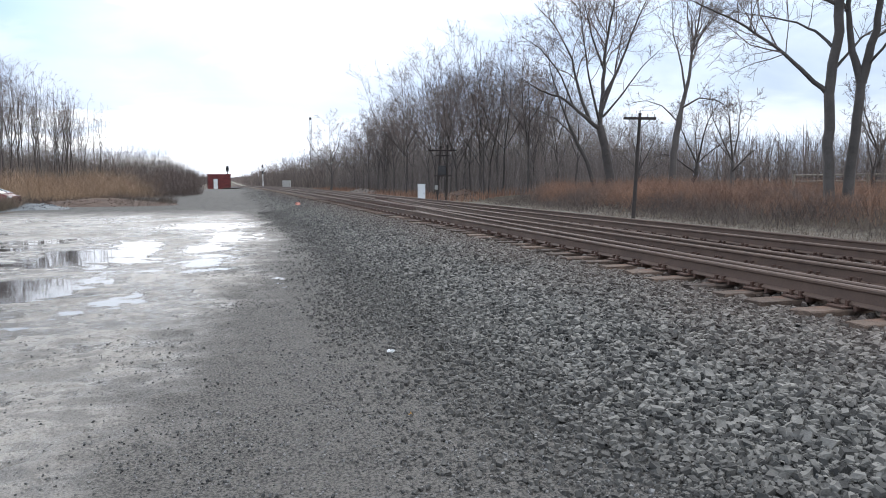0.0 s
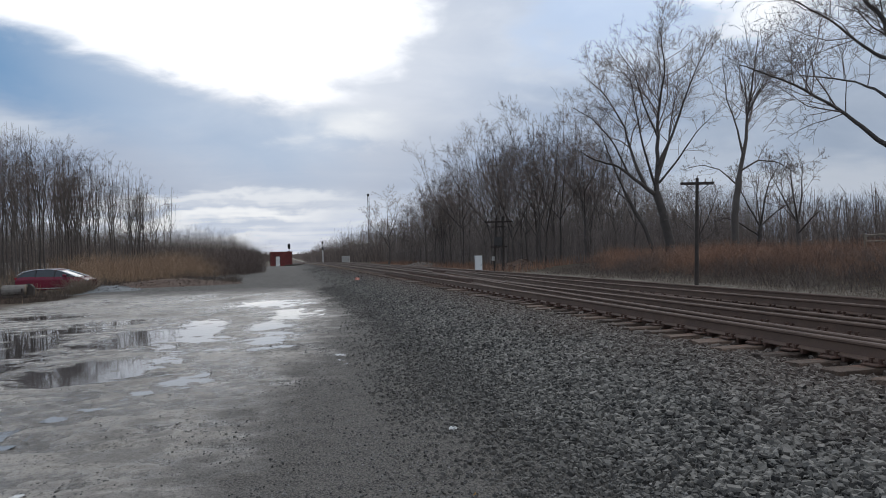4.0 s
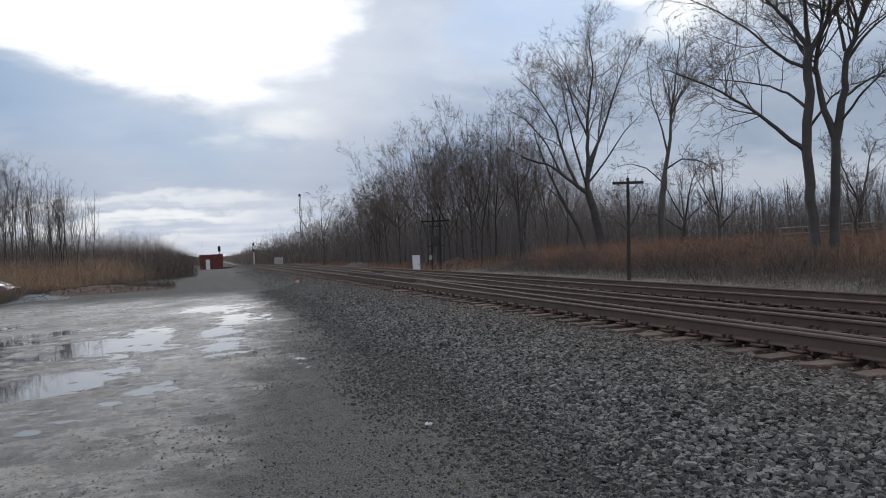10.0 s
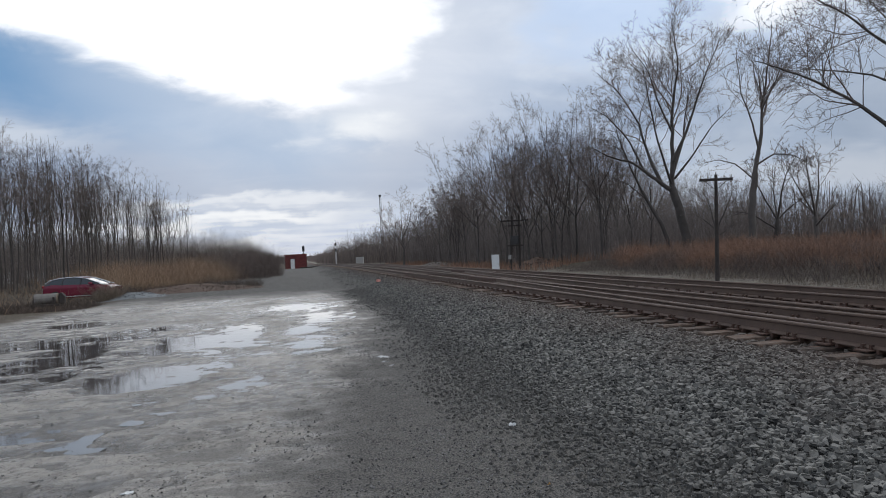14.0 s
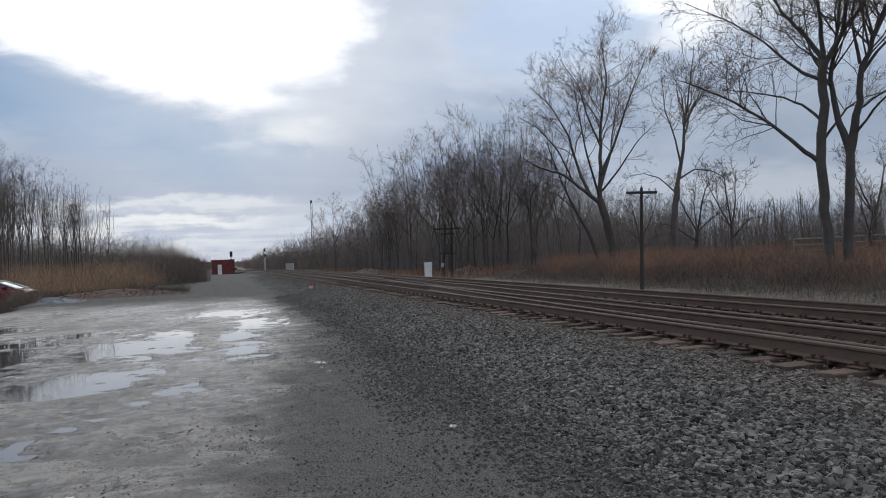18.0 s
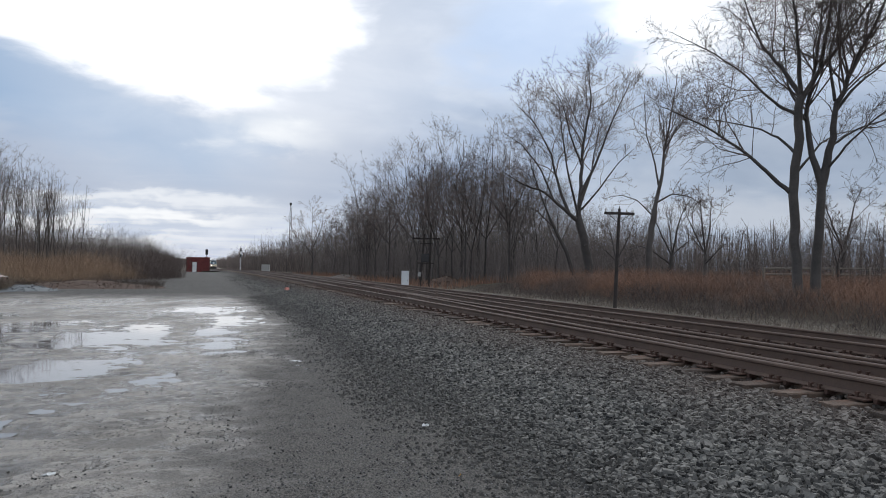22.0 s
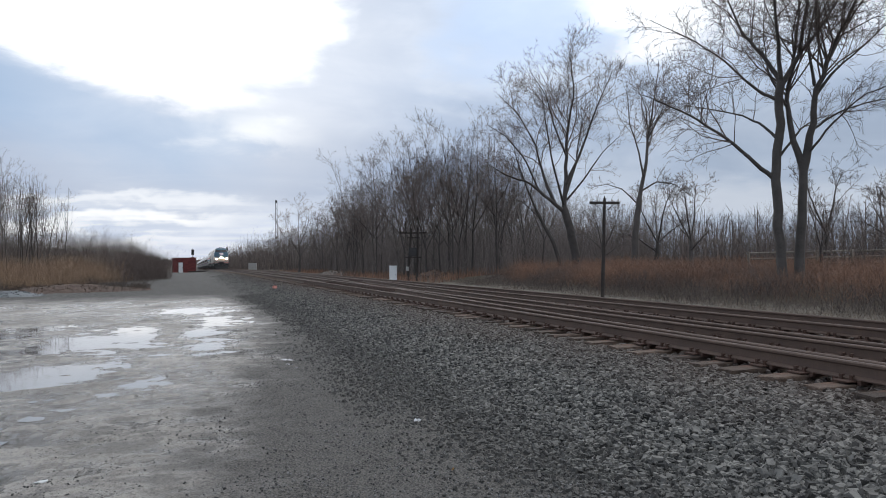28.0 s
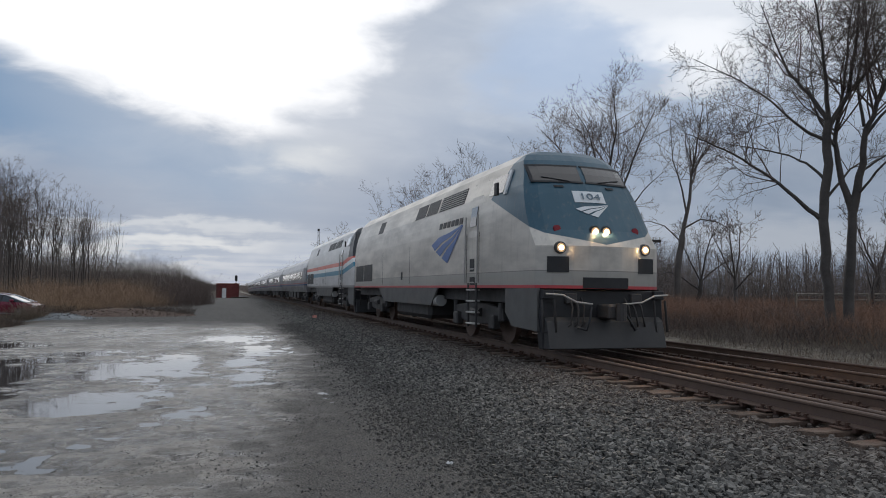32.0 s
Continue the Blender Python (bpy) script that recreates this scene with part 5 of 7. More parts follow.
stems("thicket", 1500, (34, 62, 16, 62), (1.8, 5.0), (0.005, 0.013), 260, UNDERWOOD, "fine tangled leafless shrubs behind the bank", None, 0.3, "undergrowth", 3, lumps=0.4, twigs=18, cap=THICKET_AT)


def far_rise():
    """The wooded rise in which the line ends, far off."""
    x = np.linspace(-500, 500, 240)
    top = 0.5 + 7.0 * fbm(x * 0.02, 0 * x, 95) + 3.0 * fbm(x * 0.15, 0 * x, 96) + 0.012 * np.abs(x)
    v = np.concatenate([np.stack([x, 0 * x + 1480, 0 * x - 34], -1), np.stack([x, 0 * x + 1500, top], -1), np.stack([x, 0 * x + 1640, 0 * x - 34], -1)])
    i = np.arange(239)
    f = np.concatenate([np.stack([i, i + 1, i + 241, i + 240], -1), np.stack([i + 240, i + 241, i + 481, i + 480], -1)])
    tagged(part("backdrop", mesh_of("backdrop", v, f), TWIG), "far low rise covered in leafless wood", "backdrop", kind="structure")


far_rise()


# ---------------------------------------------------------------- lineside things
def telegraph_pole():
    x, y = 15.75, 24.6
    z = at_ground(x, y)
    ob = empty("telegraph_pole", (x, y, z), "leaning dark wooden telegraph pole with one crossarm", "pole")
    ob.matrix_basis = pose(x, y, z, 0, 1.9, -33)
    h = 4.22 - z
    part("post", rod((0, 0, -0.3), (0, 0, h), 0.085, 0.06, 12), CREOSOTE, ob)
    part("crossarm", boxed(-0.62, 0.62, -0.11, -0.02, h - 0.26, h - 0.15, bevel=0.01), CREOSOTE, ob)
    for sx in (-0.56, -0.3, 0.3, 0.56):
        part("insulator", rod((sx, -0.065, h - 0.15), (sx, -0.065, h - 0.03), 0.028, 0.018, 8), GREY_PAINT, ob)
    part("pole_pin", rod((0, 0, h), (0, 0, h + 0.10), 0.02, 0.02, 6), CREOSOTE, ob)
    for sx in (-1, 1):
        part("brace", rod((sx * 0.42, -0.07, h - 0.25), (0, -0.09, h - 0.62), 0.014, 0.014, 6), CREOSOTE, ob)


def signal_frame():
    """Old pole frame with crossarms, a platform and a box."""
    x, y = 17.0, 54.6
    z = at_ground(x, y)
    ob = empty("lineside_frame", (x, y, z), "old dark two-post line frame with crossarms and a relay box", "line frame", rz=-17)
    h = 4.15 - z
    part("post", rod((-0.42, 0, -0.3), (-0.05, 0, h + 0.1), 0.12, 0.09, 10), CREOSOTE, ob)
    part("post", rod((0.38, 0.1, -0.3), (0.50, 0.1, h + 0.2), 0.10, 0.08, 10), CREOSOTE, ob)
    part("crossarm", boxed(-1.05, 1.25, -0.16, -0.04, h - 0.32, h - 0.20, bevel=0.01), CREOSOTE, ob)
    part("crossarm", boxed(-0.45, 0.65, -0.15, -0.05, h - 0.72, h - 0.62, bevel=0.01), CREOSOTE, ob)
    part("crossarm", boxed(-0.60, 0.75, -0.30, 0.25, h - 2.35, h - 2.25, bevel=0.01), CREOSOTE, ob, "plank platform")
    box_ = part("relay_box", boxed(-0.28, 0.36, -0.32, 0.05, h - 2.22, h - 1.52, bevel=0.02), BLACK, ob, "black relay box")
    part("box_door", boxed(-0.24, 0.32, -0.345, -0.32, h - 2.17, h - 1.57, bevel=0.008), DARK_STEEL, box_)
    part("sleeve", rod((-0.40, 0, 0.95), (-0.36, 0, 1.3), 0.15, 0.15, 10), GREY_PAINT, ob, "pale metal sleeve")
    for sx in (-0.95, -0.7, -0.45, 0.75, 0.95, 1.15):
        part("insulator", rod((sx, -0.1, h - 0.20), (sx, -0.1, h - 0.06), 0.035, 0.02, 7), BLACK, ob)


def cabinet(x, y, w, d, h, paint, label, doors=1):
    z = at_ground(x, y)
    ob = empty("signal_cabinet", (x, y, z), label, "cabinet", rz=-12)
    part("body", boxed(-w / 2, w / 2, -d / 2, d / 2, 0.10, h, bevel=0.015), paint, ob)
    part("plinth", boxed(-w / 2 - 0.05, w / 2 + 0.05, -d / 2 - 0.05, d / 2 + 0.05, -0.2, 0.10, bevel=0.01), GREY_PAINT, ob, "concrete plinth")
    part("roof", boxed(-w / 2 - 0.03, w / 2 + 0.03, -d / 2 - 0.03, d / 2 + 0.03, h, h + 0.05, bevel=0.012), paint, ob)
    for i in range(doors):
        a, b = -w / 2 + 0.03 + i * (w - 0.06) / doors, -w / 2 + 0.03 + (i + 1) * (w - 0.06) / doors - 0.01
        door = part("door", boxed(a, b, -d / 2 - 0.02, -d / 2, 0.15, h - 0.04, bevel=0.006), paint, ob)
        part("handle", boxed(b - 0.07, b - 0.04, -d / 2 - 0.05, -d / 2 - 0.02, h * 0.45, h * 0.45 + 0.12, bevel=0.004), BLACK, door)


BRICK = mat("dark_red_brick", (0.20, 0.043, 0.040), (0.135, 0.034, 0.032), 0.85, 5, 30, 0.6, 0.4, per="object", spread=0.25)
MORTAR = mat("dark_mortar", (0.13, 0.045, 0.040), (0.10, 0.040, 0.036), 0.9, 4, 40, 0.4, 0.2)


def hut():
    x, y = -0.75, 150.5
    z = at_ground(x, y) - 0.12
    ob = empty("relay_hut", (x, y, z), "small dark red brick relay hut with a white door", "hut", rz=2)
    part("wall", boxed(-2.3, 2.2, -1.5, 1.5, 0, 2.95, bevel=0.02), MORTAR, ob, "dark red brick walls")
    part("roof", boxed(-2.38, 2.28, -1.58, 1.58, 2.95, 3.15, bevel=0.03), BRICK, ob, "flat roof with a dark red fascia")
    door = part("door", boxed(-1.15, -0.35, -1.56, -1.50, 0.15, 2.15, bevel=0.01), WHITE_PAINT, ob, "white door")
    part("handle", boxed(-0.45, -0.40, -1.60, -1.56, 1.05, 1.2), BLACK, door)
    part("sill", boxed(-1.3, -0.2, -1.75, -1.5, 0.0, 0.15, bevel=0.01), GREY_PAINT, ob, "concrete step")
    me = bpy.data.meshes.new("brick")
    bm = boxed(0, 0.38, -0.02, 0, 0, 0.115, bevel=0.006)
    bm.to_mesh(me)
    bm.free()
    me.materials.append(BRICK)
    for row in range(22):
        for col in range(12):
            bx = -2.27 + col * 0.40 + (0.2 if row % 2 else 0)
            if bx + 0.38 > 2.19 or (-1.55 < bx < -0.32 and 0.02 + row * 0.132 < 2.16):
                continue
            part("brick", me, None, ob).matrix_basis = pose(bx, -1.50, 0.03 + row * 0.132)
    # low skirting deck by the door
    deck = empty("timber_deck", (2.5, 146.5, at_ground(2.5, 146.5)), "low dark timber crossing deck beside the hut", "deck")
    for i in range(5):
        part("plank", boxed(-2.5, 2.5, i * 0.32, i * 0.32 + 0.29, -0.05, 0.22, bevel=0.01), CREOSOTE, deck)


def signal_mast(x, y, top, tall, ladder, label):
    z = top - tall
    ob = empty("signal_mast", (x, y, z), label, "railway signal")
    part("mast", rod((0, 0, -0.6), (0, 0, tall), 0.075, 0.06, 10), WHITE_PAINT if ladder else BLACK, ob)
    for h0 in (tall - 1.3,) if not ladder else (tall - 1.25, tall - 3.3):
        head = part("signal_head", boxed(-0.28, 0.28, -0.38, -0.08, h0, h0 + 1.15, bevel=0.05), BLACK, ob, "black signal head")
        for i in range(3):
            part("hood", rod((0, -0.40, h0 + 0.22 + i * 0.35), (0, -0.62, h0 + 0.20 + i * 0.35), 0.12, 0.12, 10), BLACK, head)
    if ladder:
        for sx in (-0.2, 0.2):
            part("ladder_rail", rod((sx, 0.22, -0.6), (sx, 0.22, tall - 0.6), 0.03, 0.03, 6), WHITE_PAINT, ob)
        for i in range(int((tall - 0.8) / 0.32)):
            part("rung", rod((-0.2, 0.22, 0.1 + i * 0.32), (0.2, 0.22, 0.1 + i * 0.32), 0.02, 0.02, 5), GREY_PAINT, ob)
    else:
        part("lower_head", boxed(-0.26, 0.26, -0.34, -0.06, tall - 2.5, tall - 1.75, bevel=0.05), BLACK, ob, "black lower signal head")


def radio_tower():
    x, y = 27.7, 233.0
    z = at_ground(x, y)
    ob = empty("radio_tower", (x, y, z), "slender grey lattice radio tower above the wood", "tower")
    h = 21.3 - z
    for k in range(3):
        a = k * 2.094
        part("leg", rod((0.45 * math.cos(a), 0.45 * math.sin(a), -0.3), (0.3 * math.cos(a), 0.3 * math.sin(a), h), 0.07, 0.06, 6), DARK_STEEL, ob)
    for i in range(14):
        a, b = (i % 3) * 2.094, ((i + 1) % 3) * 2.094
        part("brace", rod((0.4 * math.cos(a), 0.4 * math.sin(a), i * h / 14), (0.4 * math.cos(b), 0.4 * math.sin(b), (i + 1) * h / 14), 0.04, 0.04, 5), DARK_STEEL, ob)
    part("antenna", boxed(-0.35, 0.35, -0.1, 0.1, h - 0.7, h + 0.1, bevel=0.03), DARK_STEEL, ob)


def mound(name, x, y, rx, ry, h, material, label, category, seed, n=700, size=(0.06, 0.16)):
    """A heap: a lumpy body covered with loose pieces."""
    r = np.random.default_rng(seed)
    gu, gv = np.meshgrid(np.linspace(-1, 1, 30), np.linspace(-1, 1, 30))
    d = np.sqrt(gu ** 2 + gv ** 2)
    lump = h * np.clip(1 - d, 0, 1) ** 0.8 * (0.6 + 0.8 * fbm(gu * 2 + seed, gv * 2, seed)) - 0.06
    px, py = x + gu * rx, y + gv * ry
    v = np.stack([px, py, height(px, py) + lump], -1).reshape(-1, 3)
    i = (np.arange(29)[:, None] * 30 + np.arange(29)).ravel()
    f = np.stack([i, i + 1, i + 31, i + 30], -1)
    ob = tagged(part(name, mesh_of(name, v, f, True), material), label, category)
    sv, sf, sx, sy, s = stones(n, (x - rx, x + rx, y - ry, y + ry), size, seed + 1)
    u, w = (sx - x) / rx, (sy - y) / ry
    lift = h * np.clip(1 - np.sqrt(u ** 2 + w ** 2), 0, 1) ** 0.8 * (0.6 + 0.8 * fbm(u * 2 + seed, w * 2, seed)) - 0.06
    sv = sv.reshape(-1, 8, 3) + np.stack([0 * lift, 0 * lift, lift], -1)[:, None, :]
    keep = lift > -0.03
    tagged(part("rubble", mesh_of("loose", sv[keep].reshape(-1, 3), sf.reshape(-1, 5, 4)[: keep.sum()].reshape(-1, 4)), material, ob), kind="stuff")
    return ob


telegraph_pole()
signal_frame()
cabinet(14.75, 52.6, 0.56, 0.5, 1.36, WHITE_PAINT, "white metal signal cabinet beside the far track")
cabinet(13.1, 155.0, 1.65, 1.0, 1.65, GREY_PAINT, "pale grey equipment cabinet beside the far track", 2)
hut()
signal_mast(0.95, 158.5, 4.35, 5.2, False, "black signal on a mast behind the hut")
signal_mast(13.0, 248.0, 6.4, 8.3, True, "white signal mast with a ladder and black heads")
radio_tower()
EARTH = mat("brown_earth", (0.125, 0.078, 0.054), (0.06, 0.040, 0.030), 0.9, 2, 12, 0.7, 0.6, per="island", spread=0.3)
BLUE_GRAVEL = mat("blue_grey_gravel", (0.21, 0.22, 0.22), (0.12, 0.125, 0.13), 0.75, 3, 30, 0.5, 0.5, per="island", spread=0.4)
mound("earth_heap", -7.6, 47.5, 5.2, 2.6, 0.6, EARTH, "low heap of brown earth and roots at the lot's end", "earth heap", 301, 500, (0.05, 0.20))
mound("gravel_heap", -10.0, 42.5, 2.3, 1.4, 0.42, BLUE_GRAVEL, "small heap of blue-grey gravel", "gravel heap", 303)
mound("gravel_heap", 16.6, 86.0, 3.2, 3.0, 0.75, STONE, "heap of grey stone beyond the far track", "gravel heap", 305)
mound("gravel_heap", 20.5, 59.0, 3.0, 2.6, 0.9, EARTH, "grassy heap of earth before the wood", "earth heap", 307)
mound("earth_heap", -12.0, 34.9, 2.5, 1.3, 0.42, EARTH, "low weedy hump of dark earth under the log", "earth heap", 309, 300, (0.04, 0.12))


def fallen_log():
    LOG = mat("pale_log", (0.24, 0.22, 0.195), (0.085, 0.075, 0.066), 0.85, 3, 30, 0.7, 0.5)
    z = at_ground(-11.6, 34.2)
    ob = empty("log", (-11.75, 34.6, z + 0.30), "short weathered pale log lying by the lot", "log", rz=6)
    ob.scale = (0.78, 0.78, 0.78)
    part("bark", rod((-0.62, 0, 0.29), (0.52, 0.05, 0.33), 0.33, 0.30, 14), LOG, ob)
    part("end_slab", rod((0.52, 0.05, 0.33), (0.60, 0.05, 0.33), 0.31, 0.29, 14), PALE_GRASS, ob, "pale sawn end")
    part("slab", prism([(0.62, 0.0), (0.95, 0.0), (0.98, 0.45), (0.80, 0.66), (0.66, 0.6)], "y", -0.15, 0.25, 0.03), CREOSOTE, ob, "dark broken slab")
    for px, lean in ((-0.70, 0.1), (0.45, -0.06)):
        for py in (-0.24, 0.26):
            part("prop", rod((px, py, -0.5), (px + lean, py, 0.42), 0.07, 0.06, 8), CREOSOTE, ob)
    part("crosspiece", boxed(-0.8, 0.7, -0.30, -0.18, -0.12, 0.02, bevel=0.015), CREOSOTE, ob, "dark timber under the log")


fallen_log()


def small_litter():
    scrap = mat("white_scrap", (0.75, 0.75, 0.73), (0.6, 0.6, 0.58), 0.6, 20, 90, 0.4, 0.1)
    for x, y, w, h, name, label, m in ((1.49, 6.36, 0.10, 0.03, "scrap", "crumpled white scrap of paper on the cinders", scrap),
                                       (-1.88, 5.6, 0.13, 0.02, "scrap", "flat white scrap of paper on the mud", scrap),
                                       (1.22, 4.62, 0.05, 0.02, "leaf", "curled yellow-brown dead leaf", mat("dead_leaf", (0.42, 0.24, 0.06), (0.3, 0.15, 0.04), 0.7, 30, 90)),
                                       (3.9, 38.6, 0.36, 0.12, "rag", "crumpled orange-pink rag on the gravel", mat("orange_rag", (0.66, 0.30, 0.24), (0.5, 0.2, 0.16), 0.8, 8, 40))):
        bm = bmesh.new()
        bmesh.ops.create_icosphere(bm, subdivisions=2, radius=1)
        for v in bm.verts:
            k = 0.6 + 0.8 * noise.noise(v.co * 1.7 + Vector((x, y, 0)))
            v.co = Vector((v.co.x * w * k * 0.5, v.co.y * w * k * 0.4, max(0, v.co.z) * h * (0.6 + k)))
        ob = part(name, bm, m)
        ob.matrix_basis = pose(x, y, at_ground(x, y) + 0.002)
        tagged(ob, label, "litter" if name != "leaf" else "leaf")


small_litter()


def rail_fence():
    wood = mat("weathered_rail", (0.30, 0.265, 0.21), (0.18, 0.155, 0.125), 0.85, 4, 40, 0.6, 0.4)
    ob = empty("rail_fence", (0, 0, 0), "weathered pale timber rail fence behind the trees", "fence")
    a, b = np.array((35.5, 36.8)), np.array((44.5, 31.0))
    for i in range(6):
        p = a + (b - a) * i / 5
        z = at_ground(*p)
        part("post", boxed(p[0] - 0.07, p[0] + 0.07, p[1] - 0.07, p[1] + 0.07, z - 0.3, z + 1.25, bevel=0.01), wood, ob)
        if i < 5:
            q = a + (b - a) * (i + 1) / 5
            zq = at_ground(*q)
            for h in (0.35, 0.75, 1.15):
                part("rail", rod((*p, z + h), (*q, zq + h), 0.06, 0.06, 6), wood, ob)
    # white panels added to fill the bright gaps between the stems
    white = empty("pale_fence", (0, 0, 0), "row of white panels put into the bright gaps between stems", "fence")
    a, b = np.array((-52.0, 84.0)), np.array((-27.0, 104.0))
    for i in range(26):
        p, q = a + (b - a) * i / 26, a + (b - a) * (i + 0.93) / 26
        if i in (9, 10, 17):
            continue
        z = at_ground(*p)
        bm = bmesh.new()
        m = Matrix.Translation((*((p + q) / 2), z + 0.75)) @ Matrix.Rotation(math.atan2(*(q - p)[::-1]), 4, "Z") @ Matrix.Diagonal((np.linalg.norm(q - p), 0.05, 1.5, 1))
        bmesh.ops.create_cube(bm, size=1, matrix=m)
        part("panel", bm, WHITE_PAINT, white)


rail_fence()


# ---------------------------------------------------------------- parked car
def parked_car():
    RED = mat("dark_red_car_paint", (0.165, 0.010, 0.030), (0.125, 0.008, 0.022), 0.22, 3, 200, 0.3, 0.0)
    GLASS = glassy("car_glass", (0.02, 0.025, 0.03))
    TYRE = mat("tyre", (0.02, 0.02, 0.02), (0.03, 0.03, 0.03), 0.85, 8, 60)
    CHROME = mat("bright_trim", (0.75, 0.75, 0.76), (0.6, 0.6, 0.6), 0.2, 5, 60, 0.3, 0.0, metal=1.0)
    x, y = -13.75, 47.4
    z = at_ground(x, y) + 0.01
    car = empty("car", (x, y, z), "dark red hatchback car parked on the grass", "car", rz=-7)
    bm = bmesh.new()
    stations = [(-2.12, 0.32, 0.80, 0.74), (-2.05, 0.26, 1.00, 0.84), (-1.6, 0.22, 1.03, 0.88), (-0.6, 0.20, 1.00, 0.89), (0.6, 0.20, 0.98, 0.89), (1.2, 0.22, 0.97, 0.87), (1.75, 0.24, 0.86, 0.80), (2.05, 0.28, 0.72, 0.66), (2.13, 0.34, 0.60, 0.58)]
    rings = []
    for sx, z0, z1, w in stations:
        ring = [(sx, -w * 0.94, z0), (sx, -w, z0 + 0.2), (sx, -w, z1 - 0.18), (sx, -w * 0.92, z1), (sx, w * 0.92, z1), (sx, w, z1 - 0.18), (sx, w, z0 + 0.2), (sx, w * 0.94, z0)]
        rings.append([bm.verts.new(p) for p in ring])
    for a, b in zip(rings, rings[1:]):
        for i in range(8):
            j = (i + 1) % 8
            bm.faces.new((a[i], b[i], b[j], a[j]))
    bm.faces.new(rings[0])
    bm.faces.new(rings[-1][::-1])
    bmesh.ops.recalc_face_normals(bm, faces=bm.faces)
    bmesh.ops.bevel(bm, geom=bm.edges[:], offset=0.02, segments=2, affect="EDGES")
    body = part("body", bm, RED, car)

    def cabin(pts, w_low, w_top):
        bm = bmesh.new()
        rows = [[bm.verts.new((px, s * (w_low + (w_top - w_low) * (pz - 0.98) / 0.6), pz)) for px, pz in pts] for s in (-1, 1)]
        n = len(pts)
        bm.faces.new(rows[0])
        bm.faces.new(rows[1][::-1])
        for i in range(n):
            j = (i + 1) % n
            bm.faces.new((rows[0][i], rows[1][i], rows[1][j], rows[0][j]))
        bmesh.ops.recalc_face_normals(bm, faces=bm.faces)
        return bm
    part("greenhouse", cabin([(-2.0, 0.96), (-1.62, 1.27), (-1.1, 1.40), (-0.2, 1.44), (0.45, 1.34), (1.45, 0.94)], 0.80, 0.62), GLASS, car, "dark tinted glass house")
    part("roof", cabin([(-1.75, 1.27), (-1.1, 1.42), (-0.2, 1.465), (0.40, 1.37), (0.36, 1.35), (-0.2, 1.43), (-1.1, 1.39)], 0.80, 0.64), RED, car)
    for s in (-1, 1):
        part("roof_trim", tube_mesh("roof_trim", [(np.array([(-1.95, s * 0.75, 1.12), (-1.68, s * 0.71, 1.30), (-1.1, s * 0.685, 1.42), (-0.2, s * 0.68, 1.46), (0.45, s * 0.69, 1.36), (1.0, s * 0.75, 1.15), (1.6, s * 0.79, 0.93)]), np.full(7, 0.03), 6)]), CHROME, car, "bright roof trim")
        part("sill_trim", boxed(-1.2, 1.15, s * 0.905 - 0.015, s * 0.905 + 0.015, 0.26, 0.32, bevel=0.008), CHROME, car, "bright sill strip")
        for px in (-0.95, 0.15):
            part("door_pillar", rod((px, s * 0.80, 0.98), (px + 0.06, s * 0.68, 1.40), 0.03, 0.03, 6), BLACK, car)
        part("mirror", boxed(0.72, 0.92, s * 0.95 - 0.09, s * 0.95 + 0.09, 0.98, 1.12, bevel=0.03), RED, car)
        part("tail_lamp", boxed(-2.13, -1.98, s * 0.70 - 0.12, s * 0.70 + 0.12, 0.86, 1.0, bevel=0.03), mat("tail_lamp_red", (0.35, 0.02, 0.02), rough=0.2), car)
        part("headlamp", boxed(1.86, 2.07, s * 0.60 - 0.14, s * 0.60 + 0.14, 0.66, 0.78, bevel=0.03), glassy("lamp_glass", (0.6, 0.6, 0.62)), car)
        for wx in (-1.30, 1.30):
            wheel = part("wheel", rod((wx, s * 0.72, 0.31), (wx, s * 0.90, 0.31), 0.32, 0.32, 24), TYRE, car, "black tyre on an alloy rim")
            part("rim", rod((wx, s * 0.88, 0.31), (wx, s * 0.915, 0.31), 0.20, 0.18, 16), CHROME, wheel)
            for k in range(5):
                a = k * 1.2566
                part("spoke", rod((wx, s * 0.918, 0.31), (wx + 0.18 * math.cos(a), s * 0.918, 0.31 + 0.18 * math.sin(a)), 0.018, 0.018, 5), CHROME, wheel)


parked_car()


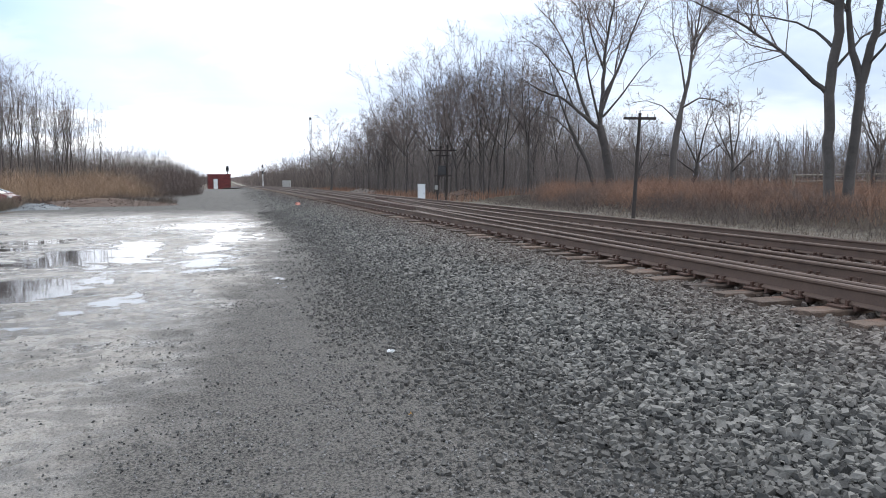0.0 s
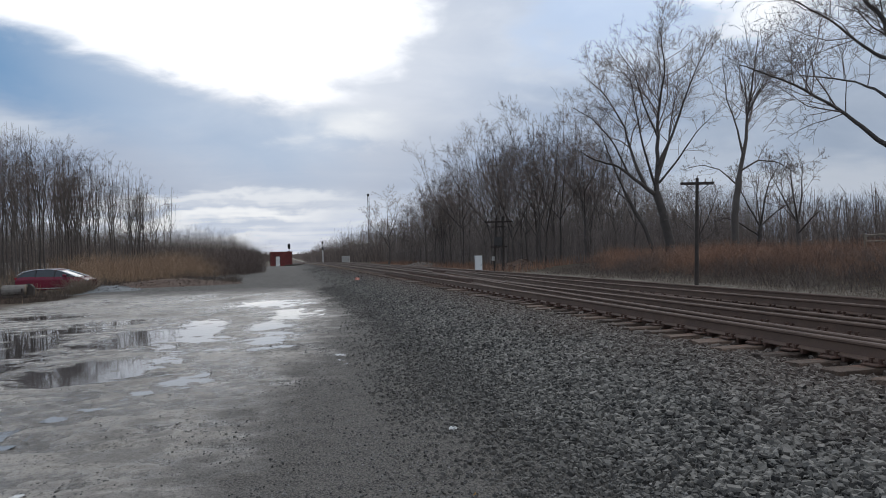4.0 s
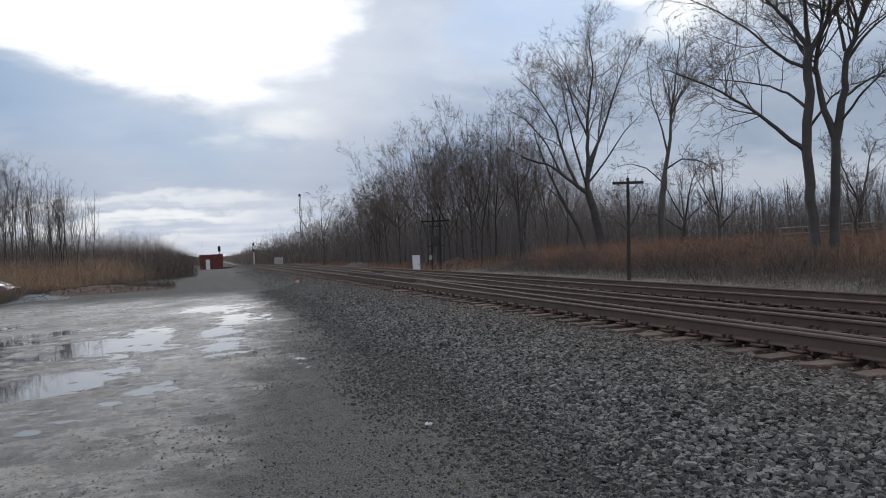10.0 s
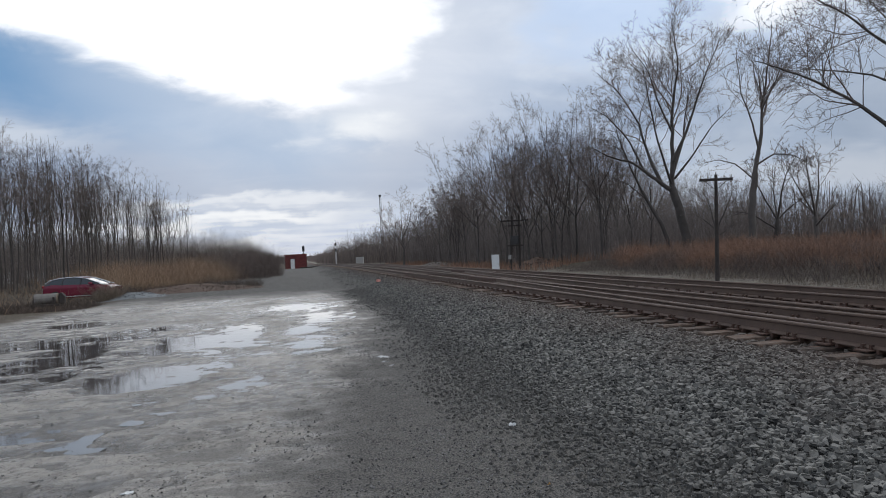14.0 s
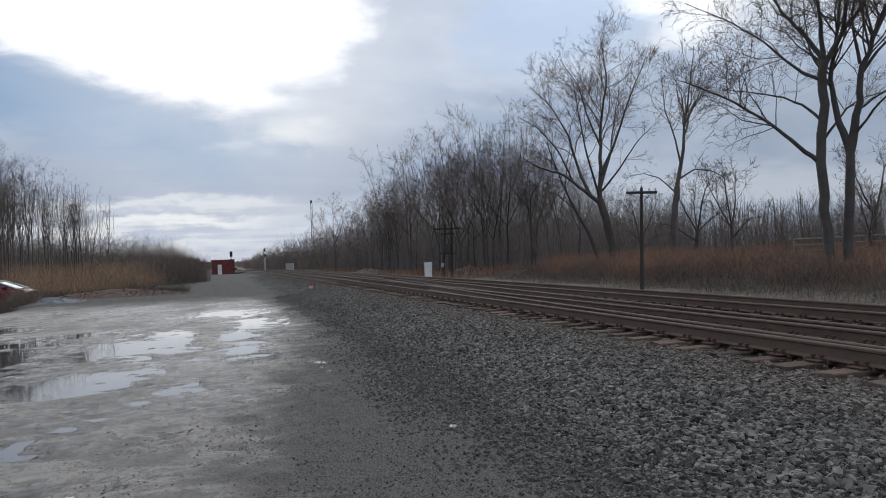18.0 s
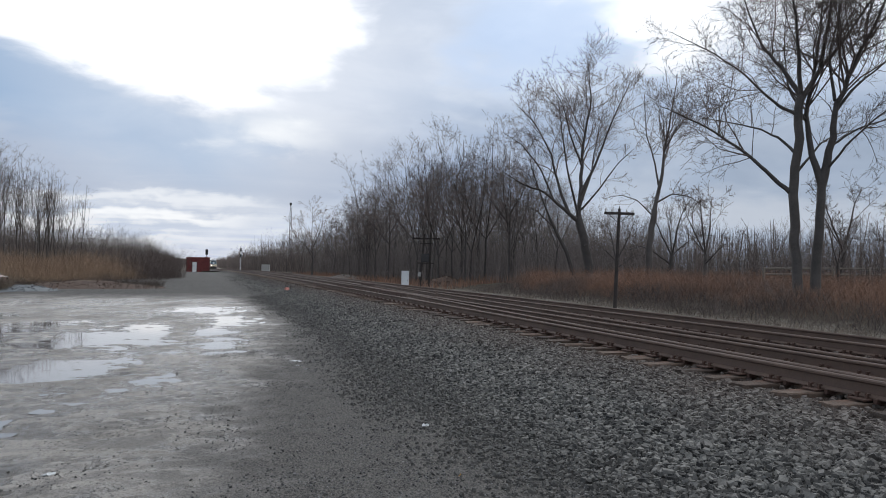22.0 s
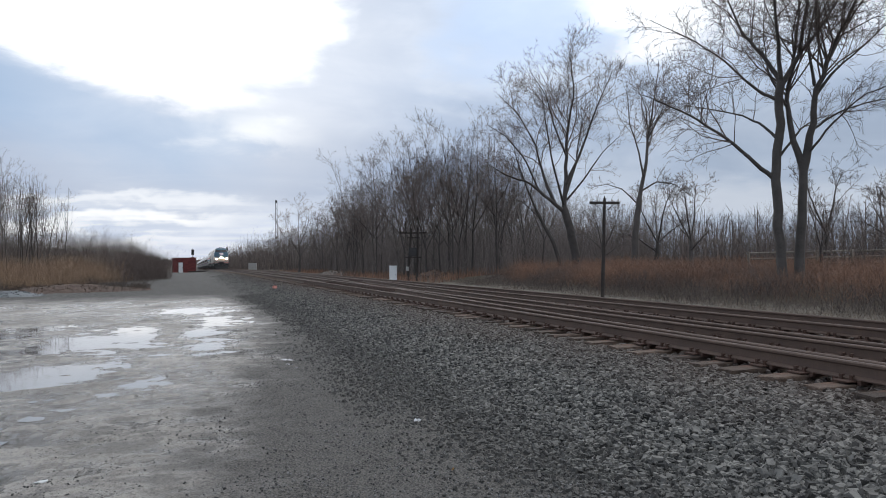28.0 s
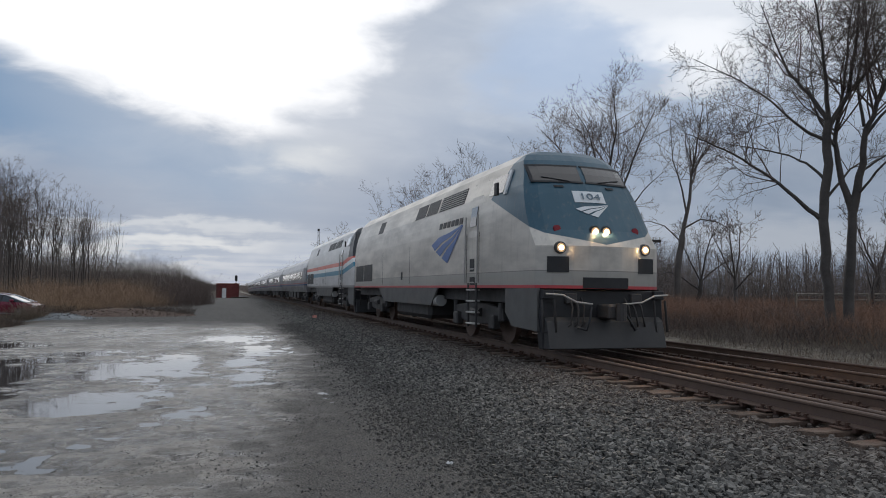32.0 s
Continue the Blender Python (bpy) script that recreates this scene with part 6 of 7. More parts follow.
# ---------------------------------------------------------------- train
def livery(name, kind):
    """Paint schemes laid out along the body: x across, y back from the nose, z up from the rail."""
    m = bpy.data.materials.new(name)
    m.use_nodes = True
    n = Nodes(m.node_tree)
    at = n.add("ShaderNodeTexCoord").outputs["Object"]
    x, y, z = n.add("ShaderNodeSeparateXYZ", Vector=at).outputs
    grime = n.noise(n.mapped(at, (1, 0.35, 1.4)), 1.6, 5, 0.6)
    fine = n.noise(at, 40, 3)
    silver = n.mix(n.step(grime, 0.3, 0.75), (0.61, 0.565, 0.495), (0.40, 0.37, 0.325))
    ax = n.math("ABSOLUTE", x)

    def band(v, a, b, soft=0.006):
        return n.math("MULTIPLY", n.step(v, a - soft, a + soft), n.step(v, b - soft, b + soft, 1.0, 0.0))
    metal = 0.22
    if kind == "blue":
        line = n.math("ADD", n.math("ADD", 2.235, n.math("MULTIPLY", ax, 0.20)), n.math("MULTIPLY", n.math("MAXIMUM", n.math("SUBTRACT", y, 0.35), 0.0), 0.37))
        blue = n.math("MULTIPLY", n.step(n.math("SUBTRACT", z, line), -0.008, 0.008), n.step(n.math("ADD", y, n.math("MULTIPLY", n.math("MAXIMUM", n.math("SUBTRACT", z, 3.45), 0.0), 1.0)), 2.86, 2.88, 1.0, 0.0))
        color = n.mix(blue, silver, n.mix(grime, (0.038, 0.098, 0.138), (0.027, 0.074, 0.106)))
        low = n.step(z, 1.68, 1.70, 1.0, 0.0)
        color = n.mix(n.math("MULTIPLY", low, 0.85), color, (0.36, 0.345, 0.31))
        color = n.mix(band(z, 1.685, 1.70), color, (0.20, 0.19, 0.175))
        color = n.mix(band(z, 1.325, 1.395), color, (0.55, 0.045, 0.06))
    elif kind == "striped":
        color = n.mix(n.step(grime, 0.2, 0.8), (0.62, 0.61, 0.59), (0.50, 0.49, 0.47))
        rise = n.math("ADD", z, n.math("MULTIPLY", n.math("MAXIMUM", n.math("SUBTRACT", 3.4, y), 0.0), -0.12))
        for a, b, c in ((2.50, 2.72, (0.62, 0.10, 0.06)), (2.27, 2.50, (0.75, 0.75, 0.74)), (2.02, 2.27, (0.03, 0.22, 0.33))):
            color = n.mix(band(rise, a, b), color, c)
        nose = n.math("MULTIPLY", n.step(y, 1.9, 1.95, 1.0, 0.0), n.step(z, 2.9, 2.92))
        color = n.mix(nose, color, (0.03, 0.03, 0.035))
        color = n.mix(n.step(z, 1.42, 1.46, 1.0, 0.0), color, (0.22, 0.215, 0.21))
    else:
        color = n.mix(n.step(grime, 0.25, 0.75), (0.42, 0.42, 0.43), (0.29, 0.29, 0.30))
        color = n.mix(band(z, 1.50, 1.62), color, (0.05, 0.10, 0.24))
        color = n.mix(band(z, 1.66, 1.72), color, (0.5, 0.06, 0.07))
        metal = 0.55
    streak = n.step(n.noise(n.mapped(at, (6, 6, 0.7)), 2.0, 4), 0.52, 0.8)
    color = n.mix(n.math("MULTIPLY", streak, 0.28), color, (0.20, 0.175, 0.15))
    color = n.mix(n.math("MULTIPLY", n.step(z, 1.2, 1.75, 1.0, 0.0), n.math("MULTIPLY", grime, 0.5)), color, (0.17, 0.145, 0.12))
    b = n.add("ShaderNodeBsdfPrincipled", Metallic=metal)
    n.feed(b.inputs["Base Color"], color)
    n.feed(b.inputs["Roughness"], n.math("ADD", n.math("MULTIPLY", grime, 0.25), 0.27))
    bump = n.add("ShaderNodeBump", Strength=0.06, Distance=0.01, Height=fine)
    n.tree.links.new(bump.outputs[0], b.inputs["Normal"])
    out = n.add("ShaderNodeOutputMaterial")
    n.tree.links.new(b.outputs[0], out.inputs[0])
    return m


BLUE_LIVERY, STRIPED, STEEL_CAR = livery("silver_and_blue_livery", "blue"), livery("striped_livery", "striped"), livery("stainless_car", "car")
CAB_GLASS = glassy("cab_glass", (0.050, 0.044, 0.040), 0.06)
SIDE_GLASS = glassy("side_glass", (0.012, 0.014, 0.018), 0.05)
GRILLE = mat("dark_grille", (0.035, 0.034, 0.034), (0.018, 0.018, 0.018), 0.6, 10, 60)
PILOT = mat("grey_pilot", (0.042, 0.041, 0.040), (0.025, 0.024, 0.024), 0.6, 2, 30, 0.5, 0.1, dirt=(0.06, 0.052, 0.045))
SKIRT = mat("dusty_grey_skirt", (0.105, 0.104, 0.098), (0.070, 0.069, 0.066), 0.6, 2, 30, 0.5, 0.1, dirt=(0.12, 0.10, 0.085))
LAMP_ON = glowing("headlight_lit", (1.0, 0.64, 0.36), 1.0)
LAMP_CORE = glowing("headlight_bulb", (1.0, 0.66, 0.34), 1400.0)
LAMP_RED = mat("red_lens", (0.30, 0.02, 0.03), (0.22, 0.015, 0.02), 0.2)
LOGO_BLUE = mat("logo_blue", (0.035, 0.12, 0.36), (0.03, 0.10, 0.30), 0.4, 5, 40, 0.3, 0.0)
LOGO_GREY = mat("numeral_grey", (0.16, 0.22, 0.26), (0.12, 0.17, 0.21), 0.5, 5, 40, 0.3, 0.0)
SIGN_WHITE = mat("sign_white", (0.72, 0.74, 0.74), (0.62, 0.64, 0.64), 0.5, 5, 40, 0.3, 0.0)
GRAB = mat("pale_grab_iron", (0.50, 0.48, 0.44), (0.30, 0.28, 0.26), 0.5, 8, 60)

LEVELS = [1.33, 1.60, 1.95, 2.20, 2.55, 2.85, 3.10, 3.30, 3.50, 3.70, 3.88, 4.03, 4.15, 4.23, 4.29]
LOCO_LONG, TAPER = 21.0, 0.955
RAISE = ((2.6, 3.3, 3.9, 4.2, 4.6), (0.0, 0.08, 0.13, 0.24, 0.27))


def half_width(z):
    return float(np.interp(z, (1.33, 2.6, 2.9, 3.2, 3.5, 4.03, 4.15, 4.23, 4.29), (1.50, 1.50, 1.485, 1.445, 1.375, 1.18, 1.03, 0.82, 0.42)))


def nose(x, z):
    """How far back the nose stands at a point of the front."""
    back = float(np.interp(z, (1.33, 2.20, 2.55, 3.26, 3.77, 3.95, 4.10, 4.23, 4.29), (-0.10, -0.11, 0.17, 0.66, 1.03, 1.20, 1.42, 1.70, 2.1)))
    return back + 0.31 * (abs(x) / 1.5) ** 1.6 + 0.08 * max(0.0, abs(x) / half_width(z) - 0.86) / 0.14


def loco_body():
    """Nose, sides, roof and back as one shell."""
    bm = bmesh.new()
    cols = np.array((-1, -0.93, -0.8, -0.5, -0.25, 0, 0.25, 0.5, 0.8, 0.93, 1))
    ys = (2.8, 6.0, 12.0, 18.0, LOCO_LONG)
    front = [[bm.verts.new((half_width(z) * c * TAPER, nose(half_width(z) * c, z), z)) for c in cols] for z in LEVELS]
    for a, b in zip(front, front[1:]):
        for i in range(len(cols) - 1):
            bm.faces.new((a[i], a[i + 1], b[i + 1], b[i]))
    last = [row[0] for row in front] + front[-1][1:-1] + [row[-1] for row in front[::-1]]
    for y in ys:
        ring = [bm.verts.new((v.co.x / (TAPER if y == ys[0] else 1.0), y, v.co.z + (0.02 if v.co.z > 4.2 else 0))) for v in last]
        for i in range(len(last) - 1):
            bm.faces.new((last[i], last[i + 1], ring[i + 1], ring[i]))
        last = ring
    bm.faces.new(last)
    bmesh.ops.recalc_face_normals(bm, faces=bm.faces)
    return bm


def on_nose(x0, x1, z0, z1, proud=0.012, deep=0.03, nx=6, nz=4, skew=0.0):
    """A panel that follows the nose, with thickness."""
    bm = bmesh.new()
    rows = {}
    for s, off in ((0, -proud), (1, deep)):
        for j in range(nz + 1):
            z = z0 + (z1 - z0) * j / nz
            for i in range(nx + 1):
                x = x0 + (x1 - x0) * i / nx + skew * (j / nz)
                rows[s, j, i] = bm.verts.new((x, nose(x, z) + off, z))
    for s in (0, 1):
        for j in range(nz):
            for i in range(nx):
                q = (rows[s, j, i], rows[s, j, i + 1], rows[s, j + 1, i + 1], rows[s, j + 1, i])
                bm.faces.new(q if s == 0 else q[::-1])
    edge = [(0, i) for i in range(nx)] + [(j, nx) for j in range(nz)] + [(nz, i) for i in range(nx, 0, -1)] + [(j, 0) for j in range(nz, 0, -1)]
    for k in range(len(edge)):
        a, b = edge[k], edge[(k + 1) % len(edge)]
        bm.faces.new((rows[0, a[0], a[1]], rows[1, a[0], a[1]], rows[1, b[0], b[1]], rows[0, b[0], b[1]]))
    bmesh.ops.recalc_face_normals(bm, faces=bm.faces)
    return bm


def side_panel(s, y0, y1, z0, z1, proud=0.012, deep=0.03):
    """A panel that follows the body's side."""
    bm = bmesh.new()
    v = {}
    for j, z in enumerate((z0, (z0 + z1) / 2, z1)):
        for i, y in enumerate((y0, y1)):
            for k, off in enumerate((proud, -deep)):
                v[j, i, k] = bm.verts.new((s * (half_width(z) + off), y, z))
    for j in range(2):
        bm.faces.new((v[j, 0, 0], v[j, 1, 0], v[j + 1, 1, 0], v[j + 1, 0, 0]))
        bm.faces.new((v[j, 0, 1], v[j, 1, 1], v[j + 1, 1, 1], v[j + 1, 0, 1]))
        for i in (0, 1):
            bm.faces.new((v[j, i, 0], v[j + 1, i, 0], v[j + 1, i, 1], v[j, i, 1]))
    for j in (0, 2):
        bm.faces.new((v[j, 0, 0], v[j, 1, 0], v[j, 1, 1], v[j, 0, 1]))
    bmesh.ops.recalc_face_normals(bm, faces=bm.faces)
    return bm


def bogie(thing, y, long, wheel_r, gauge=0.7535):
    frame_ = part("bogie", boxed(-1.12, 1.12, y - long / 2 - 0.35, y + long / 2 + 0.35, 0.55, 0.82, bevel=0.05), DARK_STEEL, thing, "dirty steel truck")
    for s in (-1, 1):
        part("side_frame", prism([(y - long / 2 - 0.5, 0.55), (y - long / 2 - 0.4, 0.85), (y - 0.5, 0.95), (y + 0.5, 0.95), (y + long / 2 + 0.4, 0.85), (y + long / 2 + 0.5, 0.55), (y + 0.6, 0.42), (y - 0.6, 0.42)], "x", s * 1.12 - 0.09, s * 1.12 + 0.09, 0.02), DARK_STEEL, frame_)
        for e in (-1, 1):
            w = y + e * long / 2
            part("wheel", rod((s * (gauge - 0.01), w, wheel_r), (s * (gauge + 0.12), w, wheel_r), wheel_r, wheel_r, 28), RUST, frame_, "worn steel wheel")
            part("axle_box", boxed(s * 1.24 - 0.10, s * 1.24 + 0.10, w - 0.17, w + 0.17, wheel_r - 0.17, wheel_r + 0.17, bevel=0.03), DARK_STEEL, frame_)
            part("spring", rod((s * 1.18, w + e * 0.33, 0.60), (s * 1.18, w + e * 0.33, 0.98), 0.08, 0.08, 10), DARK_STEEL, frame_)
        part("brake_cylinder", rod((s * 1.22, y - 0.45, 0.72), (s * 1.22, y + 0.25, 0.72), 0.11, 0.11, 10), DARK_STEEL, frame_)


def swoosh(place, parent, material):
    """The painted mark as three plain curved blades that meet in a tip; place(u, v) gives a point, u along and v up."""
    blades = (((0.0, 0.62), (0.25, 0.80), (0.60, 0.87), (1, 1), (0.12, 0.43), (0.35, 0.63), (0.65, 0.76), (1, 0.985)),
              ((0.16, 0.39), (0.40, 0.59), (0.70, 0.73), (1, 0.98), (0.31, 0.23), (0.50, 0.46), (0.74, 0.66), (1, 0.965)),
              ((0.36, 0.17), (0.55, 0.42), (0.78, 0.64), (1, 0.96), (0.56, 0.0), (0.69, 0.30), (0.85, 0.62), (1, 0.945)))
    for blade in blades:
        bm = bmesh.new()
        t = np.linspace(0, 3, 13)
        high = [(np.interp(k, range(4), [p[0] for p in blade[:4]]), np.interp(k, range(4), [p[1] for p in blade[:4]])) for k in t]
        low = [(np.interp(k, range(4), [p[0] for p in blade[4:]]), np.interp(k, range(4), [p[1] for p in blade[4:]])) for k in t]
        vs = [(bm.verts.new(place(*p)), bm.verts.new(place(*q))) for p, q in zip(high, low)]
        for (p, q), (p2, q2) in zip(vs, vs[1:]):
            bm.faces.new((p, q, q2, p2))
        bmesh.ops.recalc_face_normals(bm, faces=bm.faces)
        bmesh.ops.solidify(bm, geom=bm.faces[:], thickness=0.004)
        part("mark", bm, material, parent, "plain curved blade of the painted mark")


def lettering(text, size, material, parent, m, thick=0.004):
    curve = bpy.data.curves.new("numerals", "FONT")
    curve.body, curve.size, curve.extrude, curve.align_x, curve.align_y = text, size, thick, "CENTER", "CENTER"
    ob = new("numerals", curve)
    me = bpy.data.meshes.new_from_object(ob)
    bpy.data.objects.remove(ob)
    me.materials.append(material)
    made = part("numerals", me, None, parent, "painted numerals")
    made.matrix_basis = m
    return made


def ladder_and_door(thing, s, y):
    door = part("cab_door", side_panel(s, y - 0.38, y + 0.38, 1.65, 3.55, 0.014), thing.children[0].data.materials[0], thing, "flush cab door")
    part("door_window", side_panel(s, y - 0.22, y + 0.22, 2.85, 3.3, 0.02, 0.0), SIDE_GLASS, door)
    for e in (-0.46, 0.46):
        part("grab_iron", rod((s * 1.56, y + e, 1.45), (s * 1.53, y + e, 3.1), 0.022, 0.022, 6), GRAB, thing)
    for e in (-0.3, 0.3):
        part("ladder_rail", rod((s * 1.50, y + e, 0.35), (s * 1.50, y + e, 1.45), 0.03, 0.03, 6), DARK_STEEL, thing)
    # no holes are cut: flat black panels stand for the shade inside the footholds
    for z0, z1 in ((1.74, 2.06), (1.40, 1.60)):
        part("step_recess", side_panel(s, y - 0.17, y + 0.17, z0, z1, 0.018), BLACK, thing, "flat black panel painted for the shade inside a foothold")
        part("step", boxed(s * 1.51 - 0.02, s * 1.51 + 0.03, y - 0.16, y + 0.16, z0 + 0.05, z0 + 0.08, bevel=0.006), GRAB, thing)
    for i in range(4):
        part("step", boxed(s * 1.47 - 0.10, s * 1.47 + 0.07, y - 0.3, y + 0.3, 0.42 + i * 0.28, 0.46 + i * 0.28, bevel=0.006), GRAB, thing)


def locomotive(paint, label, lit):
    ob = empty("locomotive", (0, 0, 0), label, "locomotive", "passenger train")
    part("body", loco_body(), paint, ob)
    # windscreen, lamps and boards
    for s in (-1, 1):
        part("windscreen", on_nose(0.06 if s > 0 else -1.13, 1.13 if s > 0 else -0.06, 3.58, 3.91, 0.014), CAB_GLASS, ob, "tinted windscreen pane")
        part("windscreen_frame", on_nose(s * 0.60 - 0.57, s * 0.60 + 0.57, 3.54, 3.58, 0.018, 0.02, 6, 1), BLACK, ob)
        part("windscreen_frame", on_nose(s * 0.60 - 0.57, s * 0.60 + 0.57, 3.91, 3.94, 0.018, 0.02, 6, 1), BLACK, ob)
        part("windscreen_frame", on_nose(s * 1.155 - 0.025, s * 1.155 + 0.025, 3.54, 3.94, 0.018, 0.02, 1, 4), BLACK, ob)
        part("wiper", rod((s * 0.35, nose(s * 0.35, 3.57) - 0.03, 3.57), (s * 0.95, nose(s * 0.95, 3.66) - 0.03, 3.66), 0.012, 0.012, 5), BLACK, ob)
        part("number_lamp", on_nose(s * 1.02 - 0.21, s * 1.02 + 0.21, 1.66, 1.98, 0.006, 0.06), BLACK, ob, "dark square side board")
        z = 2.16
        y = nose(s * 0.98, z)
        lamp = part("ditch_light", rod((s * 0.98, y + 0.05, z), (s * 0.98, y - 0.025, z), 0.13, 0.12, 18), PILOT, ob, "lit ditch light")
        part("lens", rod((s * 0.98, y - 0.024, z), (s * 0.98, y - 0.032, z), 0.095, 0.09, 18), LAMP_ON if lit else GREY_PAINT, lamp)
        if lit:
            part("bulb", rod((s * 0.98, y - 0.030, z), (s * 0.98, y - 0.040, z), 0.044, 0.040, 12), LAMP_CORE, lamp)
        y = nose(s * 0.14, 2.55)
        lamp = part("headlight", rod((s * 0.13, y + 0.06, 2.52), (s * 0.13, y - 0.03, 2.52), 0.125, 0.12, 18), BLACK, ob, "lit headlight")
        part("lens", rod((s * 0.13, y - 0.028, 2.52), (s * 0.13, y - 0.036, 2.52), 0.095, 0.09, 18), LAMP_ON if lit else GREY_PAINT, lamp)
        if lit:
            part("bulb", rod((s * 0.13, y - 0.034, 2.52), (s * 0.13, y - 0.044, 2.52), 0.044, 0.040, 12), LAMP_CORE, lamp)
        y = nose(s * 0.92, 2.55) + 0.02
        part("marker_lamp", rod((s * 0.92, y + 0.05, 2.56), (s * 0.92, y - 0.02, 2.56), 0.085, 0.08, 14), LAMP_RED, ob, "dark red marker lamp")
        part("vent_slot", on_nose(s * 0.62 - 0.10, s * 0.62 + 0.10, 3.44, 3.48, 0.02, 0.02, 3, 1), BLACK, ob)
        part("corner_step", boxed(s * 1.28 - 0.12, s * 1.28 + 0.12, -0.02, 0.20, 1.12, 1.30, bevel=0.01), BLACK, ob)
        part("side_window", side_panel(s, 2.15, 3.05, 3.45, 3.86, 0.012), SIDE_GLASS, ob, "cab side window")
        part("window_pillar", side_panel(s, 1.98, 2.12, 3.40, 3.92, 0.014), SIGN_WHITE, ob)
        part("mirror", boxed(s * 1.60 - 0.03, s * 1.60 + 0.03, 1.95, 2.12, 3.35, 3.62, bevel=0.01), BLACK, ob)
        ladder_and_door(ob, s, 3.90)
        # grilles and hatches along the upper side
        grille = part("air_grille", side_panel(s, 4.98, 7.28, 3.50, 3.90, 0.008), GRILLE, ob, "louvred air grille")
        for i in range(6):
            part("slat", side_panel(s, 5.0, 7.26, 3.52 + i * 0.062, 3.542 + i * 0.062, 0.028, 0.0), GREY_PAINT, grille)
        for y0 in (7.5, 8.85):
            part("air_grille", side_panel(s, y0, y0 + 1.22, 3.50, 3.90, 0.010), GRILLE, ob, "dark screened opening")
        part("air_grille", side_panel(s, 15.2, 16.1, 3.46, 3.90, 0.010), GRILLE, ob, "dark screened opening")
        for y0 in (16.7, 18.7):
            part("low_grille", side_panel(s, y0, y0 + 1.85, 1.60, 2.32, 0.010), GRILLE, ob, "dark low air intake")
        part("fuel_filler", side_panel(s, 11.3, 11.5, 1.60, 1.88, 0.012), BLACK, ob)
        for y0 in (3.42, 4.36, 10.3, 14.6, 20.9):
            part("seam", side_panel(s, y0, y0 + 0.025, 1.45, 3.9, 0.005), PILOT, ob)
        part("skirt", prism([(7.0, 1.33), (7.7, 0.80), (14.3, 0.80), (15.3, 1.33)], "x", s * 1.46 - 0.03, s * 1.46 + 0.03), SKIRT, ob, "grey lower skirt")
        part("skirt", prism([(0.14, 0.46), (0.14, 1.33), (1.84, 1.33), (1.84, 0.80), (1.45, 0.50)], "x", s * 1.42 - 0.03, s * 1.42 + 0.03), SKIRT, ob, "grey front skirt")
        part("hose", tube_mesh("hose", [(np.array([(s * 0.35, -0.08, 0.95), (s * 0.45, -0.22, 0.7), (s * 0.55, -0.25, 0.5), (s * 0.7, -0.15, 0.55)]), np.full(4, 0.025), 6)]), BLACK, ob)
        part("uncoupling_lever", tube_mesh("lever", [(np.array([(s * 0.35, -0.12, 1.02), (s * 0.75, -0.2, 1.06), (s * 1.05, -0.2, 1.2), (s * 1.4, -0.15, 1.22)]), np.full(4, 0.02), 6)]), GRAB, ob, "pale uncoupling lever")
    part("pilot", prism([(-1.35, 0.10), (-1.42, 0.75), (-1.38, 1.30), (1.38, 1.30), (1.42, 0.75), (1.35, 0.10)], "y", 0.06, 0.28, 0.02), BLACK, ob, "black steel pilot plate")
    for hx, hz in ((-0.75, 0.95), (-0.62, 0.9), (-0.5, 0.98), (0.5, 0.95), (0.64, 0.9), (0.78, 0.97)):
        part("cable", tube_mesh("cable", [(np.array([(hx, 0.12, 1.2), (hx * 1.03, -0.08, hz), (hx * 1.1, -0.12, 0.62), (hx * 1.22, -0.02, 0.50), (hx * 1.3, 0.12, 0.62)]), np.full(5, 0.022), 6)]), DARK_STEEL, ob)
    for s in (-1, 1):
        part("corner_stirrup", tube_mesh("stirrup", [(np.array([(s * 1.15, -0.02, 1.1), (s * 1.15, -0.10, 0.45), (s * 1.42, -0.10, 0.45), (s * 1.42, -0.02, 1.1)]), np.full(4, 0.025), 6)]), DARK_STEEL, ob)
        part("socket_box", boxed(s * 0.75 - 0.13, s * 0.75 + 0.13, 0.0, 0.13, 1.02, 1.24, bevel=0.02), DARK_STEEL, ob)
    part("snow_plow", prism([(0.12, 0.12), (-0.20, 0.13), (-0.06, 0.66), (0.12, 0.80)], "x", -1.34, 1.34, 0.01), PILOT, ob)
    coupler = part("coupler", boxed(-0.14, 0.14, -0.42, 0.15, 0.72, 1.02, bevel=0.04), DARK_STEEL, ob, "steel knuckle coupler")
    part("knuckle", rod((0.1, -0.46, 0.70), (0.1, -0.46, 1.04), 0.11, 0.11, 10), DARK_STEEL, coupler)
    # the nose has no recess here: its dark inside is a black panel
    part("buffer_recess", on_nose(-0.52, 0.52, 1.34, 1.56, 0.012, 0.05), BLACK, ob, "flat black panel painted for the shaded recess over the coupler")
    board = part("number_board", on_nose(-0.37, 0.37, 3.12, 3.36, 0.012, 0.02), SIGN_WHITE, ob, "white number board") if lit else None
    if lit:
        slope = math.degrees(math.atan2(nose(0, 3.36) - nose(0, 3.12), 0.26))
        lettering("104", 0.24, LOGO_GREY, board, pose(0, nose(0, 3.24) - 0.034, 3.24, 90 - slope, 0, 0) @ Matrix.Diagonal((1.45, 1, 1, 1)))
        swoosh(lambda u, v: (-0.40 + 0.80 * u, nose(-0.40 + 0.80 * u, 2.82 + 0.27 * v) - 0.016, 2.82 + 0.27 * v), ob, SIGN_WHITE)
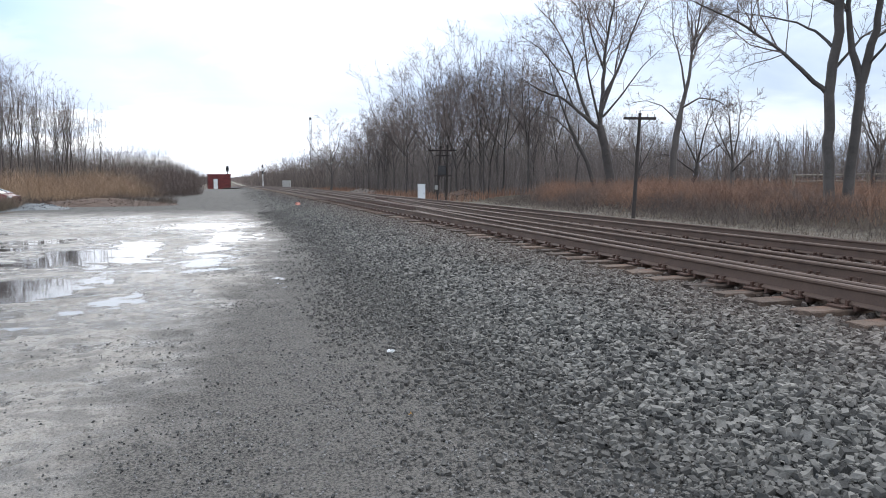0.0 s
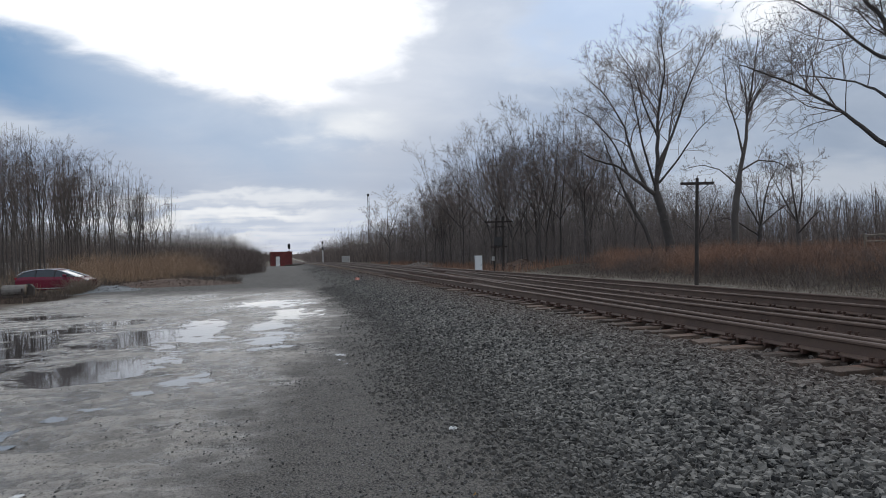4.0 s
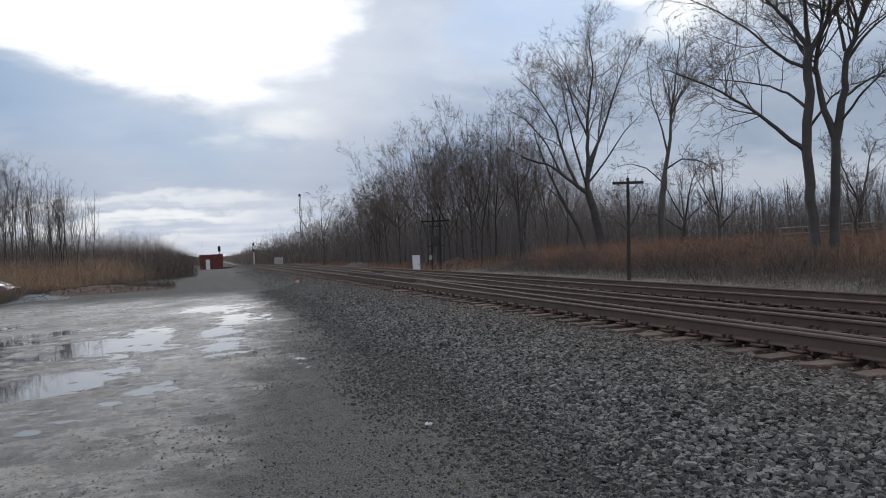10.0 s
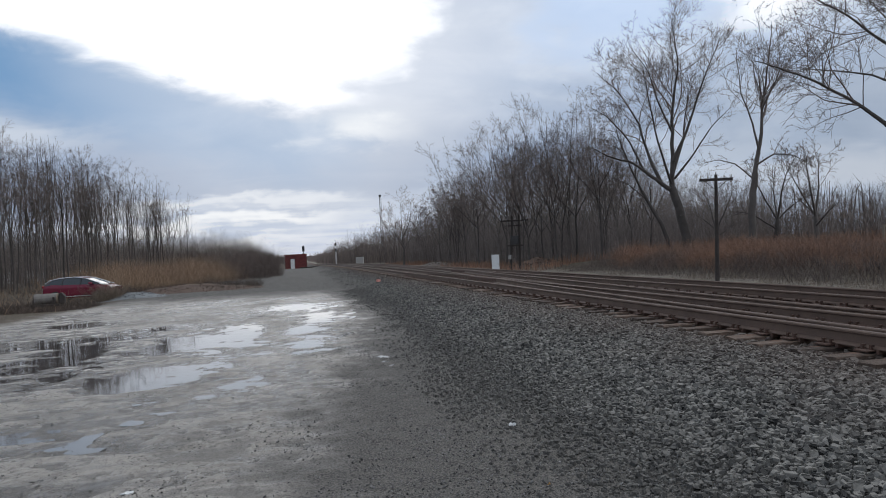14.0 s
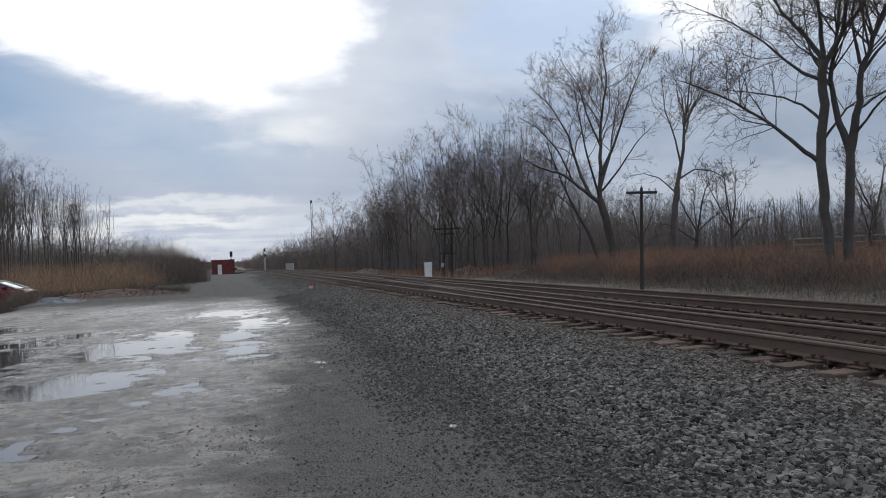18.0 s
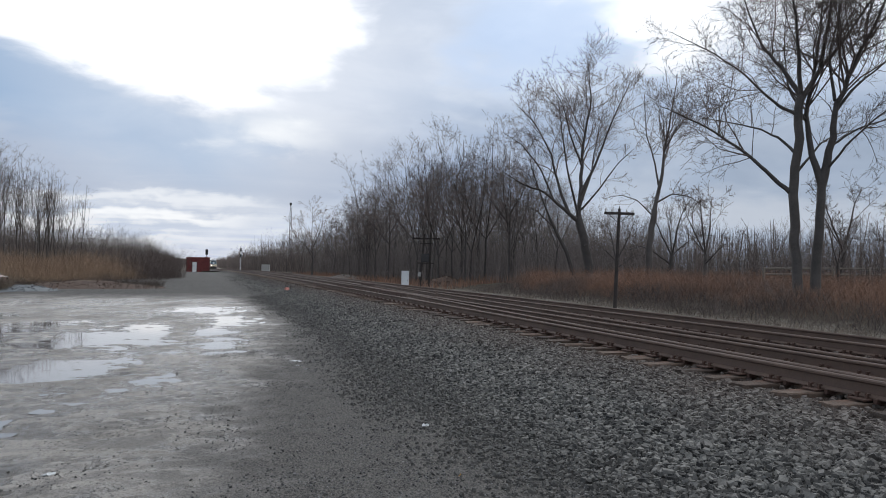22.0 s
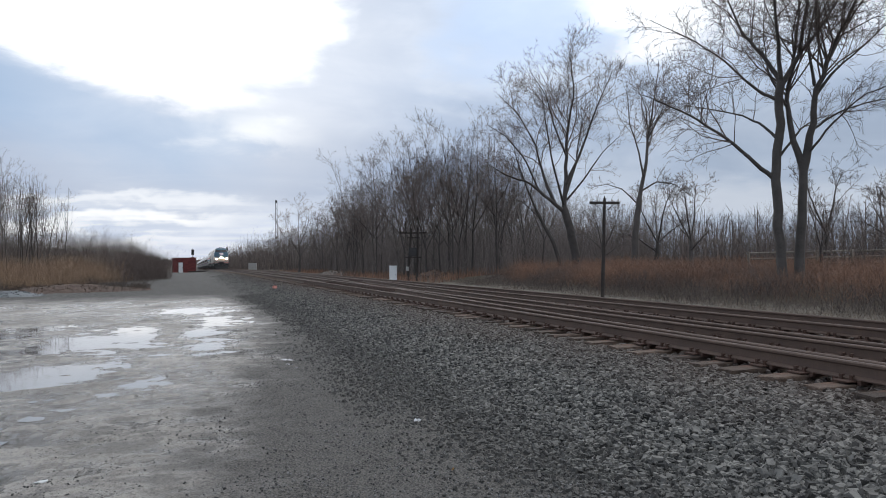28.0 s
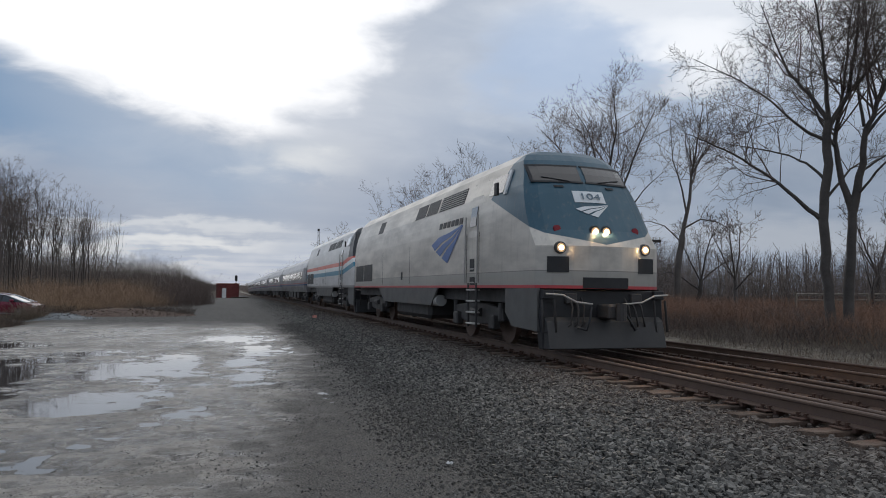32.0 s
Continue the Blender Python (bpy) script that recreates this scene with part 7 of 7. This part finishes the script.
        for s in (-1, 1):
            swoosh(lambda u, v: (s * (half_width(2.02 + 0.95 * v) + 0.012), 4.75 + 2.85 * (1 - u), 2.02 + 0.95 * v), ob, LOGO_BLUE)
            for i in range(6):
                part("letter_bar", side_panel(s, 4.8 + i * 0.37, 4.8 + i * 0.37 + 0.26, 2.99, 3.14, 0.012), PILOT, ob, "plain bar in place of a painted letter")
    # underframe, tank, roof
    part("underframe", boxed(-1.2, 1.2, 0.35, LOCO_LONG - 0.1, 1.0, 1.34), DARK_STEEL, ob)
    tank = part("fuel_tank", boxed(-1.28, 1.28, 8.6, 13.0, 0.35, 1.05, bevel=0.12), DARK_STEEL, ob, "black fuel tank")
    part("air_reservoir", rod((-1.30, 7.2, 0.95), (-1.30, 8.5, 0.95), 0.17, 0.17, 14), GREY_PAINT, tank)
    part("air_reservoir", rod((-1.30, 13.2, 0.95), (-1.30, 14.4, 0.95), 0.17, 0.17, 14), GREY_PAINT, tank)
    bogie(ob, 4.4, 2.75, 0.51)
    bogie(ob, 16.9, 2.75, 0.51)
    part("horn", boxed(-0.35, 0.35, 2.9, 3.3, 4.25, 4.40, bevel=0.04), PILOT, ob)
    for y0 in (8.5, 10.5, 15.5, 17.5):
        part("roof_fan", rod((0, y0, 4.24), (0, y0, 4.33), 0.62, 0.60, 20), PILOT, ob)
    part("exhaust", boxed(-0.45, 0.45, 12.2, 13.4, 4.24, 4.36, bevel=0.03), GRILLE, ob)
    # the cab and roof stand higher than the straight lower side
    for child in ob.children_recursive:
        if child.matrix_basis.translation.length > 0.01:
            z = child.location.z
            child.location.z = z + float(np.interp(z, RAISE[0], RAISE[1]))
            continue
        me = child.data
        co = np.zeros(len(me.vertices) * 3, np.float32)
        me.vertices.foreach_get("co", co)
        co = co.reshape(-1, 3)
        co[:, 2] += np.interp(co[:, 2], RAISE[0], RAISE[1])
        me.vertices.foreach_set("co", co.ravel())
        me.update()
    return ob


def coach(label):
    ob = empty("passenger_coach", (0, 0, 0), label, "passenger coach", "passenger train")
    # ring of the tube-shaped body
    half = [(1.42, 0.98), (1.52, 1.35), (1.57, 1.9), (1.57, 2.4), (1.50, 2.9), (1.33, 3.35), (1.02, 3.68), (0.55, 3.84), (0.0, 3.88)]
    ring = half + [(-a, b) for a, b in half[-2::-1]]
    bm = prism(ring, "y", 0.35, 25.65)
    part("body", bm, STEEL_CAR, ob, "fluted stainless steel tube body")
    me = bpy.data.meshes.new("window")
    bm = bmesh.new()
    box(bm, -0.02, 0.02, 0, 0.92, 2.02, 2.62, 0.006)
    bm.to_mesh(me)
    bm.free()
    me.materials.append(SIDE_GLASS)
    for s in (-1, 1):
        part("window_band", prism([(s * 1.565, 1.96), (s * 1.585, 1.98), (s * 1.575, 2.66), (s * 1.55, 2.68)], "y", 2.6, 23.4), GREY_PAINT, ob, "grey band round the windows")
        for i in range(17):
            part("window", me, None, ob, "").matrix_basis = pose(s * 1.578, 3.0 + i * 1.19, 0)
        for y0 in (1.0, 24.2):
            part("door", boxed(s * 1.575 - 0.02, s * 1.575 + 0.02, y0, y0 + 0.8, 1.15, 2.9, bevel=0.01), STEEL_CAR, ob, "end door")
        for i in range(5):
            part("flute", boxed(s * 1.56 - 0.02, s * 1.56 + 0.02, 2.0, 24.0, 1.40 + i * 0.10, 1.44 + i * 0.10), STEEL_CAR, ob)
        for y0 in (7.5, 10.5, 13.5, 16.0):
            part("underfloor_box", boxed(s * 0.95 - 0.4, s * 0.95 + 0.4, y0, y0 + 1.7, 0.42, 1.0, bevel=0.03), DARK_STEEL, ob)
    part("gangway", boxed(-0.55, 0.55, 0.0, 26.0, 1.15, 3.3, bevel=0.03), BLACK, ob, "black rubber gangway")
    part("roof_unit", boxed(-0.5, 0.5, 9.0, 11.5, 3.82, 3.94, bevel=0.03), STEEL_CAR, ob)
    bogie(ob, 3.6, 2.6, 0.46)
    bogie(ob, 22.4, 2.6, 0.46)
    return ob


LEAD = locomotive(BLUE_LIVERY, "silver and blue diesel passenger locomotive with lit headlights", True)
SECOND = locomotive(STRIPED, "silver diesel locomotive with red, white and blue stripes", False)
COACH = coach("stainless steel passenger coach with a row of windows")
COACHES = [COACH] + [copy_thing(COACH, pose(0, 0, 0)) for _ in range(5)]

RAIL_TOP = NEAR_TIE + 0.205
SPEED, FRONT_AT_END = 35.3, 11.9


def motions():
    """The train runs towards the camera along the near track at an even speed."""
    offset = 0.0
    for thing, long in [(LEAD, 21.35), (SECOND, 21.2)] + [(c, 26.05) for c in COACHES]:
        rows = []
        for i in range(33):
            y = FRONT_AT_END + SPEED * (32 - i) + offset
            za, zb = float(fall(y)), float(fall(y + long))
            rows.append((float(i), pose(NEAR_MID, y, RAIL_TOP + za, math.degrees(math.atan2(zb - za, long)), 0, 0)))
        walk(thing, rows)
        offset += long


motions()
